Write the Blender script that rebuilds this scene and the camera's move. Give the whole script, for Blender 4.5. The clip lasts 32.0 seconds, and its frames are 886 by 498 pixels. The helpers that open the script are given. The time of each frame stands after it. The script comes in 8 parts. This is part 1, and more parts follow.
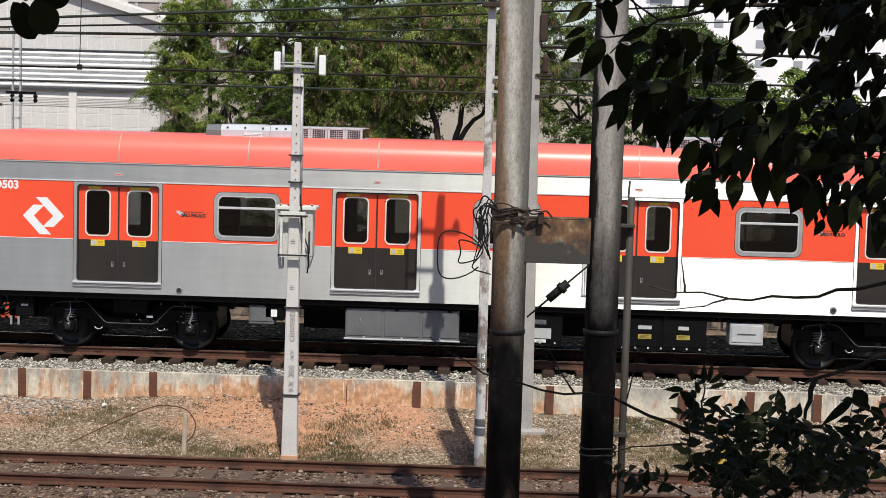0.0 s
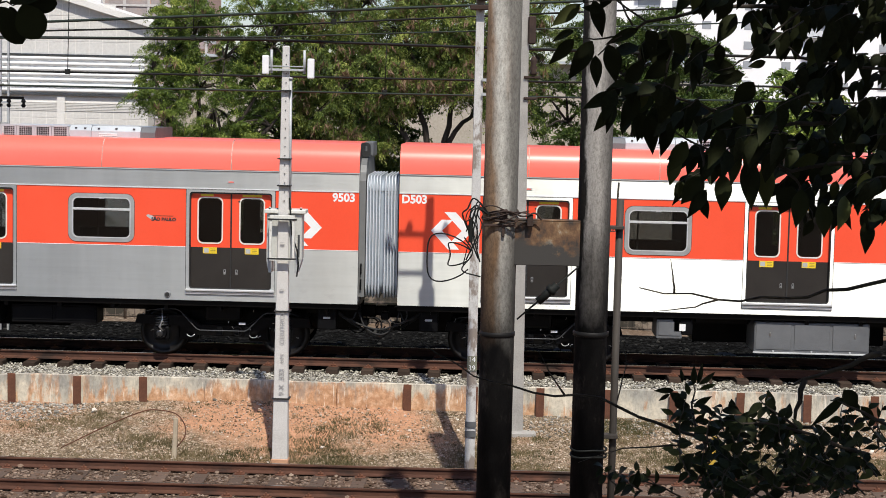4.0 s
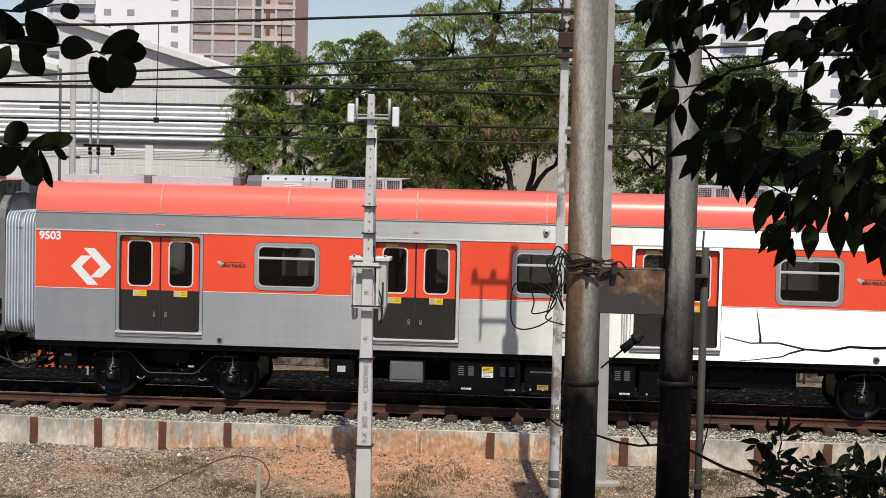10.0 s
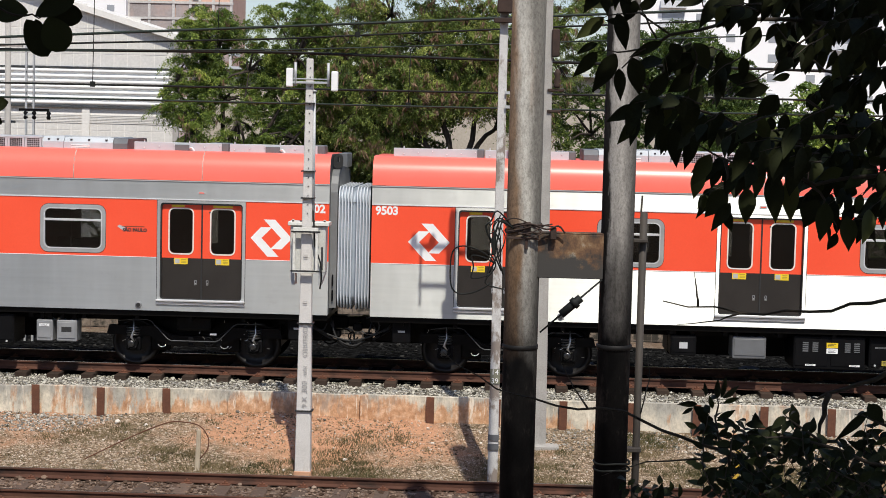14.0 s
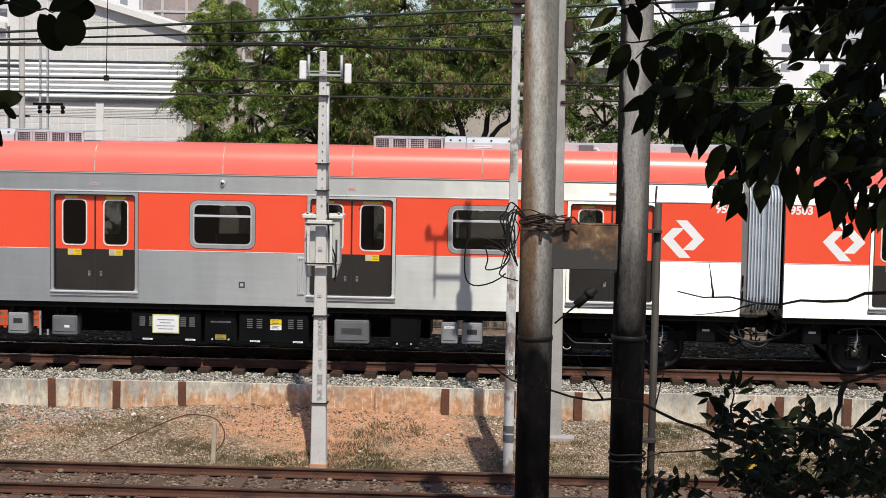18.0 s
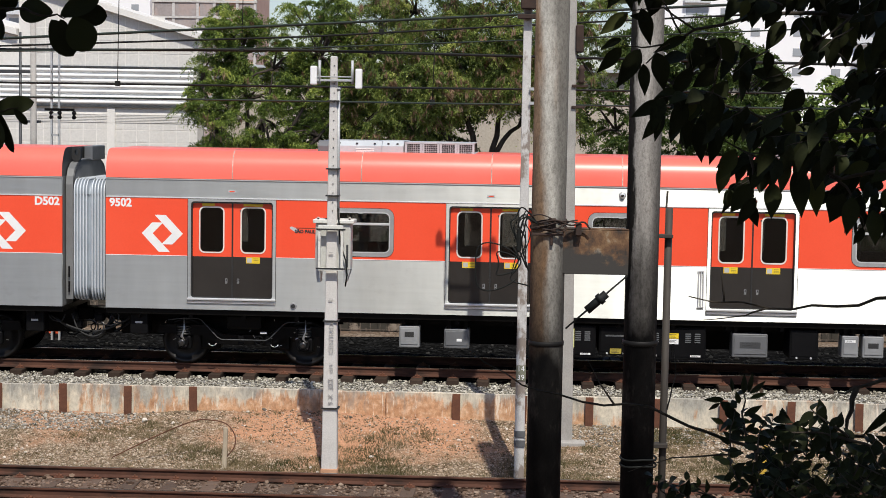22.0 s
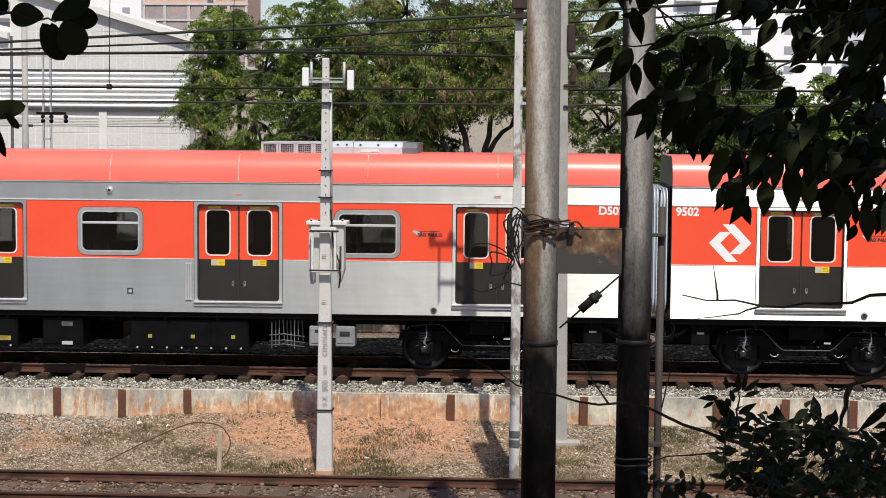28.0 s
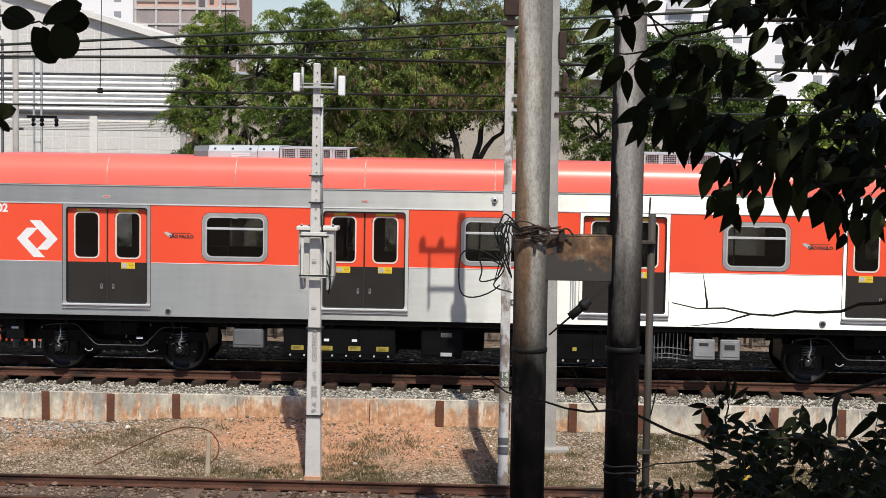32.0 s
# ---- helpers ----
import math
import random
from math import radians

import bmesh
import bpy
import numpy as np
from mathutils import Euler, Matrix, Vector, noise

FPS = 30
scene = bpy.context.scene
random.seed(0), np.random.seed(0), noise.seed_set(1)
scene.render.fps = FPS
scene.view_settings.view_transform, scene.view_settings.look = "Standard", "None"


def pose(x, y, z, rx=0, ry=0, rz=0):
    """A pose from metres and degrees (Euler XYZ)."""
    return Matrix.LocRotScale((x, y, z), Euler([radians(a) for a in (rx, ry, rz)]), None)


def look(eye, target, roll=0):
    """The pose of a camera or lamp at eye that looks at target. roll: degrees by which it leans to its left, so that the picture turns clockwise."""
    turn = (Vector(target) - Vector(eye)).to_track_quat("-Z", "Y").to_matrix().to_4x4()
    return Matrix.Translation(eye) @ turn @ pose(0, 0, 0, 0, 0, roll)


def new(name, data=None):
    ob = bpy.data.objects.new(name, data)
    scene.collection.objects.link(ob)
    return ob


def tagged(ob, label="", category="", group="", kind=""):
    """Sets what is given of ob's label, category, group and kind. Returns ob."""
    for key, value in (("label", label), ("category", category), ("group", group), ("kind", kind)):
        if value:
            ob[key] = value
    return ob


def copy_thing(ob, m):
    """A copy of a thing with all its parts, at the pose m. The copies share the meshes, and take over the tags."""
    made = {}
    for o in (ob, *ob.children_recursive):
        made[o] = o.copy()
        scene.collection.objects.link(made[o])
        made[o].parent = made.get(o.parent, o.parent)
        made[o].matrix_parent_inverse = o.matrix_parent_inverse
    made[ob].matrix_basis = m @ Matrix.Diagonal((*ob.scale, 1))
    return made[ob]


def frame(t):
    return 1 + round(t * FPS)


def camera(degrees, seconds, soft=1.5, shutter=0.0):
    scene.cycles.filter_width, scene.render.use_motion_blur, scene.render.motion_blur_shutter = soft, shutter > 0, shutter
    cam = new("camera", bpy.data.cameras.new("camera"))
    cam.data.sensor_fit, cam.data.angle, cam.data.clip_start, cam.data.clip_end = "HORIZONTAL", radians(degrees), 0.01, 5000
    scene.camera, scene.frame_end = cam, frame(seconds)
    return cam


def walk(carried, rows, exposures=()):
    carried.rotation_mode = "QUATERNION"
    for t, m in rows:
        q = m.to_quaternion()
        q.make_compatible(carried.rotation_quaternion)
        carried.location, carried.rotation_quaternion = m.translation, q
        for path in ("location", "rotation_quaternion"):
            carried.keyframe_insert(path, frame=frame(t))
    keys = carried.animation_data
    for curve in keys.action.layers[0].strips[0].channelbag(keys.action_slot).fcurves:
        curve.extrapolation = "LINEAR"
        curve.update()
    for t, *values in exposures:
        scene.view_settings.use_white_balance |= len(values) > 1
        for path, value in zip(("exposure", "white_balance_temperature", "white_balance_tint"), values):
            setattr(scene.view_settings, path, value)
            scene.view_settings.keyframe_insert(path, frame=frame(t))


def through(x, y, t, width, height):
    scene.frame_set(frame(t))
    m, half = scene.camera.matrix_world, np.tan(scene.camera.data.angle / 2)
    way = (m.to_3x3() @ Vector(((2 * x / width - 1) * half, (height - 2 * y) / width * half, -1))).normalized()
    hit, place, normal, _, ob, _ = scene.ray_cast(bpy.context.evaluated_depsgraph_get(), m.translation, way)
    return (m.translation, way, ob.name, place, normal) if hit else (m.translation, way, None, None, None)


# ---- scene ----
# The camera is held in the hand at one spot: it only turns. Rows: seconds, turn to the right, tilt down, lean to the left (degrees).
cam = camera(29.28, 32.0, soft=0.8)
EYE = (0.0, 0.0, 4.948)
TURNS = [
    (0, -1.645, 4.757, 1.595), (0.5, -1.483, 4.761, 1.566), (1, -1.362, 4.755, 1.582), (1.5, -1.289, 4.774, 1.567),
    (2, -1.232, 4.791, 1.489), (2.5, -1.210, 4.717, 1.428), (3, -1.177, 4.613, 1.289), (3.5, -1.239, 4.677, 1.296),
    (5.5, -1.419, 4.445, 1.291), (6, -1.418, 4.369, 1.435), (6.5, -1.469, 4.291, 1.365), (7, -1.583, 4.196, 1.422),
    (7.5, -1.669, 4.166, 1.459), (8, -1.938, 4.259, 1.303), (8.5, -2.474, 4.245, 1.303), (9, -3.396, 4.021, 1.388),
    (9.5, -4.102, 3.351, 1.277), (10, -4.165, 3.107, 1.313), (10.5, -3.993, 3.092, 1.488), (11, -3.466, 3.193, 1.362),
    (11.5, -3.208, 3.303, 1.402), (12, -2.915, 3.431, 1.499), (12.5, -2.728, 3.685, 1.545), (13, -2.420, 3.946, 1.465),
    (13.5, -2.198, 4.101, 1.430), (14, -2.087, 4.248, 1.363), (14.5, -2.093, 4.339, 1.166), (15, -2.245, 4.448, 1.040),
    (15.5, -2.372, 4.475, 1.028), (17.5, -2.491, 4.477, 1.079), (18, -2.566, 4.537, 1.001), (18.5, -2.619, 4.542, 1.139),
    (19, -2.733, 4.527, 1.068), (19.5, -2.809, 4.490, 0.989), (20, -2.871, 4.463, 1.037), (20.5, -2.957, 4.449, 1.014),
    (21, -2.945, 4.439, 1.025), (21.5, -2.920, 4.411, 0.891), (22, -2.935, 4.372, 0.935), (22.5, -2.995, 4.343, 0.772),
    (23, -3.068, 4.330, 0.719), (23.5, -3.201, 4.227, 0.469), (24, -3.324, 4.143, 0.604), (24.5, -3.381, 4.114, 0.598),
    (25, -3.476, 4.205, 0.705), (25.5, -3.516, 4.319, 0.580), (27.5, -2.955, 4.418, 0.594), (28, -2.706, 4.347, 0.472),
    (28.5, -2.472, 4.202, 0.505), (29, -2.379, 4.160, 0.722), (29.5, -2.541, 4.272, 0.965), (30, -2.582, 4.275, 0.846),
    (30.5, -2.521, 4.117, 0.616), (31, -2.435, 4.047, 0.738), (31.5, -2.436, 4.143, 0.934), (32, -2.374, 4.136, 0.874),
]


def aim(turn, tilt, lean):
    a, b = radians(turn), radians(tilt)
    way = Vector((math.sin(a) * math.cos(b), math.cos(a) * math.cos(b), -math.sin(b)))
    return look(EYE, Vector(EYE) + way * 30, lean)


walk(cam, [(t, aim(a, b, c)) for t, a, b, c in TURNS], exposures=[(0, 0.0), (3, 0.05), (6, 0.06), (8, 0.02), (9, -0.03), (10, -0.15), (12, -0.18), (13, -0.07), (14, -0.01), (15, -0.04), (18, -0.04), (20, 0.0), (21, -0.05), (24, -0.04), (28, 0.0), (30, -0.06), (32, -0.03)])

# ---- light: a high sun behind the camera, clear sky ----
SUN_TURN, SUN_HEIGHT = 13.5, 55.0
sun_way = Vector((math.sin(radians(SUN_TURN)) * math.cos(radians(SUN_HEIGHT)),
                  -math.cos(radians(SUN_TURN)) * math.cos(radians(SUN_HEIGHT)), math.sin(radians(SUN_HEIGHT))))
sun = new("sun", bpy.data.lights.new("sun", "SUN"))
sun.data.energy, sun.data.angle, sun.data.color = 4.6, radians(0.53), (1.0, 0.945, 0.85)
sun.matrix_world = look(sun_way * 60, (0, 0, 0))
world = bpy.data.worlds.new("sky")
scene.world = world
world.use_nodes = True
wt = world.node_tree
sky = wt.nodes.new("ShaderNodeTexSky")
sky.sky_type, sky.sun_disc = "NISHITA", False
sky.sun_elevation, sky.sun_rotation = radians(SUN_HEIGHT), radians(180 - SUN_TURN)
sky.air_density, sky.dust_density, sky.ozone_density = 1.0, 0.8, 1.2
tint = wt.nodes.new("ShaderNodeMix")
tint.data_type, tint.blend_type = "RGBA", "MULTIPLY"
tint.inputs[0].default_value = 1.0
tint.inputs[7].default_value = (1.0, 0.97, 1.04, 1)
wt.links.new(sky.outputs["Color"], tint.inputs[6])
wt.links.new(tint.outputs[2], wt.nodes["Background"].inputs["Color"])
wt.nodes["Background"].inputs["Strength"].default_value = 0.115


# ---- materials ----
def nodes_of(name):
    m = bpy.data.materials.new(name)
    m.use_nodes = True
    return m, m.node_tree, m.node_tree.nodes["Principled BSDF"]


def noise_at(nt, coord, scale, detail=4.0, rough=0.6, stretch=None, dist=0.0):
    n = nt.nodes.new("ShaderNodeTexNoise")
    n.inputs["Scale"].default_value, n.inputs["Detail"].default_value, n.inputs["Roughness"].default_value = scale, detail, rough
    n.inputs["Distortion"].default_value = dist
    if stretch:
        mp = nt.nodes.new("ShaderNodeMapping")
        mp.inputs["Scale"].default_value = stretch
        nt.links.new(coord, mp.inputs["Vector"])
        coord = mp.outputs["Vector"]
    nt.links.new(coord, n.inputs["Vector"])
    return n.outputs["Fac"]


def ramp(nt, fac, stops):
    r = nt.nodes.new("ShaderNodeValToRGB")
    el = r.color_ramp.elements
    el[0].position, el[0].color = stops[0][0], (*stops[0][1], 1)
    el[1].position, el[1].color = stops[-1][0], (*stops[-1][1], 1)
    for p, c in stops[1:-1]:
        e = el.new(p)
        e.color = (*c, 1)
    nt.links.new(fac, r.inputs["Fac"])
    return r.outputs["Color"]


def mixed(nt, fac, a, b, mode="MIX"):
    n = nt.nodes.new("ShaderNodeMix")
    n.data_type, n.blend_type = "RGBA", mode
    for v, i in ((fac, 0), (a, 6), (b, 7)):
        if hasattr(v, "is_linked"):
            nt.links.new(v, n.inputs[i])
        else:
            n.inputs[i].default_value = v if i == 0 else (*v, 1)
    return n.outputs[2]


def relief(nt, bsdf, height, strength, distance):
    b = nt.nodes.new("ShaderNodeBump")
    b.inputs["Strength"].default_value, b.inputs["Distance"].default_value = strength, distance
    nt.links.new(height, b.inputs["Height"])
    nt.links.new(b.outputs["Normal"], bsdf.inputs["Normal"])
    return b


def surface(name, dark, light, scale=3.0, fine=40.0, rough=0.6, metal=0.0, bump=0.3, depth=0.01, stretch=None, vary=0.0,
            stain=None, stain_scale=0.8, stain_at=(0.5, 0.7), stain_stretch=None, spec=0.5, speck=0.35):
    """Two scales of mottling between two colours, a fine relief, and stains with a shape of their own."""
    m, nt, b = nodes_of(name)
    co = nt.nodes.new("ShaderNodeTexCoord").outputs["Object"]
    big = noise_at(nt, co, scale, 5, 0.6, stretch)
    small = noise_at(nt, co, fine, 3, 0.6, stretch)
    col = ramp(nt, big, [(0.3, dark), (0.7, light)])
    mid = [(x + y) / 2 for x, y in zip(dark, light)]
    col = mixed(nt, speck, col, ramp(nt, small, [(0.35, [c * 0.72 for c in mid]), (0.65, [min(1, c * 1.25) for c in mid])]))
    if stain:
        s = noise_at(nt, co, stain_scale, 6, 0.65, stain_stretch)
        col = mixed(nt, ramp(nt, s, [(stain_at[0], (0, 0, 0)), (stain_at[1], (1, 1, 1))]), col, stain)
    if vary:
        rnd = nt.nodes.new("ShaderNodeObjectInfo").outputs["Random"]
        col = mixed(nt, 1.0, col, ramp(nt, rnd, [(0, [1 - vary] * 3), (1, [1 + vary] * 3)]), "MULTIPLY")
    nt.links.new(col, b.inputs["Base Color"])
    b.inputs["Roughness"].default_value, b.inputs["Metallic"].default_value, b.inputs["Specular IOR Level"].default_value = rough, metal, spec
    if bump:
        relief(nt, b, small, bump, depth)
    return m


def brushed_steel():
    """Stainless sheet with a horizontal brushing: it spreads the sun's image upright."""
    m, nt, b = nodes_of("brushed stainless steel")
    co = nt.nodes.new("ShaderNodeTexCoord").outputs["Object"]
    big = noise_at(nt, co, 0.7, 4, 0.6)
    streak = noise_at(nt, co, 5.0, 4, 0.6, (0.12, 1.2, 2.2))
    wash = noise_at(nt, co, 2.2, 3, 0.5, (1.4, 1.0, 0.2))
    col = mixed(nt, 0.4, ramp(nt, big, [(0.3, (0.522, 0.536, 0.512)), (0.7, (0.60, 0.616, 0.59))]),
                ramp(nt, streak, [(0.3, (0.492, 0.506, 0.482)), (0.7, (0.63, 0.647, 0.62))]))
    col = mixed(nt, 0.18, col, ramp(nt, wash, [(0.35, (0.452, 0.466, 0.442)), (0.65, (0.708, 0.728, 0.70))]))
    smudge = noise_at(nt, co, 2.6, 6, 0.7, (0.7, 1, 1.2))
    col = mixed(nt, ramp(nt, smudge, [(0.57, (0, 0, 0)), (0.75, (0.4, 0.4, 0.4))]), col, (0.42, 0.415, 0.40))
    scratch = noise_at(nt, co, 1.1, 7, 0.75, (1.6, 1, 9.0))
    col = mixed(nt, ramp(nt, scratch, [(0.70, (0, 0, 0)), (0.73, (0.55, 0.55, 0.55))]), col, (0.30, 0.295, 0.285))
    nt.links.new(col, b.inputs["Base Color"])
    b.inputs["Metallic"].default_value = 0.75
    r = nt.nodes.new("ShaderNodeMapRange")
    r.inputs["To Min"].default_value, r.inputs["To Max"].default_value = 0.48, 0.54
    nt.links.new(streak, r.inputs["Value"])
    nt.links.new(r.outputs["Result"], b.inputs["Roughness"])
    b.inputs["Anisotropic"].default_value = 0.95
    tan = nt.nodes.new("ShaderNodeTangent")
    tan.direction_type, tan.axis = "RADIAL", "X"
    nt.links.new(tan.outputs["Tangent"], b.inputs["Tangent"])
    relief(nt, b, noise_at(nt, co, 1.7, 3, 0.5, (1, 1, 1.5)), 0.42, 0.012)
    return m


def gravel(name, lights, scale, soil=None, soil_scale=0.5, soil_at=(0.45, 0.6), depth=0.03, green=None, mottle=None, mound=None, spec=0.3):
    """Loose stones: cells of their own grey each, dark between them, with bare soil showing here and there."""
    m, nt, b = nodes_of(name)
    co = nt.nodes.new("ShaderNodeTexCoord").outputs["Object"]
    v = nt.nodes.new("ShaderNodeTexVoronoi")
    v.inputs["Scale"].default_value = scale
    nt.links.new(co, v.inputs["Vector"])
    sep = nt.nodes.new("ShaderNodeSeparateColor")
    nt.links.new(v.outputs["Color"], sep.inputs["Color"])
    n = len(lights)
    col = ramp(nt, sep.outputs["Red"], [(i / (n - 1), c) for i, c in enumerate(lights)])
    edge = nt.nodes.new("ShaderNodeTexVoronoi")
    edge.feature = "DISTANCE_TO_EDGE"
    edge.inputs["Scale"].default_value = scale
    nt.links.new(co, edge.inputs["Vector"])
    gap = ramp(nt, edge.outputs["Distance"], [(0.0, (0.25, 0.23, 0.21)), (0.18, (1, 1, 1))])
    col = mixed(nt, 0.8, col, gap, "MULTIPLY")
    if mottle:
        col = mixed(nt, ramp(nt, noise_at(nt, co, 0.35, 5, 0.6), [(0.42, (0, 0, 0)), (0.6, (0.8, 0.8, 0.8))]), col, mottle)
    if soil:
        n = noise_at(nt, co, soil_scale, 6, 0.65)
        if mound:
            mp = nt.nodes.new("ShaderNodeMapping")
            mp.vector_type = "TEXTURE"
            mp.inputs["Location"].default_value, mp.inputs["Scale"].default_value = (mound[0], mound[1], 0), (mound[2], mound[3], 1000)
            nt.links.new(co, mp.inputs["Vector"])
            gr = nt.nodes.new("ShaderNodeTexGradient")
            gr.gradient_type = "SPHERICAL"
            nt.links.new(mp.outputs["Vector"], gr.inputs["Vector"])
            ad = nt.nodes.new("ShaderNodeMath")
            ad.operation = "MULTIPLY_ADD"
            nt.links.new(gr.outputs["Fac"], ad.inputs[0])
            ad.inputs[1].default_value = 0.35
            nt.links.new(n, ad.inputs[2])
            n = ad.outputs[0]
        fac = ramp(nt, n, [(soil_at[0], (0, 0, 0)), (soil_at[1], (1, 1, 1))])
        earth = ramp(nt, noise_at(nt, co, 9, 5, 0.7), [(0.3, [c * 0.7 for c in soil]), (0.7, [min(1, c * 1.2) for c in soil])])
        col = mixed(nt, fac, col, earth)
    if green:
        fac = ramp(nt, noise_at(nt, co, 0.9, 6, 0.75), [(0.58, (0, 0, 0)), (0.7, (0.8, 0.8, 0.8))])
        col = mixed(nt, fac, col, green)
    nt.links.new(col, b.inputs["Base Color"])
    b.inputs["Roughness"].default_value, b.inputs["Specular IOR Level"].default_value = 0.95, spec
    relief(nt, b, edge.outputs["Distance"], 0.9, depth)
    return m


def leaf_material(name, stops, rough=0.45, through=0.35, spec=0.4):
    m, nt, b = nodes_of(name)
    g = nt.nodes.new("ShaderNodeNewGeometry").outputs["Random Per Island"]
    co = nt.nodes.new("ShaderNodeTexCoord").outputs["Object"]
    spray = nt.nodes.new("ShaderNodeMath")
    spray.operation = "MULTIPLY_ADD"
    nt.links.new(noise_at(nt, co, 1.4, 3, 0.6), spray.inputs[0])
    spray.inputs[1].default_value = 2.0
    half = nt.nodes.new("ShaderNodeMath")
    half.operation = "MULTIPLY_ADD"
    nt.links.new(g, half.inputs[0])
    half.inputs[1].default_value, half.inputs[2].default_value = 0.55, -0.78
    nt.links.new(half.outputs[0], spray.inputs[2])
    col = ramp(nt, spray.outputs[0], stops)
    nt.links.new(col, b.inputs["Base Color"])
    b.inputs["Roughness"].default_value, b.inputs["Specular IOR Level"].default_value = rough, spec
    t = nt.nodes.new("ShaderNodeBsdfTranslucent")
    nt.links.new(col, t.inputs["Color"])
    mx = nt.nodes.new("ShaderNodeMixShader")
    mx.inputs["Fac"].default_value = through
    out = nt.nodes["Material Output"]
    nt.links.new(b.outputs["BSDF"], mx.inputs[1])
    nt.links.new(t.outputs["BSDF"], mx.inputs[2])
    nt.links.new(mx.outputs["Shader"], out.inputs["Surface"])
    return m


def glass_material(name, tint, rough=0.03):
    m, nt, b = nodes_of(name)
    b.inputs["Base Color"].default_value = (*tint, 1)
    b.inputs["Roughness"].default_value, b.inputs["IOR"].default_value = rough, 1.5
    b.inputs["Transmission Weight"].default_value = 1.0
    return m


STEEL = brushed_steel()
RED = surface("red car paint", (0.85, 0.082, 0.033), (0.89, 0.097, 0.042), 0.8, 30, 0.36, 0, 0.05, 0.002, speck=0.06, spec=0.4)
ROOF_RED = surface("red roof paint", (0.88, 0.150, 0.105), (0.92, 0.178, 0.128), 0.6, 20, 0.33, 0, 0.04, 0.002, speck=0.06)
DOOR_GREY = surface("dark door paint", (0.042, 0.038, 0.035), (0.060, 0.055, 0.050), 1.2, 30, 0.26, 0.45, 0.05, 0.002, speck=0.06)
CREAM = surface("cream window rubber", (0.66, 0.63, 0.56), (0.76, 0.73, 0.66), 5, 50, 0.5, 0, 0, speck=0.06)
SPRING = surface("oily spring steel", (0.05, 0.05, 0.05), (0.15, 0.147, 0.143), 6, 50, 0.3, 0.8, 0, speck=0.1)
END_GREY = surface("grey dusty car end", (0.15, 0.155, 0.155), (0.22, 0.225, 0.225), 2, 30, 0.55, 0.2, 0.1, 0.002, speck=0.1)
ALU = surface("bright aluminium trim", (0.72, 0.73, 0.74), (0.82, 0.83, 0.83), 4, 60, 0.3, 0.5, 0.05, 0.001, speck=0.06)
FRAME_ALU = surface("dull aluminium frame", (0.46, 0.47, 0.47), (0.60, 0.61, 0.61), 4, 60, 0.33, 0.6, 0.05, 0.001, speck=0.1)
RUBBER = surface("black rubber", (0.012, 0.012, 0.012), (0.022, 0.022, 0.022), 6, 60, 0.7)
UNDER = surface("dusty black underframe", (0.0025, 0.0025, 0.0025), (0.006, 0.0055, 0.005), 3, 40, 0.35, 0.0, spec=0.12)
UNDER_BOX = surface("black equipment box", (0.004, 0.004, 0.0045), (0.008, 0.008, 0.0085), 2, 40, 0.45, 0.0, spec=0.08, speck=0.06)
BOX_GREY = surface("grey equipment box", (0.12, 0.125, 0.13), (0.17, 0.175, 0.18), 2, 40, 0.45, 0.2, speck=0.06)
BOX_DARK = surface("dark grey equipment box", (0.05, 0.052, 0.055), (0.075, 0.078, 0.08), 2, 40, 0.45, 0.2, speck=0.06)
BOX_MID = surface("dusty grey equipment box", (0.20, 0.205, 0.21), (0.30, 0.305, 0.31), 2, 40, 0.45, speck=0.06)
BOX_LIGHT = surface("light grey equipment box", (0.40, 0.41, 0.41), (0.52, 0.53, 0.53), 2, 40, 0.45, speck=0.06)
WHITE = surface("white vinyl", (0.78, 0.78, 0.77), (0.85, 0.85, 0.84), 5, 50, 0.4, 0, 0, speck=0.06)
YELLOW = surface("yellow sticker", (0.75, 0.52, 0.02), (0.85, 0.62, 0.03), 8, 50, 0.4, 0, 0, speck=0.06)
# duller copy of the yellow: underframe shade put into the colour; also print
YELLOW_DULL = surface("shaded yellow for labels and print", (0.30, 0.23, 0.03), (0.42, 0.33, 0.05), 8, 50, 0.6, 0, 0)
STICKER_INK = surface("printed ink", (0.02, 0.02, 0.02), (0.04, 0.04, 0.04), 8, 50, 0.5, 0, 0)
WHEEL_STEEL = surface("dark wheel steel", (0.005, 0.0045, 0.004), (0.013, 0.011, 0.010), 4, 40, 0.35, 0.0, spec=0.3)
BRIGHT = surface("worn bright steel", (0.45, 0.45, 0.45), (0.6, 0.6, 0.6), 9, 60, 0.35, 0.9)
GLASS = glass_material("tinted window glass", (0.19, 0.20, 0.205))
FAR_GLASS = glass_material("lightly tinted far glass", (0.55, 0.57, 0.57))
INSIDE = surface("dim car interior", (0.035, 0.035, 0.035), (0.055, 0.055, 0.055), 2, 30, 0.7)
BELLOWS = surface("grey bellows fabric", (0.27, 0.31, 0.36), (0.38, 0.43, 0.48), 1.6, 30, 0.42, 0.0, 0.2, 0.004, None, 0, (0.20, 0.23, 0.27), 3.0, (0.55, 0.75), (1, 1, 0.2), speck=0.06)
PROFILE_GREY = surface("pale clamp strip", (0.58, 0.62, 0.66), (0.70, 0.74, 0.77), 3, 40, 0.4, 0.1, 0, speck=0.1)
AC_GREY = surface("galvanised roof unit", (0.46, 0.49, 0.51), (0.56, 0.59, 0.61), 1.5, 30, 0.45, 0.15, speck=0.06)
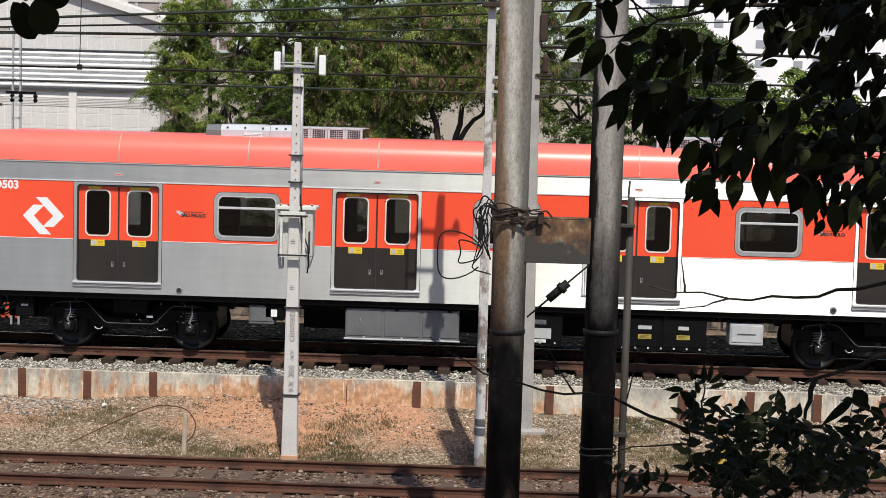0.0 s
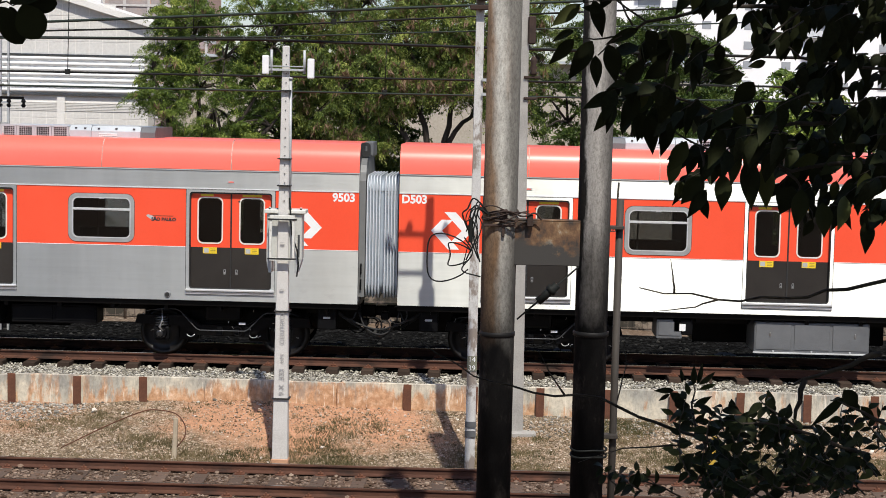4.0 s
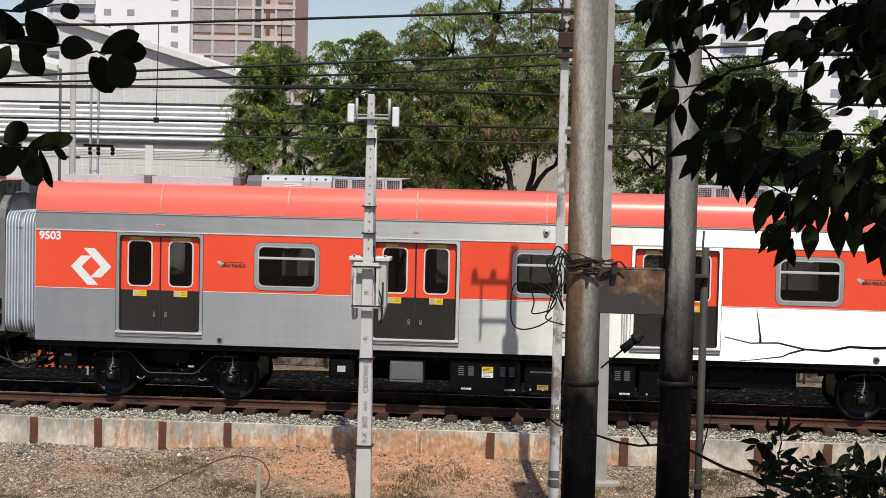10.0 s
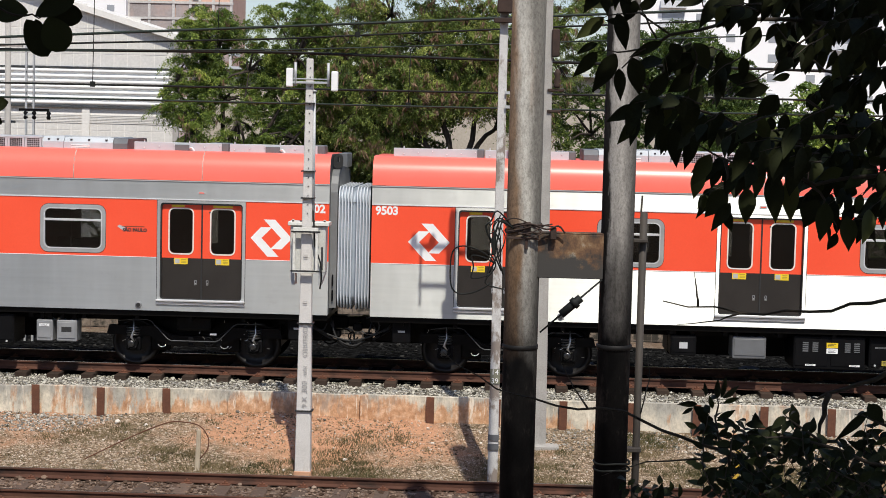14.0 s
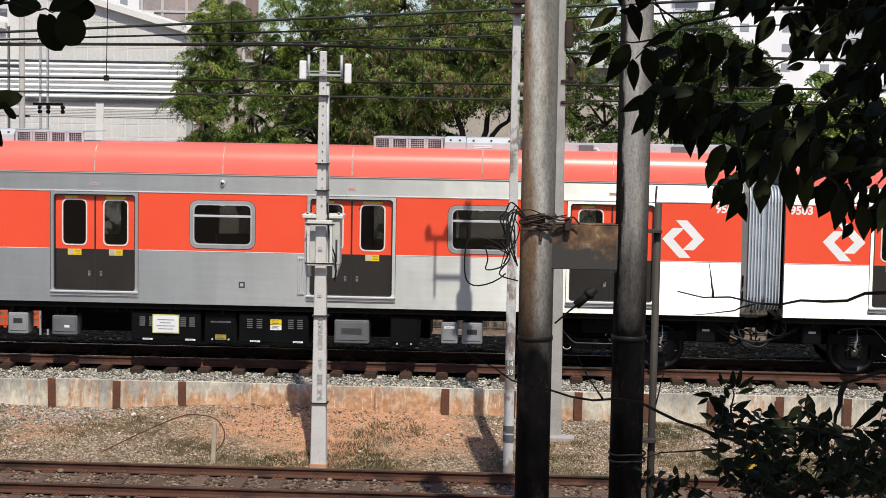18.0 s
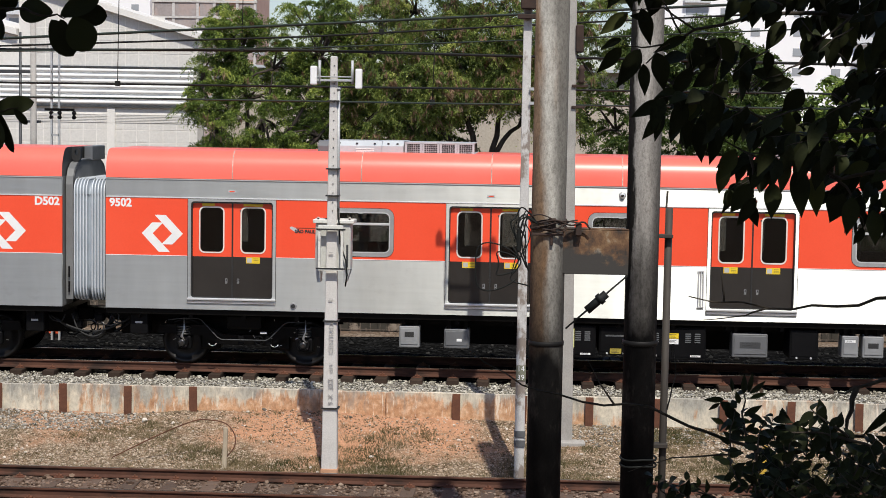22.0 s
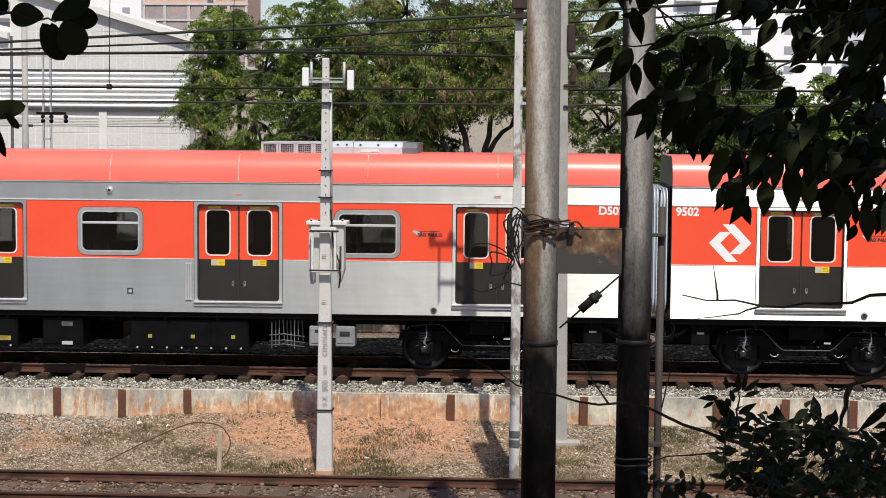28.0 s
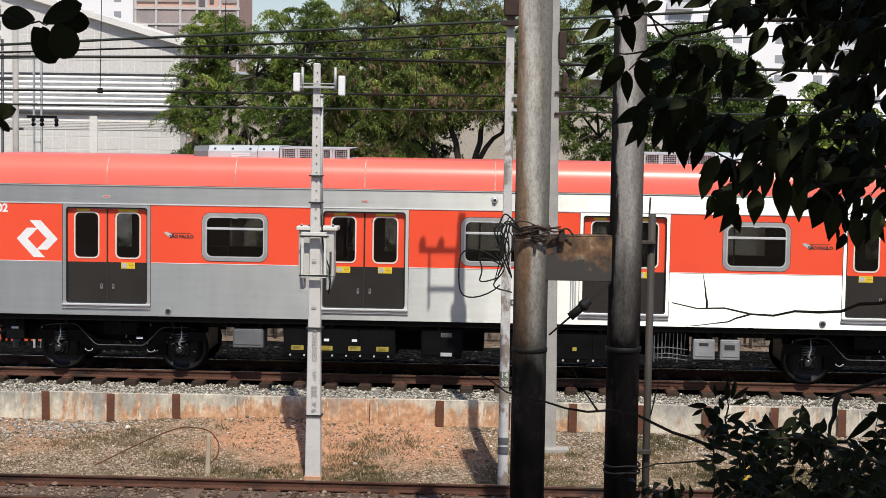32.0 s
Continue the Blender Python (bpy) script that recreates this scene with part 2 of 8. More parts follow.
CONCRETE = surface("weathered concrete", (0.28, 0.27, 0.25), (0.42, 0.40, 0.37), 3, 50, 0.9, 0, 0.5, 0.006, None, 0.0, (0.26, 0.25, 0.23), 2.5, (0.55, 0.75), (1, 1, 0.25))
PALE_CONCRETE = surface("pale concrete", (0.52, 0.50, 0.47), (0.64, 0.62, 0.59), 3, 60, 0.9, 0, 0.4, 0.004, None, 0.0, (0.48, 0.42, 0.35), 1.6, (0.58, 0.75), (1, 1, 0.3))
RUST = surface("rusty steel", (0.075, 0.030, 0.017), (0.18, 0.070, 0.037), 5, 60, 0.85, 0.1, 0.5, 0.004)
RAIL_SIDE = surface("rusty rail", (0.058, 0.027, 0.019), (0.135, 0.062, 0.040), 3, 50, 0.85, 0.1, 0.4, 0.004, (0.25, 1, 1), 0.0, (0.035, 0.022, 0.017), 2.2, (0.5, 0.66), (0.5, 1, 1), spec=0.25)
WOOD = surface("weathered sleeper wood", (0.07, 0.045, 0.032), (0.145, 0.098, 0.07), 5, 60, 0.9, 0, 0.6, 0.01, (0.3, 3, 3), 0.25)
GALV = surface("galvanised steel", (0.36, 0.375, 0.38), (0.50, 0.515, 0.515), 4, 50, 0.6, 0.25)
CABLE = surface("black cable sheath", (0.006, 0.007, 0.0065), (0.014, 0.016, 0.014), 8, 60, 0.65, 0, 0, spec=0.2)
COPPER_WIRE = surface("green-grey weathered wire", (0.012, 0.020, 0.015), (0.026, 0.040, 0.031), 8, 60, 0.6, 0.0, 0, spec=0.25)
BARK = surface("grey-brown bark", (0.028, 0.021, 0.016), (0.075, 0.058, 0.045), 3, 25, 0.95, 0, 0.8, 0.02, (1, 1, 0.3))
TWIG = surface("dark twig bark", (0.035, 0.028, 0.022), (0.08, 0.065, 0.05), 20, 90, 0.9, 0, 0.4, 0.002)
BALLAST = gravel("pale ballast", [(0.20, 0.19, 0.18), (0.30, 0.29, 0.275), (0.42, 0.41, 0.39), (0.56, 0.55, 0.52)], 26, None, depth=0.05)


# ---- mesh helpers ----
def box(bm, x0, x1, y0, y1, z0, z1, bevel=0.0, seg=1):
    vs = [bm.verts.new(p) for p in ((x0, y0, z0), (x1, y0, z0), (x1, y1, z0), (x0, y1, z0), (x0, y0, z1), (x1, y0, z1), (x1, y1, z1), (x0, y1, z1))]
    fs = [bm.faces.new([vs[i] for i in q]) for q in ((3, 2, 1, 0), (4, 5, 6, 7), (0, 1, 5, 4), (1, 2, 6, 5), (2, 3, 7, 6), (3, 0, 4, 7))]
    if bevel:
        edges = list({e for f in fs for e in f.edges})
        bmesh.ops.bevel(bm, geom=edges, offset=bevel, segments=seg, profile=0.5, affect="EDGES")
    return bm


def rod(bm, a, b, r0, r1=None, seg=8, caps=True):
    a, b = Vector(a), Vector(b)
    r1 = r0 if r1 is None else r1
    d = (b - a).normalized()
    u = d.orthogonal().normalized()
    w = d.cross(u)
    rings = []
    for c, r in ((a, r0), (b, r1)):
        rings.append([bm.verts.new(c + (u * math.cos(2 * math.pi * i / seg) + w * math.sin(2 * math.pi * i / seg)) * r) for i in range(seg)])
    for i in range(seg):
        f = bm.faces.new((rings[0][i], rings[0][(i + 1) % seg], rings[1][(i + 1) % seg], rings[1][i]))
        f.smooth = seg > 6
    if caps:
        bm.faces.new(rings[0][::-1])
        bm.faces.new(rings[1])
    return bm


def tube(bm, pts, radii, seg=6):
    """A bent, tapered tube through the points."""
    pts = [Vector(p) for p in pts]
    if not hasattr(radii, "__len__"):
        radii = [radii] * len(pts)
    prev, last = None, None
    for i, p in enumerate(pts):
        d = (pts[min(i + 1, len(pts) - 1)] - pts[max(i - 1, 0)]).normalized()
        u = d.orthogonal().normalized() if last is None else (last - d * last.dot(d)).normalized()
        last = u
        w = d.cross(u)
        ring = [bm.verts.new(p + (u * math.cos(2 * math.pi * k / seg) + w * math.sin(2 * math.pi * k / seg)) * radii[i]) for k in range(seg)]
        if prev:
            for k in range(seg):
                bm.faces.new((prev[k], prev[(k + 1) % seg], ring[(k + 1) % seg], ring[k])).smooth = True
        else:
            bm.faces.new(ring[::-1])
        prev = ring
    bm.faces.new(prev)
    return bm


def eased(pts, n=6):
    """A smooth run of points through the given ones."""
    p = [Vector(q) for q in pts]
    p = [p[0] * 2 - p[1], *p, p[-1] * 2 - p[-2]]
    out = []
    for a, b, c, d in zip(p, p[1:], p[2:], p[3:]):
        for k in range(n):
            u = k / n
            out.append(0.5 * (2 * b + (c - a) * u + (2 * a - 5 * b + 4 * c - d) * u * u + (3 * b - a - 3 * c + d) * u ** 3))
    return out + [p[-2]]


def drum(bm, centre, profile, seg=32, axis="y"):
    """A turned body: profile of (along the axis, radius)."""
    rings = []
    for s, r in profile:
        ring = []
        for k in range(seg):
            a = 2 * math.pi * k / seg
            c, d = r * math.cos(a), r * math.sin(a)
            p = {"y": (c, s, d), "z": (c, d, s), "x": (s, c, d)}[axis]
            ring.append(bm.verts.new(Vector(centre) + Vector(p)))
        rings.append(ring)
    for p, q in zip(rings, rings[1:]):
        for k in range(seg):
            bm.faces.new((p[k], p[(k + 1) % seg], q[(k + 1) % seg], q[k])).smooth = True
    bm.faces.new(rings[0][::-1])
    bm.faces.new(rings[-1])
    return bm


def rounded(x0, x1, z0, z1, r, n=5):
    pts = []
    for cx, cz, a0 in ((x1 - r, z1 - r, 0), (x0 + r, z1 - r, 90), (x0 + r, z0 + r, 180), (x1 - r, z0 + r, 270)):
        for i in range(n + 1):
            a = radians(a0 + 90 * i / n)
            pts.append((cx + r * math.cos(a), cz + r * math.sin(a)))
    return pts


def plate(bm, outline, y0, y1):
    """An upright slab in the x-z plane with the given outline, from y0 (front) to y1."""
    a = [bm.verts.new((x, y0, z)) for x, z in outline]
    b = [bm.verts.new((x, y1, z)) for x, z in outline]
    n = len(a)
    bm.faces.new(a[::-1])
    bm.faces.new(b)
    for i in range(n):
        bm.faces.new((a[i], a[(i + 1) % n], b[(i + 1) % n], b[i]))
    bmesh.ops.recalc_face_normals(bm, faces=bm.faces)
    return bm


def ring_frame(bm, outer, inner, y0, y1):
    """A frame between two outlines with equally many points."""
    n = len(outer)
    rows = [[bm.verts.new((x, y, z)) for x, z in o] for o, y in ((outer, y1), (outer, y0), (inner, y0), (inner, y1))]
    for p, q in ((0, 1), (1, 2), (2, 3), (3, 0)):
        for i in range(n):
            bm.faces.new((rows[p][i], rows[p][(i + 1) % n], rows[q][(i + 1) % n], rows[q][i]))
    bmesh.ops.recalc_face_normals(bm, faces=bm.faces)
    return bm


def part(name, bm, material, parent=None, label="", at=None):
    """Links a bmesh (or a mesh) as one object under a thing or a part."""
    if isinstance(bm, bmesh.types.BMesh):
        me = bpy.data.meshes.new(name)
        bm.to_mesh(me)
        bm.free()
        me.materials.append(material)
    else:
        me = bm
    ob = new(name, me)
    if parent:
        ob.parent = parent
    if at:
        ob.matrix_basis = at
    if label:
        ob["label"] = label
    return ob


def thing(name, label, category, at=None, group="", kind="", bm=None, material=None):
    if bm is not None:
        ob = part(name, bm, material)
    else:
        ob = new(name)
    if at:
        ob.matrix_basis = at
    return tagged(ob, label, category, group, kind)


def raw(name, verts, faces, material, parent=None, smooth=False, label=""):
    me = bpy.data.meshes.new(name)
    me.from_pydata([tuple(v) for v in verts], [], [tuple(f) for f in faces])
    me.materials.append(material)
    if smooth:
        me.polygons.foreach_set("use_smooth", [True] * len(me.polygons))
    me.update()
    return part(name, me, None, parent, label)


def words(name, text, size, material, parent, at, label="", extrude=0.002, bold=0.0):
    """Letters as a mesh."""
    cu = bpy.data.curves.new(name, "FONT")
    cu.body, cu.size, cu.extrude, cu.offset = text, size, extrude, bold
    cu.align_x, cu.align_y = "CENTER", "CENTER"
    cu.resolution_u = 3
    tmp = bpy.data.objects.new(name, cu)
    me = bpy.data.meshes.new_from_object(tmp)
    bpy.data.objects.remove(tmp)
    me.materials.clear()
    me.materials.append(material)
    return part(name, me, None, parent, label, at)


# ---- the ground: one sheet from the camera's bank across both tracks to the horizon ----
PROFILE = [(-2500, 3.3), (5.0, 3.3), (8.0, 2.2), (18.0, -1.3), (25.0, -1.29), (28.4, -1.285), (28.7, -1.265), (29.2, -1.2), (30.3, -0.95), (31.38, -0.68),
           (31.45, -0.66), (31.47, -0.28), (32.3, -0.29), (33.2, -0.27), (35.9, -0.22), (36.8, -0.42), (40.0, -0.5), (2500, -0.5)]


def ground_z(x, y):
    for (a, za), (b, zb) in zip(PROFILE, PROFILE[1:]):
        if a <= y <= b:
            z = za + (zb - za) * (y - a) / (b - a)
            break
    if 28.9 < y < 31.43:
        w = min(1, (y - 28.9) / 1.0)
        z += w * 0.09 * noise.noise((x * 0.45, y * 0.7, 3.1)) + w * 0.13 * math.exp(-((x + 4.5) / 2.2) ** 2)
        z += 0.03 * noise.noise((x * 2.1, y * 2.3, 7.7))
    elif y <= 28.9:
        z += 0.02 * noise.noise((x * 1.7, y * 1.7, 1.7))
    elif 31.46 < y < 36:
        z += 0.02 * noise.noise((x * 2.7, y * 2.7, 5.7))
    else:
        z += 0.06 * noise.noise((x * 0.8, y * 0.8, 5.7))
    return z


def steps(*runs):
    out = []
    for a, b, s in runs:
        n = max(1, round((b - a) / s))
        out += [a + (b - a) * i / n for i in range(n)]
    return out + [runs[-1][1]]


SLOPE = gravel("trampled stony soil", [(0.15, 0.105, 0.062), (0.25, 0.185, 0.117), (0.37, 0.285, 0.195), (0.55, 0.46, 0.36)], 24, (0.50, 0.27, 0.155), 0.42, (0.53, 0.70), 0.035,
               (0.13, 0.10, 0.055), None, (-3.6, 30.8, 4.6, 1.5))
TRACKBED = gravel("dirty brown ballast", [(0.08, 0.05, 0.034), (0.14, 0.092, 0.064), (0.22, 0.155, 0.115), (0.30, 0.23, 0.18)], 18, (0.16, 0.10, 0.07), 0.8, (0.5, 0.65), 0.05)
# black ballast; the shade under and behind the train is in its colour too
SHADED_BALLAST = gravel("black ballast with train shade", [(0.004, 0.004, 0.004), (0.008, 0.0082, 0.008), (0.015, 0.015, 0.0148), (0.028, 0.028, 0.027)], 12, None, depth=0.03, spec=0.0)
FAR_SOIL = gravel("dry earth and litter", [(0.12, 0.09, 0.06), (0.2, 0.15, 0.11), (0.28, 0.22, 0.16), (0.36, 0.30, 0.24)], 9, (0.17, 0.11, 0.07), 0.4, (0.4, 0.6), 0.03, (0.08, 0.10, 0.035))


def build_ground():
    xs = steps((-2500, -200, 600), (-200, -20, 20), (-20, 20, 0.2), (20, 200, 20), (200, 2500, 600))
    ys = steps((-2500, -40, 600), (-40, 4, 6), (4, 24, 1.0), (24, 28.6, 0.3), (28.6, 31.45, 0.1), (31.45, 31.47, 0.02), (31.47, 36, 0.25), (36, 60, 1.5), (60, 300, 30), (300, 2500, 550))
    nx, ny = len(xs), len(ys)
    verts = [(x, y, ground_z(x, y)) for y in ys for x in xs]
    faces, mats = [], []
    for j in range(ny - 1):
        y = (ys[j] + ys[j + 1]) / 2
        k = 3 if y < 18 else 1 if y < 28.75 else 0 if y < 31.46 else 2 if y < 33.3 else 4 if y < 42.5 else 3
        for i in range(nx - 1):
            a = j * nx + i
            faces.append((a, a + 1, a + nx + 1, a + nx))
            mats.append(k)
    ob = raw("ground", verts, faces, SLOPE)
    for m in (TRACKBED, BALLAST, FAR_SOIL, SHADED_BALLAST):
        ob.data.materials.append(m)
    ob.data.polygons.foreach_set("material_index", mats)
    ob.data.polygons.foreach_set("use_smooth", [True] * len(mats))
    tagged(ob, "stony soil slope, ballast and dry earth beside the tracks", "ground", kind="structure")


build_ground()


# ---- railway tracks, 1.6 m gauge ----
def rail_mesh(length):
    half = [(0.075, 0), (0.075, 0.014), (0.02, 0.032), (0.011, 0.045), (0.011, 0.118), (0.036, 0.132), (0.036, 0.155), (0.028, 0.164)]
    out = half + [(-x, z) for x, z in half[::-1]]
    bm = bmesh.new()
    a = [bm.verts.new((-length / 2, y, z)) for y, z in out]
    b = [bm.verts.new((length / 2, y, z)) for y, z in out]
    n = len(a)
    for i in range(n):
        bm.faces.new((a[i], b[i], b[(i + 1) % n], a[(i + 1) % n]))
    bm.faces.new(a)
    bm.faces.new(b[::-1])
    bmesh.ops.recalc_face_normals(bm, faces=bm.faces)
    return bm


SLEEPER_GAP = 0.67
RAIL_HEAD = surface("dull worn rail head", (0.10, 0.085, 0.078), (0.24, 0.21, 0.19), 3, 40, 0.2, 0.8, 0.05, 0.002, (0.2, 1, 1))


WOOD_DARK = surface("oily sleeper wood", (0.030, 0.020, 0.015), (0.075, 0.05, 0.036), 5, 60, 0.9, 0, 0.6, 0.01, (0.3, 3, 3), 0.25, spec=0.2)


def track(centre_y, rail_z, first_x, label, sleeper_half, wood):
    t = thing("railway_track", label, "railway track", pose(0, centre_y, rail_z - 0.164))
    rails = bpy.data.meshes.new("rail")
    bm = rail_mesh(240)
    bm.to_mesh(rails)
    bm.free()
    rails.materials.append(RAIL_SIDE)
    rails.materials.append(RAIL_HEAD)
    for p in rails.polygons:
        if p.normal.z > 0.95 and p.center.z > 0.16:
            p.material_index = 1
    for s in (-1, 1):
        part("rail", rails, None, t, "rusty steel rail with a dull worn head", pose(0, s * 0.836, 0))
    bm = bmesh.new()
    box(bm, -0.12, 0.12, -sleeper_half, sleeper_half, -0.2, -0.004, 0.012)
    sl = bpy.data.meshes.new("sleeper")
    bm.to_mesh(sl)
    bm.free()
    sl.materials.append(wood)
    bm = bmesh.new()
    box(bm, -0.09, 0.09, -0.17, 0.17, -0.004, 0.012, 0.004)
    for s in (-1, 1):
        box(bm, -0.05, 0.05, s * 0.10 - 0.03, s * 0.10 + 0.03, 0.012, 0.045, 0.008)
        rod(bm, (0, s * 0.12, 0.012), (0, s * 0.12, 0.075), 0.016, seg=6)
    fast = bpy.data.meshes.new("rail_fastening")
    bm.to_mesh(fast)
    bm.free()
    fast.materials.append(RUST)
    rnd = random.Random(3)
    far = bmesh.new()
    for i in range(-70, 71):
        x = first_x + i * SLEEPER_GAP
        if abs(x) < 15:
            s = part("sleeper", sl, None, t, "", pose(x + rnd.uniform(-0.025, 0.025), rnd.uniform(-0.04, 0.04), rnd.uniform(-0.012, 0.004), 0, 0, rnd.uniform(-1.2, 1.2)))
            for k in (-1, 1):
                part("rail_fastening", fast, None, s, "", pose(0, k * 0.836, 0))
        else:
            box(far, x - 0.12, x + 0.12, -sleeper_half, sleeper_half, -0.15, -0.004)
    part("distant_sleepers", far, WOOD, t)["kind"] = "stuff"
    return t


track(27.53, -1.093, -0.62, "rusty railway track on brown dirty ballast", 1.35, WOOD)
track(34.28, 0.0, -0.17, "railway track on pale ballast behind a low wall", 1.27, WOOD_DARK)


# ---- low retaining wall of concrete slabs between upright pieces of old rail ----
def wall_material():
    m, nt, b = nodes_of("stained concrete slab")
    tc = nt.nodes.new("ShaderNodeTexCoord")
    co = tc.outputs["Object"]
    geo = nt.nodes.new("ShaderNodeNewGeometry").outputs["Position"]
    big = noise_at(nt, geo, 1.3, 6, 0.65)
    col = ramp(nt, big, [(0.3, (0.33, 0.32, 0.285)), (0.46, (0.49, 0.455, 0.375)), (0.56, (0.63, 0.57, 0.455)), (0.7, (0.72, 0.665, 0.55))])
    # soil splashed up from the foot, in tongues, where the reddish mound lies against the wall
    drip = noise_at(nt, geo, 4.5, 6, 0.7, (1.6, 1, 0.35))
    patch = noise_at(nt, geo, 0.28, 3, 0.5, (1, 1, 0.2))
    add = nt.nodes.new("ShaderNodeMath")
    nt.links.new(drip, add.inputs[0])
    nt.links.new(patch, add.inputs[1])
    mp = nt.nodes.new("ShaderNodeMapping")
    mp.vector_type = "TEXTURE"
    mp.inputs["Location"].default_value, mp.inputs["Scale"].default_value = (-2.5, 31.4, -0.85), (5.4, 1000, 0.85)
    nt.links.new(geo, mp.inputs["Vector"])
    gr = nt.nodes.new("ShaderNodeTexGradient")
    gr.gradient_type = "SPHERICAL"
    nt.links.new(mp.outputs["Vector"], gr.inputs["Vector"])
    lift = nt.nodes.new("ShaderNodeMath")
    lift.operation = "MULTIPLY_ADD"
    lift.inputs[1].default_value = 1.0
    nt.links.new(gr.outputs["Fac"], lift.inputs[0])
    nt.links.new(add.outputs[0], lift.inputs[2])
    scaled = nt.nodes.new("ShaderNodeMath")
    scaled.operation = "MULTIPLY"
    scaled.inputs[1].default_value = 0.5
    nt.links.new(lift.outputs[0], scaled.inputs[0])
    red = ramp(nt, scaled.outputs[0], [(0.55, (0, 0, 0)), (0.61, (0.9, 0.9, 0.9))])
    half = nt.nodes.new("ShaderNodeMath")
    half.operation = "MULTIPLY"
    half.inputs[1].default_value = 1.0
    nt.links.new(red, half.inputs[0])
    earth = ramp(nt, noise_at(nt, geo, 7, 5, 0.7), [(0.3, (0.36, 0.165, 0.075)), (0.5, (0.54, 0.29, 0.145)), (0.7, (0.74, 0.52, 0.36))])
    col = mixed(nt, half.outputs[0], col, earth)
    # black algae streaks
    sep = nt.nodes.new("ShaderNodeSeparateXYZ")
    nt.links.new(geo, sep.inputs[0])
    tongue = nt.nodes.new("ShaderNodeMath")
    tongue.operation = "MULTIPLY_ADD"
    tongue.inputs[1].default_value = 0.55
    nt.links.new(sep.outputs["Z"], tongue.inputs[0])
    nt.links.new(noise_at(nt, geo, 6.0, 6, 0.7, (1.3, 1, 0.35)), tongue.inputs[2])
    broad = nt.nodes.new("ShaderNodeMath")
    broad.operation = "MULTIPLY_ADD"
    broad.inputs[1].default_value = 0.55
    nt.links.new(noise_at(nt, geo, 0.55, 3, 0.5, (1, 1, 0.1)), broad.inputs[0])
    nt.links.new(tongue.outputs[0], broad.inputs[2])
    col = mixed(nt, ramp(nt, broad.outputs[0], [(0.56, (0, 0, 0)), (0.82, (0.75, 0.75, 0.75))]), col, (0.24, 0.235, 0.215))
    fleck = noise_at(nt, geo, 16, 6, 0.75, (1, 1, 0.7))
    col = mixed(nt, 0.5, col, ramp(nt, fleck, [(0.36, (0.6, 0.57, 0.53)), (0.5, (1, 1, 1)), (0.64, (1.22, 1.22, 1.2))]), "MULTIPLY")
    # pale lime runs
    run = noise_at(nt, geo, 9.0, 5, 0.65, (1.6, 1, 0.2))
    col = mixed(nt, ramp(nt, run, [(0.60, (0, 0, 0)), (0.66, (0.7, 0.7, 0.7))]), col, (0.80, 0.74, 0.62))
    nt.links.new(col, b.inputs["Base Color"])
    b.inputs["Roughness"].default_value = 0.92
    relief(nt, b, noise_at(nt, geo, 45, 4, 0.7), 0.5, 0.008)
    return m


WALL = wall_material()
POST_GAP = 1.24
wall = thing("retaining_wall", "low stained concrete slab wall with rusty rail posts", "wall", pose(0, 31.4, -0.16), kind="structure")
bm = bmesh.new()
box(bm, -POST_GAP / 2, POST_GAP / 2, 0.0, 0.09, -0.75, 0.0, 0.008)
slab = bpy.data.meshes.new("slab")
bm.to_mesh(slab)
bm.free()
slab.materials.append(WALL)
bm = bmesh.new()
box(bm, -0.075, 0.075, -0.075, -0.055, -0.8, 0.012, 0.004)
box(bm, -0.015, 0.015, -0.055, -0.003, -0.8, 0.008)
post_me = bpy.data.meshes.new("post")
bm.to_mesh(post_me)
bm.free()
post_me.materials.append(RUST)
post_old = post_me.copy()
post_old.materials.clear()
post_old.materials.append(WALL)
rnd = random.Random(5)
for i in range(-14, 29):
    x = -8.75 + i * POST_GAP
    part("slab", slab, None, wall, "", pose(x + POST_GAP / 2, rnd.uniform(-0.012, 0.012), rnd.uniform(-0.02, 0.015), rnd.uniform(-1.5, 1), 0, 0))
    stained = -5.6 < x < -2.2
    part("post", post_old if stained else post_me, None, wall, "upright piece of rail stained like the wall" if stained else "rusty upright piece of rail", pose(x, -0.015, rnd.uniform(-0.015, 0.01), 0, rnd.uniform(-1, 1), 0))


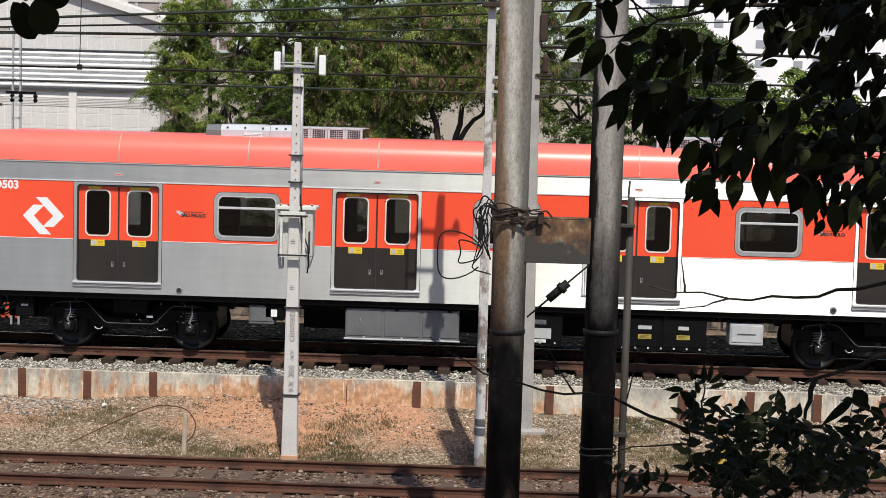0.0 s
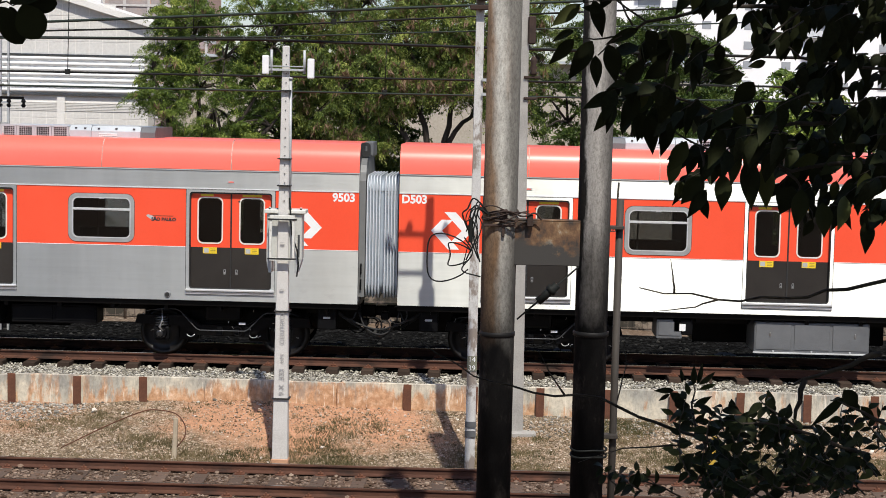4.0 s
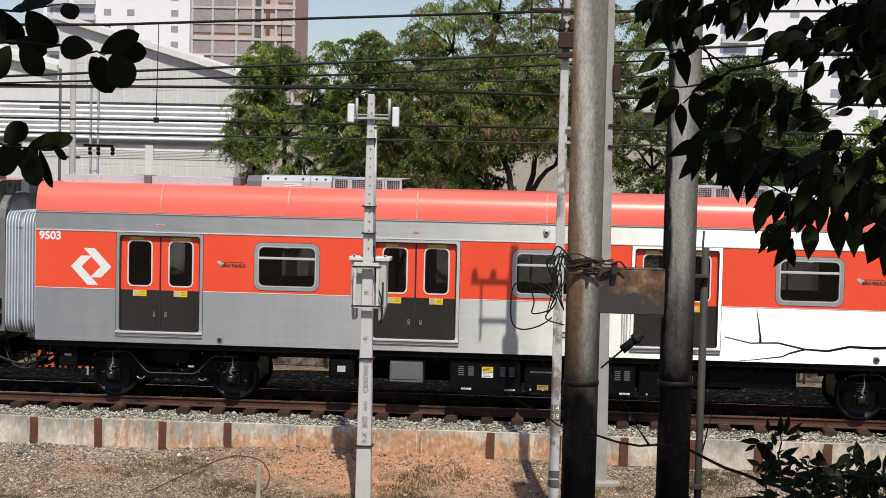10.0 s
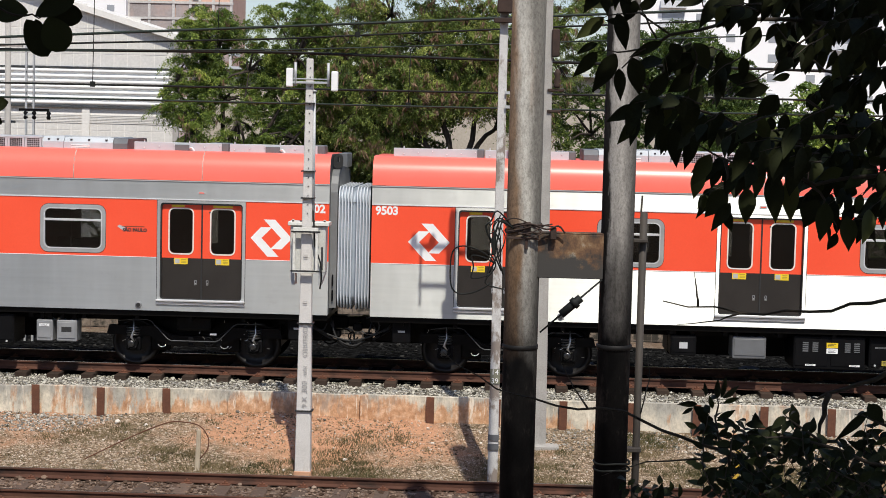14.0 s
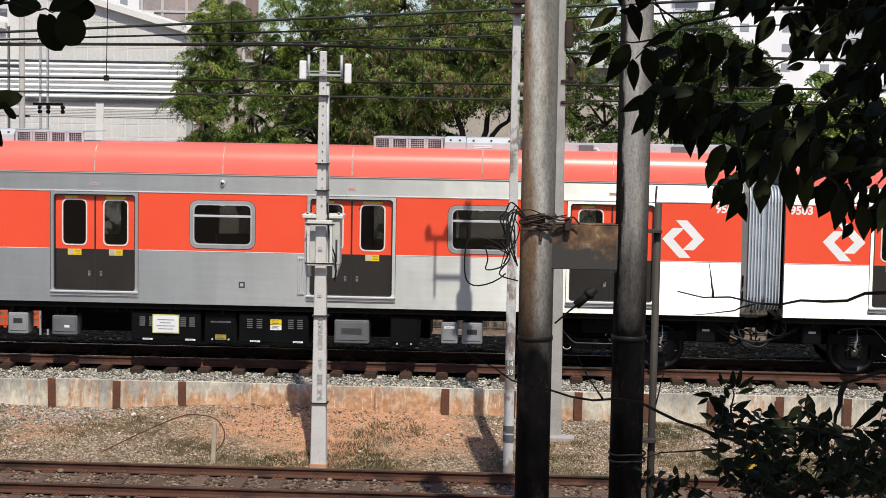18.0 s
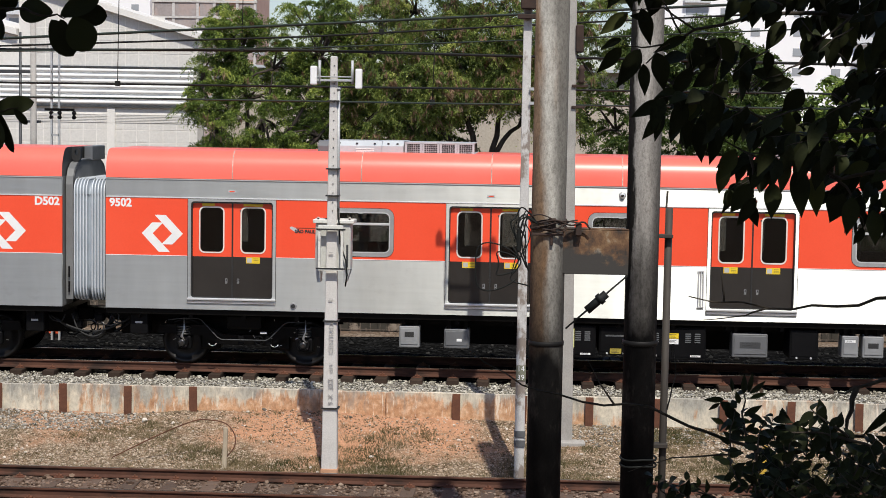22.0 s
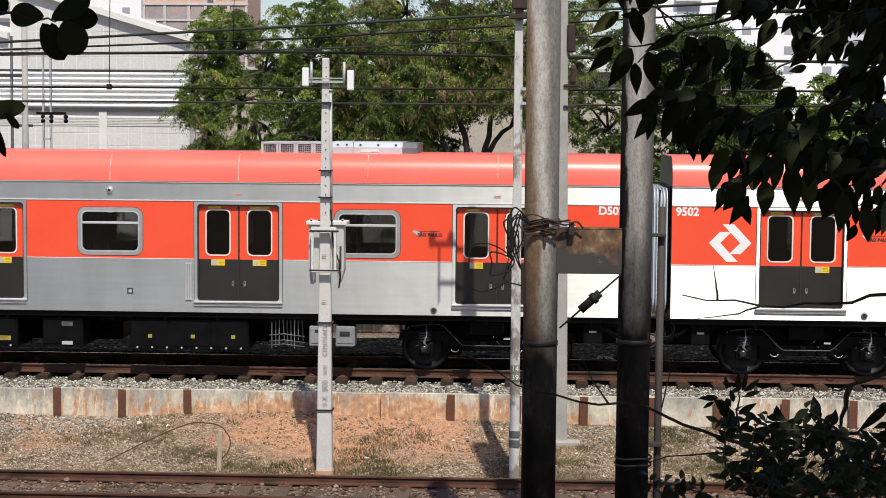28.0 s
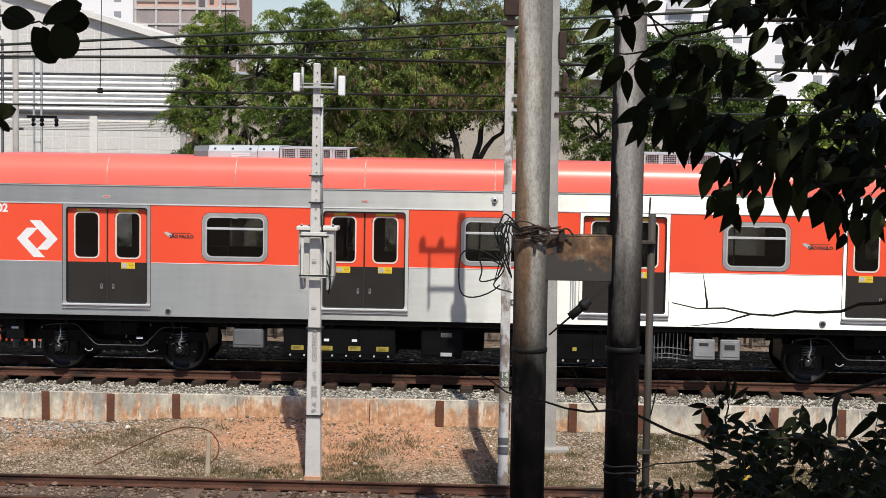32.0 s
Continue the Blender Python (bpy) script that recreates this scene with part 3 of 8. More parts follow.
# ---- loose stones and grass, too many to count ----
def stones(name, label, n, y0, y1, size, lights, seed, half=11.5, sink=0.3, where=None):
    rng = np.random.default_rng(seed)
    t = (1 + 5 ** 0.5) / 2
    ico = np.array([(-1, t, 0), (1, t, 0), (-1, -t, 0), (1, -t, 0), (0, -1, t), (0, 1, t), (0, -1, -t), (0, 1, -t), (t, 0, -1), (t, 0, 1), (-t, 0, -1), (-t, 0, 1)]) / 1.9
    tri = np.array([(0, 11, 5), (0, 5, 1), (0, 1, 7), (0, 7, 10), (0, 10, 11), (1, 5, 9), (5, 11, 4), (11, 10, 2), (10, 7, 6), (7, 1, 8), (3, 9, 4), (3, 4, 2), (3, 2, 6), (3, 6, 8), (3, 8, 9), (4, 9, 5), (2, 4, 11), (6, 2, 10), (8, 6, 7), (9, 8, 1)])
    vs, fs = [], []
    k = 0
    while k < n:
        x, y = rng.uniform(-half, half), rng.uniform(y0, y1)
        if where and rng.random() > where(x, y):
            continue
        s = size * rng.lognormal(0, 0.35)
        v = ico * rng.uniform(0.6, 1.2, (12, 3)) * s * np.array((1, 1, 0.7))
        vs.append(v + (x, y, ground_z(x, y) + s * 0.5 * (1 - sink)))
        fs.append(tri + 12 * k)
        k += 1
    m, nt, b = nodes_of(name + " stone")
    g = nt.nodes.new("ShaderNodeNewGeometry").outputs["Random Per Island"]
    col = ramp(nt, g, [(i / (len(lights) - 1), c) for i, c in enumerate(lights)])
    co = nt.nodes.new("ShaderNodeTexCoord").outputs["Object"]
    nt.links.new(mixed(nt, 0.5, col, ramp(nt, noise_at(nt, co, 40, 3, 0.6), [(0.3, (0.5, 0.5, 0.5)), (0.7, (1, 1, 1))]), "MULTIPLY"), b.inputs["Base Color"])
    b.inputs["Roughness"].default_value, b.inputs["Specular IOR Level"].default_value = 0.9, 0.15
    tagged(raw(name, np.concatenate(vs), np.concatenate(fs), m), label, "stones", kind="stuff")


stones("ballast_stones", "pale crushed ballast stones along the far track", 30000, 31.5, 33.4, 0.017, [(0.045, 0.041, 0.032), (0.20, 0.182, 0.145), (0.42, 0.39, 0.32), (0.74, 0.71, 0.62)], 41)
stones("slope_stones", "loose small stones on the dry soil slope", 19000, 28.75, 31.36, 0.0125, [(0.12, 0.08, 0.047), (0.27, 0.19, 0.12), (0.44, 0.32, 0.21), (0.66, 0.53, 0.42)], 42,
       where=lambda x, y: 0.3 + 0.7 * (noise.noise((x * 0.5, y * 0.8, 9.0)) > -0.1))
stones("spilled_ballast", "grey ballast stones spilled below the wall", 4500, 30.5, 31.36, 0.018, [(0.10, 0.09, 0.075), (0.24, 0.225, 0.195), (0.42, 0.40, 0.35), (0.66, 0.63, 0.56)], 46,
       where=lambda x, y: 1.0 if x < -7.0 - 1.2 * (31.36 - y) else 0.5 if x > 0.3 + (31.3 - y) else 0.02)
stones("slope_rubble", "pale and reddish lumps scattered on the dry slope", 1700, 28.85, 31.36, 0.019, [(0.16, 0.10, 0.06), (0.34, 0.23, 0.15), (0.56, 0.45, 0.35), (0.82, 0.76, 0.68)], 47,
       where=lambda x, y: 0.15 + 0.85 * (noise.noise((x * 0.6, y * 0.9, 2.0)) > 0.05))
stones("dirty_ballast_stones", "dirty brown ballast stones in the near track", 9000, 25.2, 28.7, 0.026, [(0.055, 0.034, 0.023), (0.12, 0.078, 0.054), (0.22, 0.15, 0.108), (0.36, 0.275, 0.21)], 43)


def grass(n, seed):
    rng = np.random.default_rng(seed)
    vs, fs = [], []
    k = 0
    while k < n:
        x, y = rng.uniform(-11.5, 11.5), rng.uniform(28.8, 31.3)
        d = noise.noise((x * 0.55, y * 0.9, 4.0)) + (0.22 if y < 29.9 else -0.1) - (0.25 if abs(x + 3.6) < 1.6 and y > 29.6 else 0)
        if rng.random() > max(0.02, d * 1.7):
            continue
        z = ground_z(x, y)
        for j in range(16):
            a = rng.uniform(0, 6.28)
            h, w = rng.uniform(0.025, 0.085), 0.005
            lx, ly = math.cos(a) * h * 0.7, math.sin(a) * h * 0.7
            px, py = x + rng.normal() * 0.07, y + rng.normal() * 0.06
            i = len(vs)
            vs += [(px - w, py, z - 0.01), (px + w, py, z - 0.01), (px + lx, py + ly, z + h)]
            fs.append((i, i + 1, i + 2))
        k += 1
    tagged(raw("grass", vs, fs, leaf_material("dry and green grass", [(0, (0.045, 0.052, 0.02)), (0.35, (0.09, 0.085, 0.035)), (0.65, (0.17, 0.135, 0.07)), (1, (0.27, 0.21, 0.12))], 0.8, 0.2, 0.15)), "sparse dry and green grass tufts on the slope", "grass", kind="stuff")


grass(2400, 44)

# ---- the commuter train ----
DOORS, WINDOWS, HALF, SIDE = (-7.57, -2.523, 2.523, 7.57), (-5.047, 0.0, 5.047), 10.06, -1.52
Z_SKIRT, Z_RED, Z_BAND, Z_ROOF = 1.156, 2.2, 3.335, 3.712
TRAIN_Y = 34.28


def strip(bm, z0, z1, y0, y1, holes):
    """The car's side between two heights, less the openings."""
    xs = sorted({-HALF, HALF, *[h[0] for h in holes], *[h[1] for h in holes]})
    zs = sorted({z0, z1, *[z for h in holes for z in h[2:] if z0 < z < z1]})
    for a, b in zip(xs, xs[1:]):
        for c, d in zip(zs, zs[1:]):
            m, n = (a + b) / 2, (c + d) / 2
            if not any(h[0] < m < h[1] and h[2] < n < h[3] for h in holes):
                bm.faces.new([bm.verts.new(p) for p in ((a, y0, c), (b, y0, c), (b, y0, d), (a, y0, d))])
    bmesh.ops.remove_doubles(bm, verts=bm.verts[:], dist=0.0005)
    made = bmesh.ops.extrude_face_region(bm, geom=bm.faces[:])
    bmesh.ops.translate(bm, verts=[v for v in made["geom"] if isinstance(v, bmesh.types.BMVert)], vec=(0, y1 - y0, 0))
    bmesh.ops.recalc_face_normals(bm, faces=bm.faces[:])
    return bm


SEAM = surface("pale dirty sealant", (0.14, 0.07, 0.05), (0.78, 0.62, 0.52), 9, 60, 0.7, 0, 0)
ROOF_LINE = [(-1.512, 3.715), (-1.512, 3.74), (-1.505, 3.86), (-1.485, 3.98), (-1.44, 4.09), (-1.365, 4.19), (-1.26, 4.255), (-1.12, 4.282), (-0.8, 4.285), (0, 4.28)]


def roof_mesh():
    prof = ROOF_LINE
    prof = prof + [(-y, z) for y, z in prof[-2::-1]]
    bm = bmesh.new()
    xs = [-HALF, HALF]
    rows = []
    for i, x in enumerate(xs):
        rows.append([bm.verts.new((x, y, z)) for y, z in prof])
    for p, q in zip(rows, rows[1:]):
        for k in range(len(prof) - 1):
            bm.faces.new((p[k], q[k], q[k + 1], p[k + 1])).smooth = True
    for x in (-HALF, HALF):
        bm.faces.new([bm.verts.new((x, y, z)) for y, z in prof]).material_index = 1
    bmesh.ops.recalc_face_normals(bm, faces=bm.faces)
    return bm


def louvred(bm, x0, x1, y, z0, z1, n):
    for i in range(n):
        a = x0 + (x1 - x0) * i / n
        box(bm, a + 0.012, a + (x1 - x0) / n - 0.012, y - 0.012, y, z0, z1)


def bogie(car, x):
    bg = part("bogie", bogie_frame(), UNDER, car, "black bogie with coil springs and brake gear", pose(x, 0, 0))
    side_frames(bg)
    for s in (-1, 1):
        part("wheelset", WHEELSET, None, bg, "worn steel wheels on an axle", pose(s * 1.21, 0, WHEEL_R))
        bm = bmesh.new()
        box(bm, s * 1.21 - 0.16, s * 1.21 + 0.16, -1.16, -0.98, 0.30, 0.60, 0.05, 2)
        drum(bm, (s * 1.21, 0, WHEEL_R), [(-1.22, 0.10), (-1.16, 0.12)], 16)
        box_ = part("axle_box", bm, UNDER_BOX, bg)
        bm = bmesh.new()
        drum(bm, (s * 1.21 - 0.02, 0, WHEEL_R), [(-1.25, 0.03), (-1.245, 0.062), (-1.22, 0.072)], 14)
        part("axle_cap", bm, SPRING, box_, "worn metal axle cap")
        for k in range(4):
            part("cap_bolt", rod(bmesh.new(), (s * 1.21 + 0.095 * math.cos(k * 1.57 + 0.8), -1.235, WHEEL_R + 0.095 * math.sin(k * 1.57 + 0.8)), (s * 1.21 + 0.095 * math.cos(k * 1.57 + 0.8), -1.21, WHEEL_R + 0.095 * math.sin(k * 1.57 + 0.8)), 0.013, seg=6), SPRING, box_)
        bm = bmesh.new()
        pts = [(s * 1.21 + 0.125 * math.cos(k * 0.6), -1.09 + 0.115 * math.sin(k * 0.6), 0.58 + k * 0.0048) for k in range(44)]
        tube(bm, pts, 0.020, 6)
        part("coil_spring", bm, SPRING, bg, "oily coil spring")
        bm = bmesh.new()
        tube(bm, [(s * 1.21 + 0.02, -1.2, 0.95), (s * 1.21 + 0.03, -1.22, 0.72), (s * 1.21 - 0.02, -1.24, 0.58), (s * 1.21 + 0.05, -1.24, 0.5)], [0.012, 0.016, 0.03, 0.008], 6)
        part("damper_bracket", bm, BRIGHT, bg, "bright metal bracket")
        bm = bmesh.new()
        tube(bm, [(s * 0.62 + 0.08 * math.cos(a), -1.2, 0.47 + 0.07 * math.sin(a)) for a in (3.4, 4.0, 4.7, 5.4, 6.0)], 0.010, 5)
        part("brake_hose", bm, BRIGHT, bg)
    bm = bmesh.new()
    tube(bm, [(-1.5, -1.2, 0.90), (-1.2, -1.2, 0.94), (-0.92, -1.2, 0.94), (-0.84, -1.2, 0.91), (-0.52, -1.2, 0.57), (-0.44, -1.2, 0.53), (0.44, -1.2, 0.53), (0.52, -1.2, 0.57), (0.80, -1.2, 0.86), (0.88, -1.2, 0.90), (1.35, -1.2, 0.90)], 0.011, 6)
    part("pipe", bm, BOX_DARK, bg, "bent grey pipe along the bogie")
    for a in (-0.12, 0.2, 0.42):
        part("brake_unit", box(bmesh.new(), a, a + 0.12, -1.16, -1.02, 0.42, 0.62, 0.02), UNDER_BOX, bg)
    bm = bmesh.new()
    tube(bm, [(0.3 + 0.09 * math.cos(k * 0.6), -1.17, 0.52 + 0.09 * math.sin(k * 0.6)) for k in range(11)], 0.012, 5)
    part("brake_ring", bm, UNDER_BOX, bg)
    # bright rods at random spots stand in for glints on the bogie
    glint = random.Random(17)
    for k in range(14):
        a = glint.choice((-1.45, -1.0, -0.55, 0.1, 0.6, 1.0, 1.45)) + glint.uniform(-0.15, 0.15)
        z = glint.uniform(0.4, 0.95)
        turn = glint.uniform(0, 6.3)
        n = glint.uniform(0.02, 0.07)
        part("fitting", rod(bmesh.new(), (a, -1.23, z), (a + n * math.cos(turn), -1.23 - 0.01, z + n * math.sin(turn)), 0.006, 0.004, 5), BRIGHT, bg)
    bm = bmesh.new()
    box(bm, 0.33, 0.46, -1.205, -1.2, 0.66, 0.70, 0.002)
    part("maker_plate", bm, WHITE, bg)


def bogie_frame():
    bm = bmesh.new()
    box(bm, -1.65, 1.65, -0.6, 0.6, 0.34, 1.02, 0.04)
    return bm


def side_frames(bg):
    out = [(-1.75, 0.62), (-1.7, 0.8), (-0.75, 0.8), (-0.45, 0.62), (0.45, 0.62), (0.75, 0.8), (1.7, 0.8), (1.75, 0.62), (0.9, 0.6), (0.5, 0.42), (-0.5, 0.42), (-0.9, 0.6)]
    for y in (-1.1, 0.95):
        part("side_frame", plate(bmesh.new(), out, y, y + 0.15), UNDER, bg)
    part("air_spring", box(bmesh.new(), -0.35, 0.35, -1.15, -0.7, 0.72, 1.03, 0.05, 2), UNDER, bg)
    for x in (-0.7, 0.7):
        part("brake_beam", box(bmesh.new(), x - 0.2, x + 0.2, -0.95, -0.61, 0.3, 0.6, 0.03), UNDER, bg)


WHEEL_R = 0.455


def wheelset_mesh():
    bm = bmesh.new()
    for s in (-1, 1):
        f = -s
        prof = [(s * 0.76, 0.05), (s * 0.76, 0.488), (s * 0.79, 0.486), (s * 0.80, WHEEL_R + 0.004), (s * 0.89, WHEEL_R), (s * 0.895, 0.40), (s * 0.86, 0.38),
                (s * 0.845, 0.2), (s * 0.89, 0.13), (s * 0.9, 0.05)]
        drum(bm, (0, 0, 0), prof if s < 0 else prof, 40)
        for k in range(3):
            a = 2.09 * k
            rod(bm, (0.26 * math.cos(a), s * 0.84, 0.26 * math.sin(a)), (0.26 * math.cos(a), s * 0.862, 0.26 * math.sin(a)), 0.03, seg=8)
    rod(bm, (0, -0.95, 0), (0, 0.95, 0), 0.075, seg=16)
    bmesh.ops.recalc_face_normals(bm, faces=bm.faces)
    me = bpy.data.meshes.new("wheelset")
    bm.to_mesh(me)
    bm.free()
    me.materials.append(WHEEL_STEEL)
    return me


WHEELSET = wheelset_mesh()


def door_leaf(car, x0, x1, handle_right):
    """One sliding leaf: dark below, red above, with a tall round-cornered pane."""
    y0, y1, z0, zm, z1 = SIDE + 0.07, SIDE + 0.11, 1.392, 2.196, 3.272
    bm = bmesh.new()
    box(bm, x0, x1, y0, y1, z0, zm)
    leaf = part("door_leaf", bm, DOOR_GREY, car, "sliding door leaf, dark grey below and red above")
    c = (x0 + x1) / 2 + (0.0)
    wx0, wx1, wz0, wz1 = c - 0.225, c + 0.225, 2.29, 3.155
    bm = bmesh.new()
    ring_frame(bm, rounded(x0, x1, zm, z1, 0.004), rounded(wx0, wx1, wz0, wz1, 0.09), y0, y1)
    part("upper_panel", bm, RED, leaf)
    bm = bmesh.new()
    ring_frame(bm, rounded(wx0 - 0.026, wx1 + 0.026, wz0 - 0.026, wz1 + 0.026, 0.11), rounded(wx0, wx1, wz0, wz1, 0.09), y0 - 0.008, y0 + 0.004)
    part("window_trim", bm, CREAM, leaf, "cream rubber window trim")
    bm = bmesh.new()
    plate(bm, rounded(wx0, wx1, wz0, wz1, 0.09), y0 + 0.014, y0 + 0.020)
    part("pane", bm, GLASS, leaf, "dark tinted pane").visible_shadow = False
    bm = bmesh.new()
    box(bm, c - 0.135, c + 0.135, y0 - 0.004, y0, 2.075, 2.195, 0.0)
    st = part("warning_sticker", bm, YELLOW, leaf, "yellow warning sticker")
    bm = bmesh.new()
    box(bm, c - 0.11, c - 0.03, y0 - 0.0055, y0 - 0.004, 2.12, 2.165)
    for k in range(3):
        box(bm, c + 0.01, c + 0.11, y0 - 0.0055, y0 - 0.004, 2.10 + k * 0.03, 2.112 + k * 0.03)
    part("sticker_print", bm, YELLOW_DULL, leaf)
    part("sticker_pictogram", box(bmesh.new(), c - 0.12, c - 0.025, y0 - 0.0065, y0 - 0.0055, 2.09, 2.18), BOX_LIGHT, leaf)
    bm = bmesh.new()
    box(bm, c - 0.19, c + (0.06 if handle_right else 0.19), y0 - 0.012, y0, 3.192, 3.236)
    part("top_strip", bm, YELLOW, leaf, "yellow strip over the door pane")
    hx = x1 - 0.1 if handle_right else x0 + 0.1
    bm = bmesh.new()
    ring_frame(bm, rounded(hx - 0.022, hx + 0.022, 1.67, 1.77, 0.008, 2), rounded(hx - 0.012, hx + 0.012, 1.68, 1.76, 0.006, 2), y0 - 0.006, y0)
    hd = part("recessed_handle", bm, BOX_MID, leaf)
    part("handle_pit", box(bmesh.new(), hx - 0.012, hx + 0.012, y0 - 0.003, y0, 1.68, 1.76), RUBBER, hd)
    part("handle_bolt", box(bmesh.new(), hx - 0.008, hx + 0.008, y0 - 0.012, y0 - 0.003, 1.69, 1.712, 0.003), BRIGHT, hd)
    if not handle_right:
        bm = bmesh.new()
        rod(bm, (x0 + 0.14, y0 - 0.008, 3.1), (x0 + 0.14, y0, 3.1), 0.018, seg=10)
        part("lock", bm, STICKER_INK, leaf)


def side_window(car, c):
    x0, x1, z0, z1 = c - 0.643, c + 0.643, 2.262, 3.198
    win = part("window_frame", ring_frame(bmesh.new(), rounded(x0, x1, z0, z1, 0.16), rounded(x0 + 0.075, x1 - 0.075, z0 + 0.075, z1 - 0.075, 0.11), SIDE - 0.012, SIDE + 0.05), FRAME_ALU, car,
               "rounded aluminium window frame")
    part("inner_bead", ring_frame(bmesh.new(), rounded(x0 + 0.07, x1 - 0.07, z0 + 0.07, z1 - 0.07, 0.112), rounded(x0 + 0.09, x1 - 0.09, z0 + 0.09, z1 - 0.09, 0.10), SIDE - 0.016, SIDE + 0.03), ALU, win, "bright inner bead")
    part("outer_seal", ring_frame(bmesh.new(), rounded(x0 - 0.008, x1 + 0.008, z0 - 0.008, z1 + 0.008, 0.168), rounded(x0, x1, z0, z1, 0.16), SIDE - 0.008, SIDE + 0.01), RUBBER, win)
    bm = bmesh.new()
    box(bm, x0 + 0.05, x1 - 0.05, SIDE - 0.004, SIDE + 0.03, 2.872, 2.918, 0.006)
    part("sash_bar", bm, ALU, win)
    bm = bmesh.new()
    box(bm, c - 0.05, c + 0.05, SIDE - 0.006, SIDE + 0.01, 3.095, 3.118)
    part("vent_latch", bm, ALU, win)
    bm = bmesh.new()
    plate(bm, rounded(x0 + 0.06, x1 - 0.06, z0 + 0.06, z1 - 0.06, 0.12), SIDE + 0.032, SIDE + 0.038)
    part("pane", bm, GLASS, win, "dark tinted pane").visible_shadow = False


LOGO = [(-0.152, 0.362), (0.069, 0.362), (0.406, 0.0), (0.202, -0.213), (-0.019, -0.213), (0.19, 0.0)]


def casing(x0, x1, grow):
    """A low roof box with sloped shoulders."""
    g = grow
    out = [(-0.95 - g, 4.2), (-0.95 - g, 4.40 + g), (-0.84, 4.50 + g), (0.84, 4.50 + g), (0.95 + g, 4.40 + g), (0.95 + g, 4.2)]
    bm = bmesh.new()
    ends = [[bm.verts.new((x, y, z)) for y, z in out] for x in (x0, x1)]
    n = len(out)
    for k in range(n):
        bm.faces.new((ends[0][k], ends[1][k], ends[1][(k + 1) % n], ends[0][(k + 1) % n]))
    bm.faces.new(ends[0])
    bm.faces.new(ends[1][::-1])
    bmesh.ops.recalc_face_normals(bm, faces=bm.faces)
    return bm


def base_car():
    car = thing("rail_car", "red and stainless steel commuter train car running on rails", "train car", pose(0, TRAIN_Y, 0), "cars of the passing train")
    dh = [(d - 0.863, d + 0.863, 1.285, 3.322) for d in DOORS]
    wh = [(w - 0.57, w + 0.57, 2.335, 3.125) for w in WINDOWS]
    part("skirt_panel", strip(bmesh.new(), Z_SKIRT, Z_RED - 0.004, SIDE, SIDE + 0.06, dh), STEEL, car, "brushed stainless steel lower side")
    part("red_panel", strip(bmesh.new(), Z_RED, Z_BAND, SIDE - 0.002, SIDE + 0.06, dh + wh), RED, car, "glossy red side band")
    part("cantrail_panel", strip(bmesh.new(), Z_BAND + 0.004, Z_ROOF - 0.02, SIDE, SIDE + 0.06, dh), STEEL, car, "brushed stainless steel upper side")
    bm = bmesh.new()
    box(bm, -HALF, HALF, SIDE - 0.014, SIDE + 0.02, Z_BAND - 0.006, Z_BAND + 0.016, 0.004)
    part("upper_trim", bm, ALU, car)
    bm = bmesh.new()
    box(bm, -HALF, HALF, SIDE - 0.016, SIDE + 0.05, Z_ROOF - 0.02, Z_ROOF - 0.004)
    part("gutter", bm, BOX_LIGHT, car)
    xs = sorted([-HALF, HALF, *[d + s * 0.875 for d in DOORS for s in (-1, 1)]])
    for a, b in zip(xs[::2], xs[1::2]):
        bm = bmesh.new()
        box(bm, a, b, SIDE - 0.006, SIDE + 0.02, Z_RED - 0.004, Z_RED + 0.008)
        part("lower_trim", bm, WHITE, car)
    roof = part("roof", roof_mesh(), ROOF_RED, car, "curved red roof with cross seams")
    roof.data.materials.append(BOX_DARK)
    for s in sorted([*DOORS, *WINDOWS]):
        bm = bmesh.new()
        rr = random.Random(int(s * 10))
        for (ya, za), (yb, zb) in zip(ROOF_LINE, ROOF_LINE[1:]):
            w = rr.uniform(0.006, 0.011)
            bm.faces.new([bm.verts.new(p) for p in ((s - w, ya - 0.003, za + 0.003), (s + w, ya - 0.003, za + 0.003), (s + w, yb - 0.003, zb + 0.003), (s - w, yb - 0.003, zb + 0.003))])
        part("seam", bm, SEAM, roof)
    # far side, ends, floor and ceiling close the shell
    wins = [(w - 0.6, w + 0.6, 2.3, 3.15) for w in WINDOWS] + [(d + o - 0.22, d + o + 0.22, 2.29, 3.15) for d in DOORS for o in (-0.4, 0.4)]
    part("far_side", strip(bmesh.new(), Z_SKIRT, Z_ROOF, 1.46, 1.52, wins), STEEL, car, "stainless steel far side")
    for h in wins:
        part("far_pane", box(bmesh.new(), h[0] - 0.01, h[1] + 0.01, 1.48, 1.486, h[2] - 0.01, h[3] + 0.01), FAR_GLASS, car).visible_shadow = False
    bm = bmesh.new()
    for s in (-1, 1):
        xa, xb = sorted((s * HALF, s * (HALF - 0.06)))
        box(bm, xa, xb, -1.46, -0.7, Z_SKIRT, Z_ROOF)
        box(bm, xa, xb, 0.7, 1.46, Z_SKIRT, Z_ROOF)
        box(bm, xa, xb, -0.7, 0.7, 3.3, Z_ROOF)
    part("end_wall", bm, END_GREY, car)
    part("interior_floor", box(bmesh.new(), -HALF + 0.06, HALF - 0.06, -1.45, 1.45, 1.17, 1.28), INSIDE, car, "dim car floor")
    part("interior_ceiling", box(bmesh.new(), -HALF + 0.06, HALF - 0.06, -1.45, 1.45, 3.45, 3.5), INSIDE, car, "dim car ceiling")
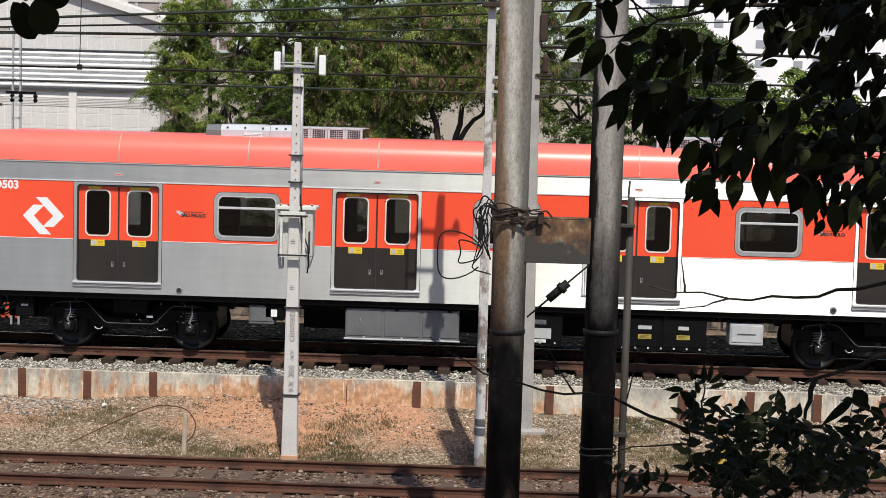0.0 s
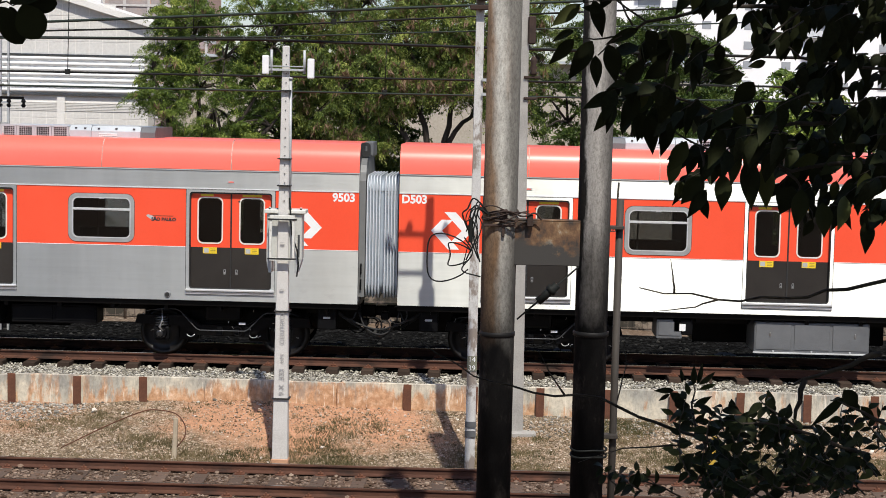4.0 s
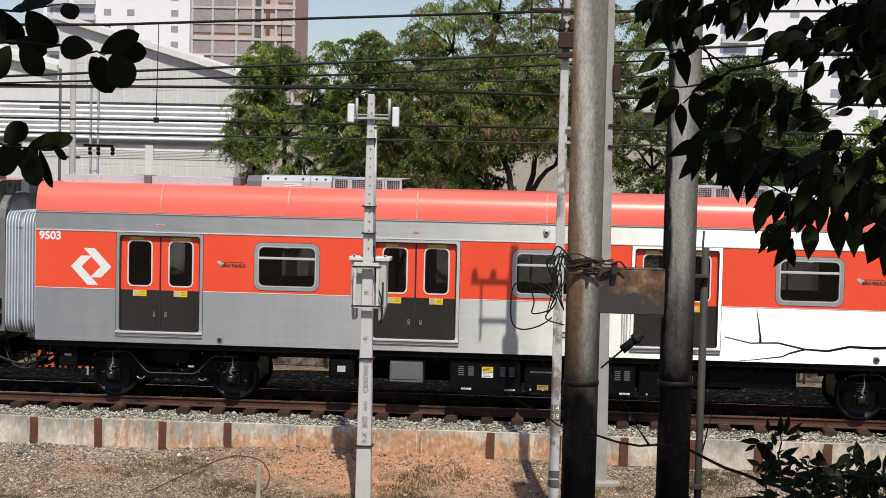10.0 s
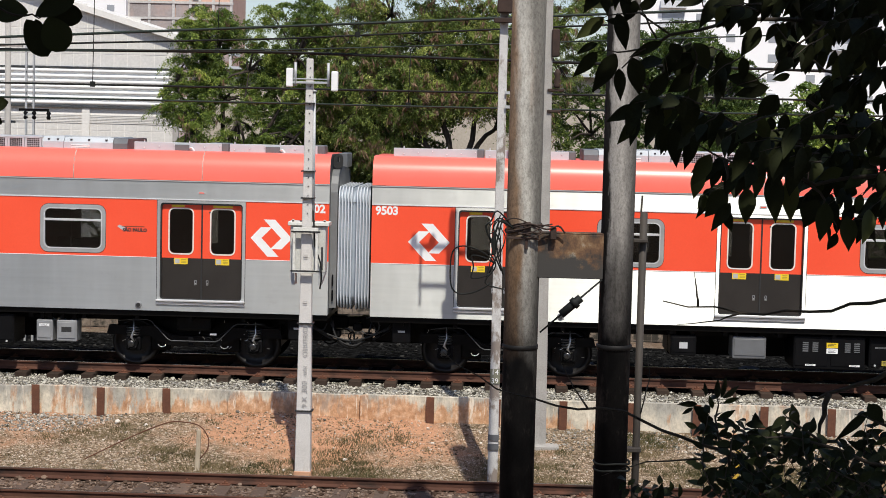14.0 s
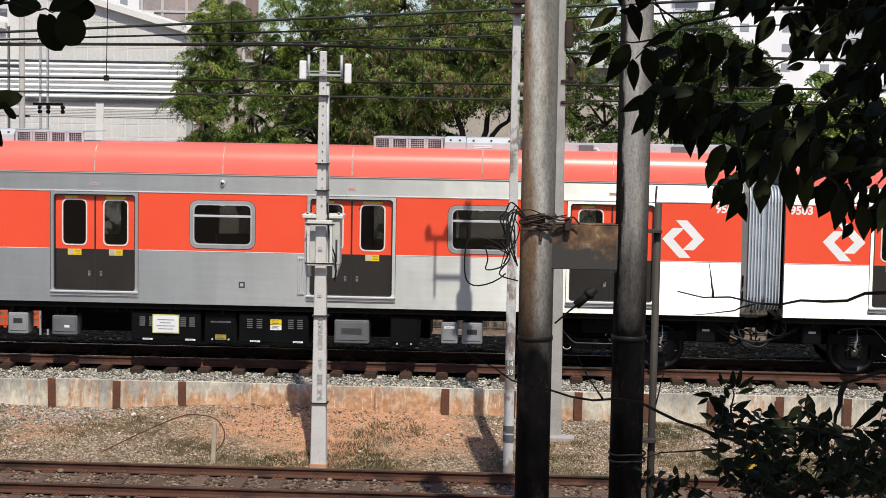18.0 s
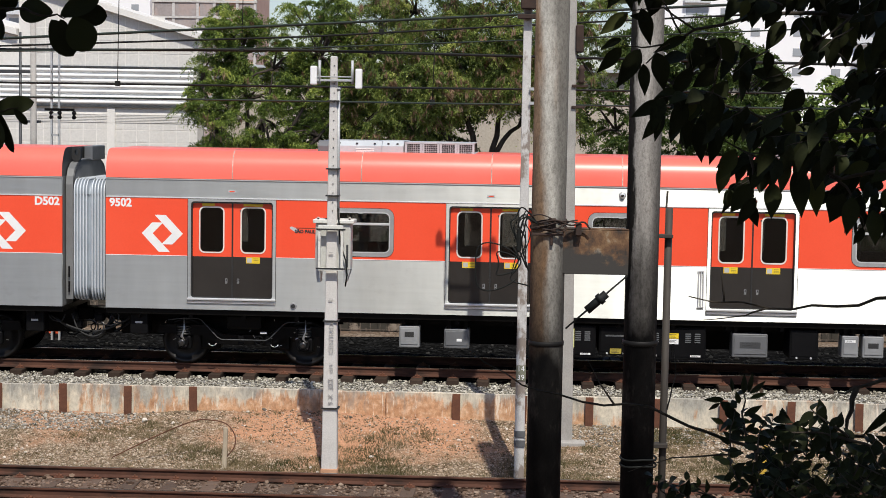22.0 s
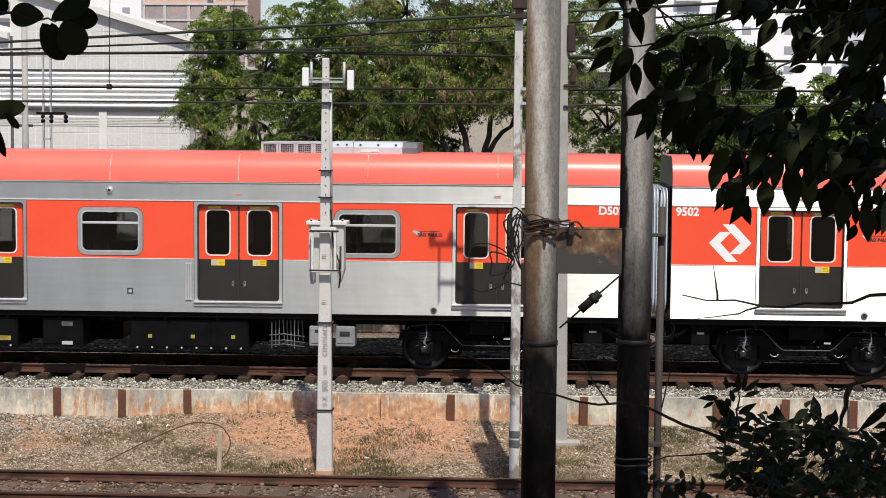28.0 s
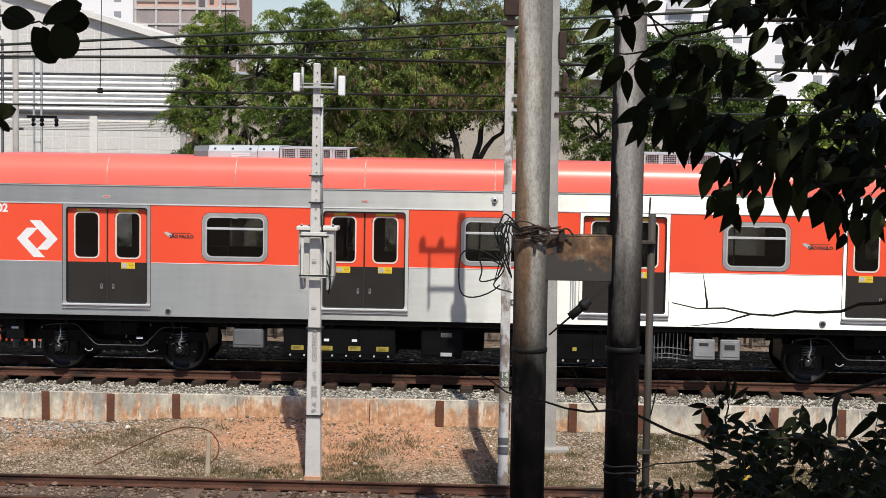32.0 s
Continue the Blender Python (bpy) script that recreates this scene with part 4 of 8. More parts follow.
    for w in WINDOWS:
        for k in (-0.95, -0.3, 0.95):
            part("grab_pole", rod(bmesh.new(), (w + k, -0.5, 1.28), (w + k, -0.5, 3.45), 0.018, seg=6), BRIGHT, car)
        part("overhead_bar", rod(bmesh.new(), (w - 1.2, -0.5, 3.1), (w + 1.2, -0.5, 3.1), 0.016, seg=6), BRIGHT, car)
        part("seat", box(bmesh.new(), w - 1.1, w + 1.1, 0.95, 1.4, 1.65, 1.75, 0.03), BOX_GREY, car)
        part("seat_back", box(bmesh.new(), w - 1.1, w + 1.1, 1.32, 1.42, 1.75, 2.35, 0.03), BOX_GREY, car)
    # doors
    for d in DOORS:
        fr = part("door_frame", ring_frame(bmesh.new(), rounded(d - 0.863, d + 0.863, 1.285, 3.322, 0.006), rounded(d - 0.805, d + 0.805, 1.39, 3.275, 0.06), SIDE - 0.010, SIDE + 0.11), STEEL, car)
        part("frame_seal", ring_frame(bmesh.new(), rounded(d - 0.872, d + 0.872, 1.28, 3.331, 0.01), rounded(d - 0.862, d + 0.862, 1.288, 3.321, 0.006), SIDE - 0.009, SIDE + 0.01), RUBBER, fr)
        part("door_gasket", ring_frame(bmesh.new(), rounded(d - 0.806, d + 0.806, 1.389, 3.276, 0.06), rounded(d - 0.782, d + 0.787, 1.405, 3.243, 0.05), SIDE + 0.004, SIDE + 0.075), RUBBER, car, "black rubber door gasket")
        bm = bmesh.new()
        box(bm, d - 0.87, d + 0.87, SIDE - 0.07, SIDE - 0.008, 1.345, 1.388, 0.01)
        box(bm, d - 0.87, d + 0.87, SIDE - 0.03, SIDE - 0.008, 1.285, 1.33, 0.004)
        part("door_step", bm, ALU, car, "bright metal door step")
        bm = bmesh.new()
        box(bm, d - 0.014, d + 0.014, SIDE + 0.06, SIDE + 0.11, 1.392, 3.272)
        part("door_seal", bm, RUBBER, car)
        door_leaf(car, d - 0.80, d - 0.016, True)
        door_leaf(car, d + 0.016, d + 0.80, False)
        bm = bmesh.new()
        box(bm, d - 0.075, d + 0.075, SIDE - 0.006, SIDE, 3.455, 3.505, 0.0)
        part("door_tag", bm, BOX_LIGHT, car)
        bm = bmesh.new()
        box(bm, d - 0.05, d + 0.05, SIDE - 0.0075, SIDE - 0.006, 3.47, 3.49, 0.0)
        part("door_tag_print", bm, RED, car)
    for w in WINDOWS:
        side_window(car, w)
    # marks on the red band
    for s in (-1, 1):
        bm = bmesh.new()
        for k in (1, -1):
            a = [bm.verts.new((s * 8.94 + k * x, SIDE - 0.0035, 2.635 + k * z)) for x, z in LOGO]
            bm.faces.new(a)
        bmesh.ops.recalc_face_normals(bm, faces=bm.faces)
        bmesh.ops.solidify(bm, geom=bm.faces[:], thickness=0.001)
        part("operator_mark", bm, WHITE, car, "white interlocked arrow mark")
        c = s * 6.18
        words("state_lettering", "SÃO PAULO", 0.088, STICKER_INK, car, pose(c + 0.085, SIDE - 0.004, 2.722, 90, 0, 0), "dark lettering", 0.0008, 0.005)
        bm = bmesh.new()
        box(bm, c - 0.17, c + 0.27, SIDE - 0.0045, SIDE - 0.002, 2.785, 2.798)
        part("small_line", bm, RUST, car)
        bm = bmesh.new()
        plate(bm, [(c - 0.26, 2.79), (c - 0.22, 2.82), (c - 0.13, 2.79), (c - 0.10, 2.75), (c - 0.14, 2.71), (c - 0.19, 2.74)], SIDE - 0.0045, SIDE - 0.002)
        part("state_mark", bm, BOX_LIGHT, car, "small grey emblem")
        bm = bmesh.new()
        drum(bm, (s * 6.35, SIDE, 1.262), [(-0.022, 0.035), (-0.022, 0.058), (0.0, 0.068)], 20)
        ring = part("side_socket", bm, BOX_MID, car, "round metal socket")
        bm = bmesh.new()
        drum(bm, (s * 6.35, SIDE, 1.262), [(-0.028, 0.038), (-0.022, 0.044)], 16)
        part("socket_hole", bm, RUBBER, ring)
    bm = bmesh.new()
    drum(bm, (0.0, SIDE, 3.54), [(-0.06, 0.02), (-0.05, 0.045), (-0.02, 0.055), (0.0, 0.07)], 16)
    dome = part("side_camera", bm, ALU, car, "small round camera dome")
    bm = bmesh.new()
    drum(bm, (0.0, SIDE, 3.54), [(-0.066, 0.012), (-0.058, 0.03)], 12)
    part("lens", bm, RUBBER, dome)
    bm = bmesh.new()
    for k in range(3):
        rod(bm, (1.5 + k * 0.045, SIDE - 0.02, 1.42), (1.5 + k * 0.045, SIDE - 0.02, 2.1), 0.013, seg=6)
    box(bm, 1.48, 1.61, SIDE - 0.025, SIDE, 1.40, 1.425)
    box(bm, 1.48, 1.61, SIDE - 0.025, SIDE, 2.095, 2.12)
    part("grab_rail", bm, ALU, car, "upright bright grab rails")
    bm = bmesh.new()
    box(bm, 0.33, 0.45, SIDE - 0.004, SIDE, 1.50, 1.62, 0.0)
    pl = part("small_plate", bm, BOX_DARK, car)
    bm = bmesh.new()
    box(bm, 0.36, 0.42, SIDE - 0.0055, SIDE - 0.004, 1.53, 1.59, 0.0)
    part("plate_face", bm, BOX_LIGHT, pl)
    bm = bmesh.new()
    rnd = random.Random(8)
    for k in range(150):
        x = -HALF + 0.15 + k * 0.134
        rod(bm, (x, SIDE - 0.004, 1.21), (x, SIDE, 1.21), 0.008, seg=5)
    part("rivets", bm, FRAME_ALU, car)["kind"] = "stuff"
    # underframe
    bm = bmesh.new()
    box(bm, -HALF, HALF, -1.46, 1.46, 1.04, 1.156, 0.01)
    for s in (-1, 1):
        box(bm, -HALF, HALF, s * 0.5 - 0.1, s * 0.5 + 0.1, 0.85, 1.04)
    for k in range(-9, 10):
        box(bm, k * 1.05 - 0.04, k * 1.05 + 0.04, -1.4, 1.4, 0.96, 1.04)
    for s in (-1, 1):
        xa, xb = sorted((s * 8.95, s * (HALF - 0.02)))
        box(bm, xa, xb, -0.35, 0.5, 0.5, 1.0, 0.03)
    box(bm, -HALF - 0.3, -HALF + 1.0, -0.2, 0.2, 0.75, 1.0, 0.03)
    box(bm, HALF - 1.0, HALF + 0.3, -0.2, 0.2, 0.75, 1.0, 0.03)
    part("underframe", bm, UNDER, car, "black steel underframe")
    # unseen far-side boxes, added to keep the gaps beneath the car dark
    for x0, x1 in ((-4.1, -0.2), (0.3, 4.0)):
        bm = bmesh.new()
        box(bm, x0, x1, 0.3, 1.35, 0.36, 1.02, 0.02)
        part("far_equipment_box", bm, UNDER_BOX, car)
    for s in (-1, 1):
        bogie(car, s * 7.38)
        for pts, r in (([(HALF - 0.5, -0.9, 0.98), (HALF - 0.1, -1.0, 0.75), (HALF + 0.25, -0.95, 0.62), (HALF + 0.41, -0.95, 0.6)], 0.022),
                       ([(HALF - 0.6, -0.6, 0.98), (HALF - 0.1, -0.7, 0.65), (HALF + 0.3, -0.65, 0.5), (HALF + 0.41, -0.65, 0.49)], 0.028),
                       ([(HALF - 0.4, -1.1, 0.98), (HALF - 0.3, -1.15, 0.85), (HALF - 0.12, -1.15, 0.82), (HALF - 0.05, -1.1, 0.95)], 0.014)):
            part("jumper_cable", tube(bmesh.new(), eased([(s * x, y, z) for x, y, z in pts], 4), r, 6), RUBBER, car)
        bm = bmesh.new()
        box(bm, s * 9.45 - 0.18, s * 9.45 + 0.18, -1.3, -0.9, 0.62, 1.04, 0.02)
        part("end_box", bm, UNDER_BOX, car)
        bm = bmesh.new()
        box(bm, s * 9.45 - 0.07, s * 9.45 + 0.07, -1.305, -1.3, 0.83, 0.87)
        part("end_box_label", bm, BOX_LIGHT, car)
    # roof units: a chamfered casing towards the car's end, an open grille towards its middle
    for side in (-1, 1):
        def along(a, b):
            return sorted((side * a, side * b))
        unit = part("air_conditioner", casing(*along(4.28, 4.7), 0.005), AC_GREY, car, "galvanised roof air conditioner with open grille")
        part("fan_casing", casing(*along(4.71, 5.68), 0.0), AC_GREY, unit)
        part("end_cowl", casing(*along(5.69, 5.97), -0.01), BOX_GREY, unit, "dark ribbed end cowl")
        for x0, x1 in ((4.32, 4.66), (4.78, 5.62)):
            a, b = along(x0, x1)
            part("top_lid", box(bmesh.new(), a, b, -0.80, -0.2, 4.50, 4.512, 0.003), BOX_LIGHT, unit)
        for x in (4.4, 4.58, 4.85, 5.2, 5.55):
            part("latch", box(bmesh.new(), side * x - 0.02, side * x + 0.02, -0.94, -0.86, 4.435, 4.465, 0.004), BOX_DARK, unit)
        a, b = along(4.86, 5.22)
        bm = bmesh.new()
        for k in range(3):
            box(bm, a, b, -0.972, -0.95, 4.275 + k * 0.03, 4.293 + k * 0.03)
        part("louvre", bm, WHITE, unit)
        part("base_tray", box(bmesh.new(), *along(2.86, 4.27), -0.92, 0.92, 4.22, 4.285), AC_GREY, unit)
        part("coil", box(bmesh.new(), *along(2.95, 4.2), -0.88, -0.86, 4.285, 4.47), BOX_DARK, unit)
        for k in range(4):
            a, b = along(2.88 + k * 0.345, 2.88 + (k + 1) * 0.345)
            bm = bmesh.new()
            for x in (a + 0.005, b - 0.045):
                plate(bm, [(x, 4.26), (x + 0.04, 4.26), (x + 0.04, 4.48), (x, 4.48)], -0.94, -0.90)
            box(bm, a, b, -0.94, -0.88, 4.455, 4.495, 0.004)
            for i in range(1, 8):
                x = a + (b - a) * i / 8
                rod(bm, (x, -0.92, 4.28), (x, -0.92, 4.46), 0.004, seg=4)
            for z in (4.31, 4.35, 4.39, 4.43):
                rod(bm, (a, -0.92, z), (b, -0.92, z), 0.004, seg=4)
            box(bm, a, b, -0.88, 0.9, 4.478, 4.49)
            part("grille", bm, AC_GREY, unit)
    return car


def under_box(car, x0, x1, z0, z1, mat, label, depth=0.9, face=-1.38, bolts=0, marks=()):
    bm = bmesh.new()
    box(bm, x0, x1, face, face + depth, z0, z1, 0.018, 1)
    ob = part("equipment_box", bm, mat, car, label)
    n = max(1, round((x1 - x0) / 0.75))
    for i in range(n):
        a, b = x0 + (x1 - x0) * i / n + 0.03, x0 + (x1 - x0) * (i + 1) / n - 0.03
        part("lid", box(bmesh.new(), a, b, face - 0.014, face, z0 + 0.06, z1 - 0.04, 0.008), mat, ob)
    if z1 < 0.98:
        for x in (x0 + 0.08, x1 - 0.08):
            part("hanger", box(bmesh.new(), x - 0.035, x + 0.035, face + 0.1, face + 0.16, z1 - 0.01, 1.06), UNDER, ob)
    if bolts:
        bm = bmesh.new()
        for i in range(bolts):
            x = x0 + (x1 - x0) * (i + 0.5) / bolts
            rod(bm, (x, face - 0.025, z0 + 0.035), (x, face, z0 + 0.035), 0.02, seg=8)
        part("bolt_heads", bm, BOX_LIGHT, ob)["kind"] = "stuff"
    for mx, mz, w, h, m in marks:
        bm = bmesh.new()
        box(bm, mx - w / 2, mx + w / 2, face - 0.018, face - 0.0145, mz - h / 2, mz + h / 2)
        lab = part("label_plate", bm, m, ob)
        if m is not BOX_LIGHT and w > 0.12:
            bm = bmesh.new()
            for k in range(3):
                box(bm, mx - w * 0.38, mx + w * (0.3 - 0.15 * (k % 2)), face - 0.0195, face - 0.018, mz - h * 0.3 + k * h * 0.25, mz - h * 0.3 + k * h * 0.25 + h * 0.08)
            part("label_print", bm, STICKER_INK, lab)
    return ob


def vents(car, x0, x1, z0, z1, face=-1.40):
    bm = bmesh.new()
    for i in range(5):
        z = z0 + (z1 - z0) * i / 5
        box(bm, x0, x1, face - 0.006, face, z, z + (z1 - z0) / 9)
    part("vent_grille", bm, BOX_GREY, car)


def converter(car, x0, labelled=True):
    """A black box with yellow and white labels, vents and a low step."""
    marks = ((x0 + 0.33, 0.44, 0.2, 0.035, WHITE), (x0 + 1.18, 0.44, 0.2, 0.035, WHITE))
    if labelled:
        marks += ((x0 + 0.74, 0.83, 0.22, 0.10, YELLOW), (x0 + 0.74, 0.72, 0.22, 0.10, WHITE))
    under_box(car, x0, x0 + 1.38, 0.36, 1.0, UNDER_BOX, "black converter box with yellow and white labels", 1.0, -1.38, 0, marks)
    for a in (0.17, 0.36, 0.98, 1.16):
        vents(car, x0 + a, x0 + a + 0.11, 0.7, 0.9)


NOTICE_EDGE = surface("pale yellow-green edging", (0.55, 0.55, 0.18), (0.68, 0.66, 0.25), 8, 50, 0.5, 0, 0)


def fit_out(car, which, left, right):
    for s, text in ((-1, left), (1, right)):
        words("fleet_number", text, 0.222, WHITE, car, pose(s * 9.765, SIDE - 0.004, 3.222, 90, 0, 0), "white fleet number", 0.0008, 0.008)
    bare = {2: (-7.57 - 0.4,), 3: (7.57 + 0.4, -7.57 - 0.4)}.get(which, ())
    for leaf in [c for c in car.children if c.name.startswith("door_leaf")]:
        mid = sum(v.co.x for v in leaf.data.vertices) / len(leaf.data.vertices)
        if any(abs(mid - b) < 0.1 for b in bare):
            for c in list(leaf.children):
                if c.name.startswith(("warning_sticker", "sticker_")):
                    bpy.data.objects.remove(c)
    if which == 0:
        for mark in [c for c in car.children if c.name.startswith("operator_mark") and c.data.vertices[0].co.x < 0]:
            mark.location.x = -0.09
        under_box(car, -5.0, -4.5, 0.62, 1.0, BOX_GREY, "grey box")
        under_box(car, -4.7, -4.3, 0.7, 1.0, UNDER_BOX, "black box", 0.6, -1.38, 0, ((-4.5, 0.85, 0.12, 0.14, WHITE),))
        under_box(car, -3.1, -0.87, 0.40, 1.0, BOX_GREY, "large grey battery box with lids and a pale lower rim", 1.0, -1.38, 3)
        part("box_rim", box(bmesh.new(), -3.12, -0.85, -1.42, -1.36, 0.385, 0.415, 0.006), BOX_LIGHT, car)
        for x in (-2.8, -1.15):
            part("box_latch", box(bmesh.new(), x - 0.012, x + 0.012, -1.41, -1.394, 0.72, 0.80, 0.003), BRIGHT, car)
        under_box(car, 0.0, 1.15, 0.4, 1.0, UNDER_BOX, "black box with small plates", 1.0, -1.38, 4, ((0.75, 0.62, 0.36, 0.2, BOX_LIGHT), (0.72, 0.84, 0.22, 0.09, BOX_GREY), (0.72, 0.47, 0.22, 0.06, WHITE)))
        under_box(car, 2.2, 3.95, 0.36, 1.0, UNDER_BOX, "black box with yellow labels and pale bolts", 1.0, -1.38, 7, ((2.75, 0.62, 0.26, 0.09, YELLOW_DULL), (2.75, 0.8, 0.26, 0.07, BOX_LIGHT), (3.5, 0.62, 0.26, 0.09, YELLOW_DULL), (3.5, 0.8, 0.2, 0.07, BOX_LIGHT)))
        under_box(car, 4.4, 5.05, 0.5, 0.93, BOX_LIGHT, "light grey box on hangers", 0.5, -1.38, 0, ((4.72, 0.72, 0.36, 0.03, BOX_GREY),))
    if which == 1:
        under_box(car, -3.0, -2.35, 0.52, 0.95, BOX_GREY, "grey box", 0.6)
        converter(car, -1.82)
        under_box(car, -0.36, 0.37, 0.42, 1.0, UNDER_BOX, "black box with a yellow label", 1.0, -1.33, 3, ((0.0, 0.5, 0.22, 0.1, YELLOW_DULL), (0.0, 0.8, 0.5, 0.03, BOX_GREY)))
        converter(car, 0.41)
        under_box(car, 1.86, 2.5, 0.4, 1.0, UNDER_BOX, "black box", 1.0, -1.33, 2)
        under_box(car, 2.62, 3.0, 0.62, 0.95, UNDER_BOX, "black box with a white mark", 0.6, -1.38, 0, ((2.82, 0.75, 0.13, 0.18, WHITE),))
        under_box(car, 3.2, 4.9, 0.6, 0.98, UNDER_BOX, "black air reservoirs", 0.6, -1.2)
        under_box(car, -4.2, -3.7, 0.55, 0.95, UNDER_BOX, "black box", 0.6, -1.38, 0, ((-3.95, 0.75, 0.16, 0.12, BOX_LIGHT),))
    if which == 2:
        under_box(car, -4.28, -3.88, 0.48, 0.9, BOX_MID, "light grey box with a dark oval label", 0.4, -1.38, 0, ((-4.08, 0.74, 0.18, 0.1, STICKER_INK),))
        under_box(car, -3.4, -2.9, 0.48, 0.86, BOX_GREY, "light grey box", 0.4, -1.38, 0, ((-3.1, 0.65, 0.1, 0.05, WHITE),))
        converter(car, -1.82, False)
        note = part("notice", box(bmesh.new(), -1.39, -0.86, -1.43, -1.405, 0.56, 0.93, 0.004), NOTICE_EDGE, car, "large white notice with a yellow edge")
        part("notice_face", box(bmesh.new(), -1.375, -0.875, -1.434, -1.43, 0.58, 0.905), WHITE, note)
        for k, w in enumerate((0.3, 0.36, 0.22, 0.33)):
            part("notice_line", box(bmesh.new(), -1.125 - w / 2, -1.125 + w / 2, -1.436, -1.434, 0.64 + k * 0.06, 0.655 + k * 0.06), BOX_GREY, note)
        under_box(car, -0.38, 0.27, 0.42, 1.0, UNDER_BOX, "black box with a yellow label", 1.0, -1.33, 2, ((-0.05, 0.5, 0.22, 0.1, YELLOW_DULL), (-0.05, 0.8, 0.4, 0.03, BOX_GREY)))
        converter(car, 0.31)
        under_box(car, 2.2, 2.88, 0.44, 0.9, BOX_GREY, "grey box", 0.5, -1.38, 0, ((2.54, 0.68, 0.4, 0.12, BOX_DARK),))
        under_box(car, 3.3, 3.85, 0.42, 1.0, UNDER_BOX, "black box", 0.8, -1.38, 2)
        under_box(car, 4.3, 4.62, 0.48, 0.9, BOX_MID, "light grey box", 0.4, -1.38, 0, ((4.46, 0.8, 0.2, 0.05, WHITE),))
        under_box(car, 4.7, 5.1, 0.48, 0.9, BOX_MID, "light grey box with a dark oval label", 0.4, -1.38, 0, ((4.9, 0.72, 0.2, 0.1, STICKER_INK),))
    if which == 3:
        under_box(car, -5.1, -4.5, 0.55, 0.93, BOX_GREY, "grey box", 0.6)
        under_box(car, -4.1, -1.9, 0.4, 1.0, UNDER_BOX, "long black box with four yellow labels", 1.0, -1.38, 8, tuple((x, 0.58, 0.24, 0.09, YELLOW_DULL) for x in (-3.82, -3.25, -2.7, -2.15)) + tuple((x, 0.74, 0.1, 0.05, WHITE) for x in (-3.25, -2.7)))
        under_box(car, -1.4, -0.6, 0.42, 1.0, UNDER_BOX, "black box with pale plates", 1.0, -1.38, 0, ((-0.9, 0.88, 0.22, 0.08, BOX_GREY), (-0.9, 0.5, 0.22, 0.07, BOX_LIGHT)))
        under_box(car, 0.35, 2.7, 0.4, 1.0, UNDER_BOX, "long black box with warning triangles", 1.0, -1.38, 8, tuple((x, 0.66, 0.08, 0.07, YELLOW_DULL) for x in (0.75, 1.6, 2.4)))
        under_box(car, 3.9, 4.32, 0.5, 0.9, BOX_MID, "light grey box", 0.4, -1.38, 0, ((4.1, 0.8, 0.18, 0.06, STICKER_INK),))
        under_box(car, 4.42, 4.8, 0.5, 0.9, BOX_MID, "light grey box with a dark oval label", 0.4, -1.38, 0, ((4.6, 0.75, 0.2, 0.1, STICKER_INK),))
        rnd = random.Random(4)
        for k in range(9):
            x = 3.15 + k * 0.075
            pipe = rod(bmesh.new(), (x, -1.3 + rnd.uniform(-0.05, 0.2), 0.42 + rnd.uniform(0, 0.2)), (x, -1.3, 1.0), 0.012, seg=6)
            part("air_pipe", pipe, BRIGHT if k % 3 == 0 else BOX_GREY, car, "upright air pipe")
        for z in (0.5, 0.58, 0.7):
            part("air_pipe", tube(bmesh.new(), [(3.1, -1.32, z), (3.4, -1.34, z + 0.03), (3.8, -1.32, z - 0.02)], 0.010, 6), BOX_GREY, car)
    if which in (1, 2):
        s = -1 if which == 1 else 1
        xa, xb = (-9.7, -6.1) if s < 0 else (6.1, 9.9)
        bm = bmesh.new()
        for k in range(2):
            a = xa + k * (xb - xa) / 2
            box(bm, a, a + (xb - xa) / 2 - 0.16, -0.9, -0.86, 4.2, 4.44, 0.006)
        fair = part("roof_fairing", bm, AC_GREY, car, "low grey roof fairing")
        for k in range(2):
            a = xa + (k + 1) * (xb - xa) / 2 - 0.42
            part("roof_box", box(bmesh.new(), a, a + 0.4, -0.85, -0.3, 4.22, 4.45, 0.02), BOX_GREY, fair)
        bm = bmesh.new()
        for k in range(12):
            x = xa + 0.2 + k * (xb - xa - 0.5) / 11
            rod(bm, (x, -0.915, 4.33 + 0.03 * (k % 3)), (x, -0.90, 4.33 + 0.03 * (k % 3)), 0.014, seg=8)
            if k % 3 == 0:
                rod(bm, (x, -0.88, 4.44), (x, -0.88, 4.48), 0.012, seg=6)
        part("fairing_bolts", bm, ALU, fair)["kind"] = "stuff"
        if which == 2:
            for x in (7.2, 9.0):
                part("junction_box", box(bmesh.new(), x - 0.28, x, -0.95, -0.90, 4.27, 4.40, 0.008), BOX_GREY, fair)
                part("white_hose", tube(bmesh.new(), [(x + 0.0, -0.93, 4.33), (x + 0.06, -0.95, 4.34), (x + 0.1, -0.96, 4.30), (x + 0.11, -0.97, 4.22)], 0.016, 6), WHITE, fair)


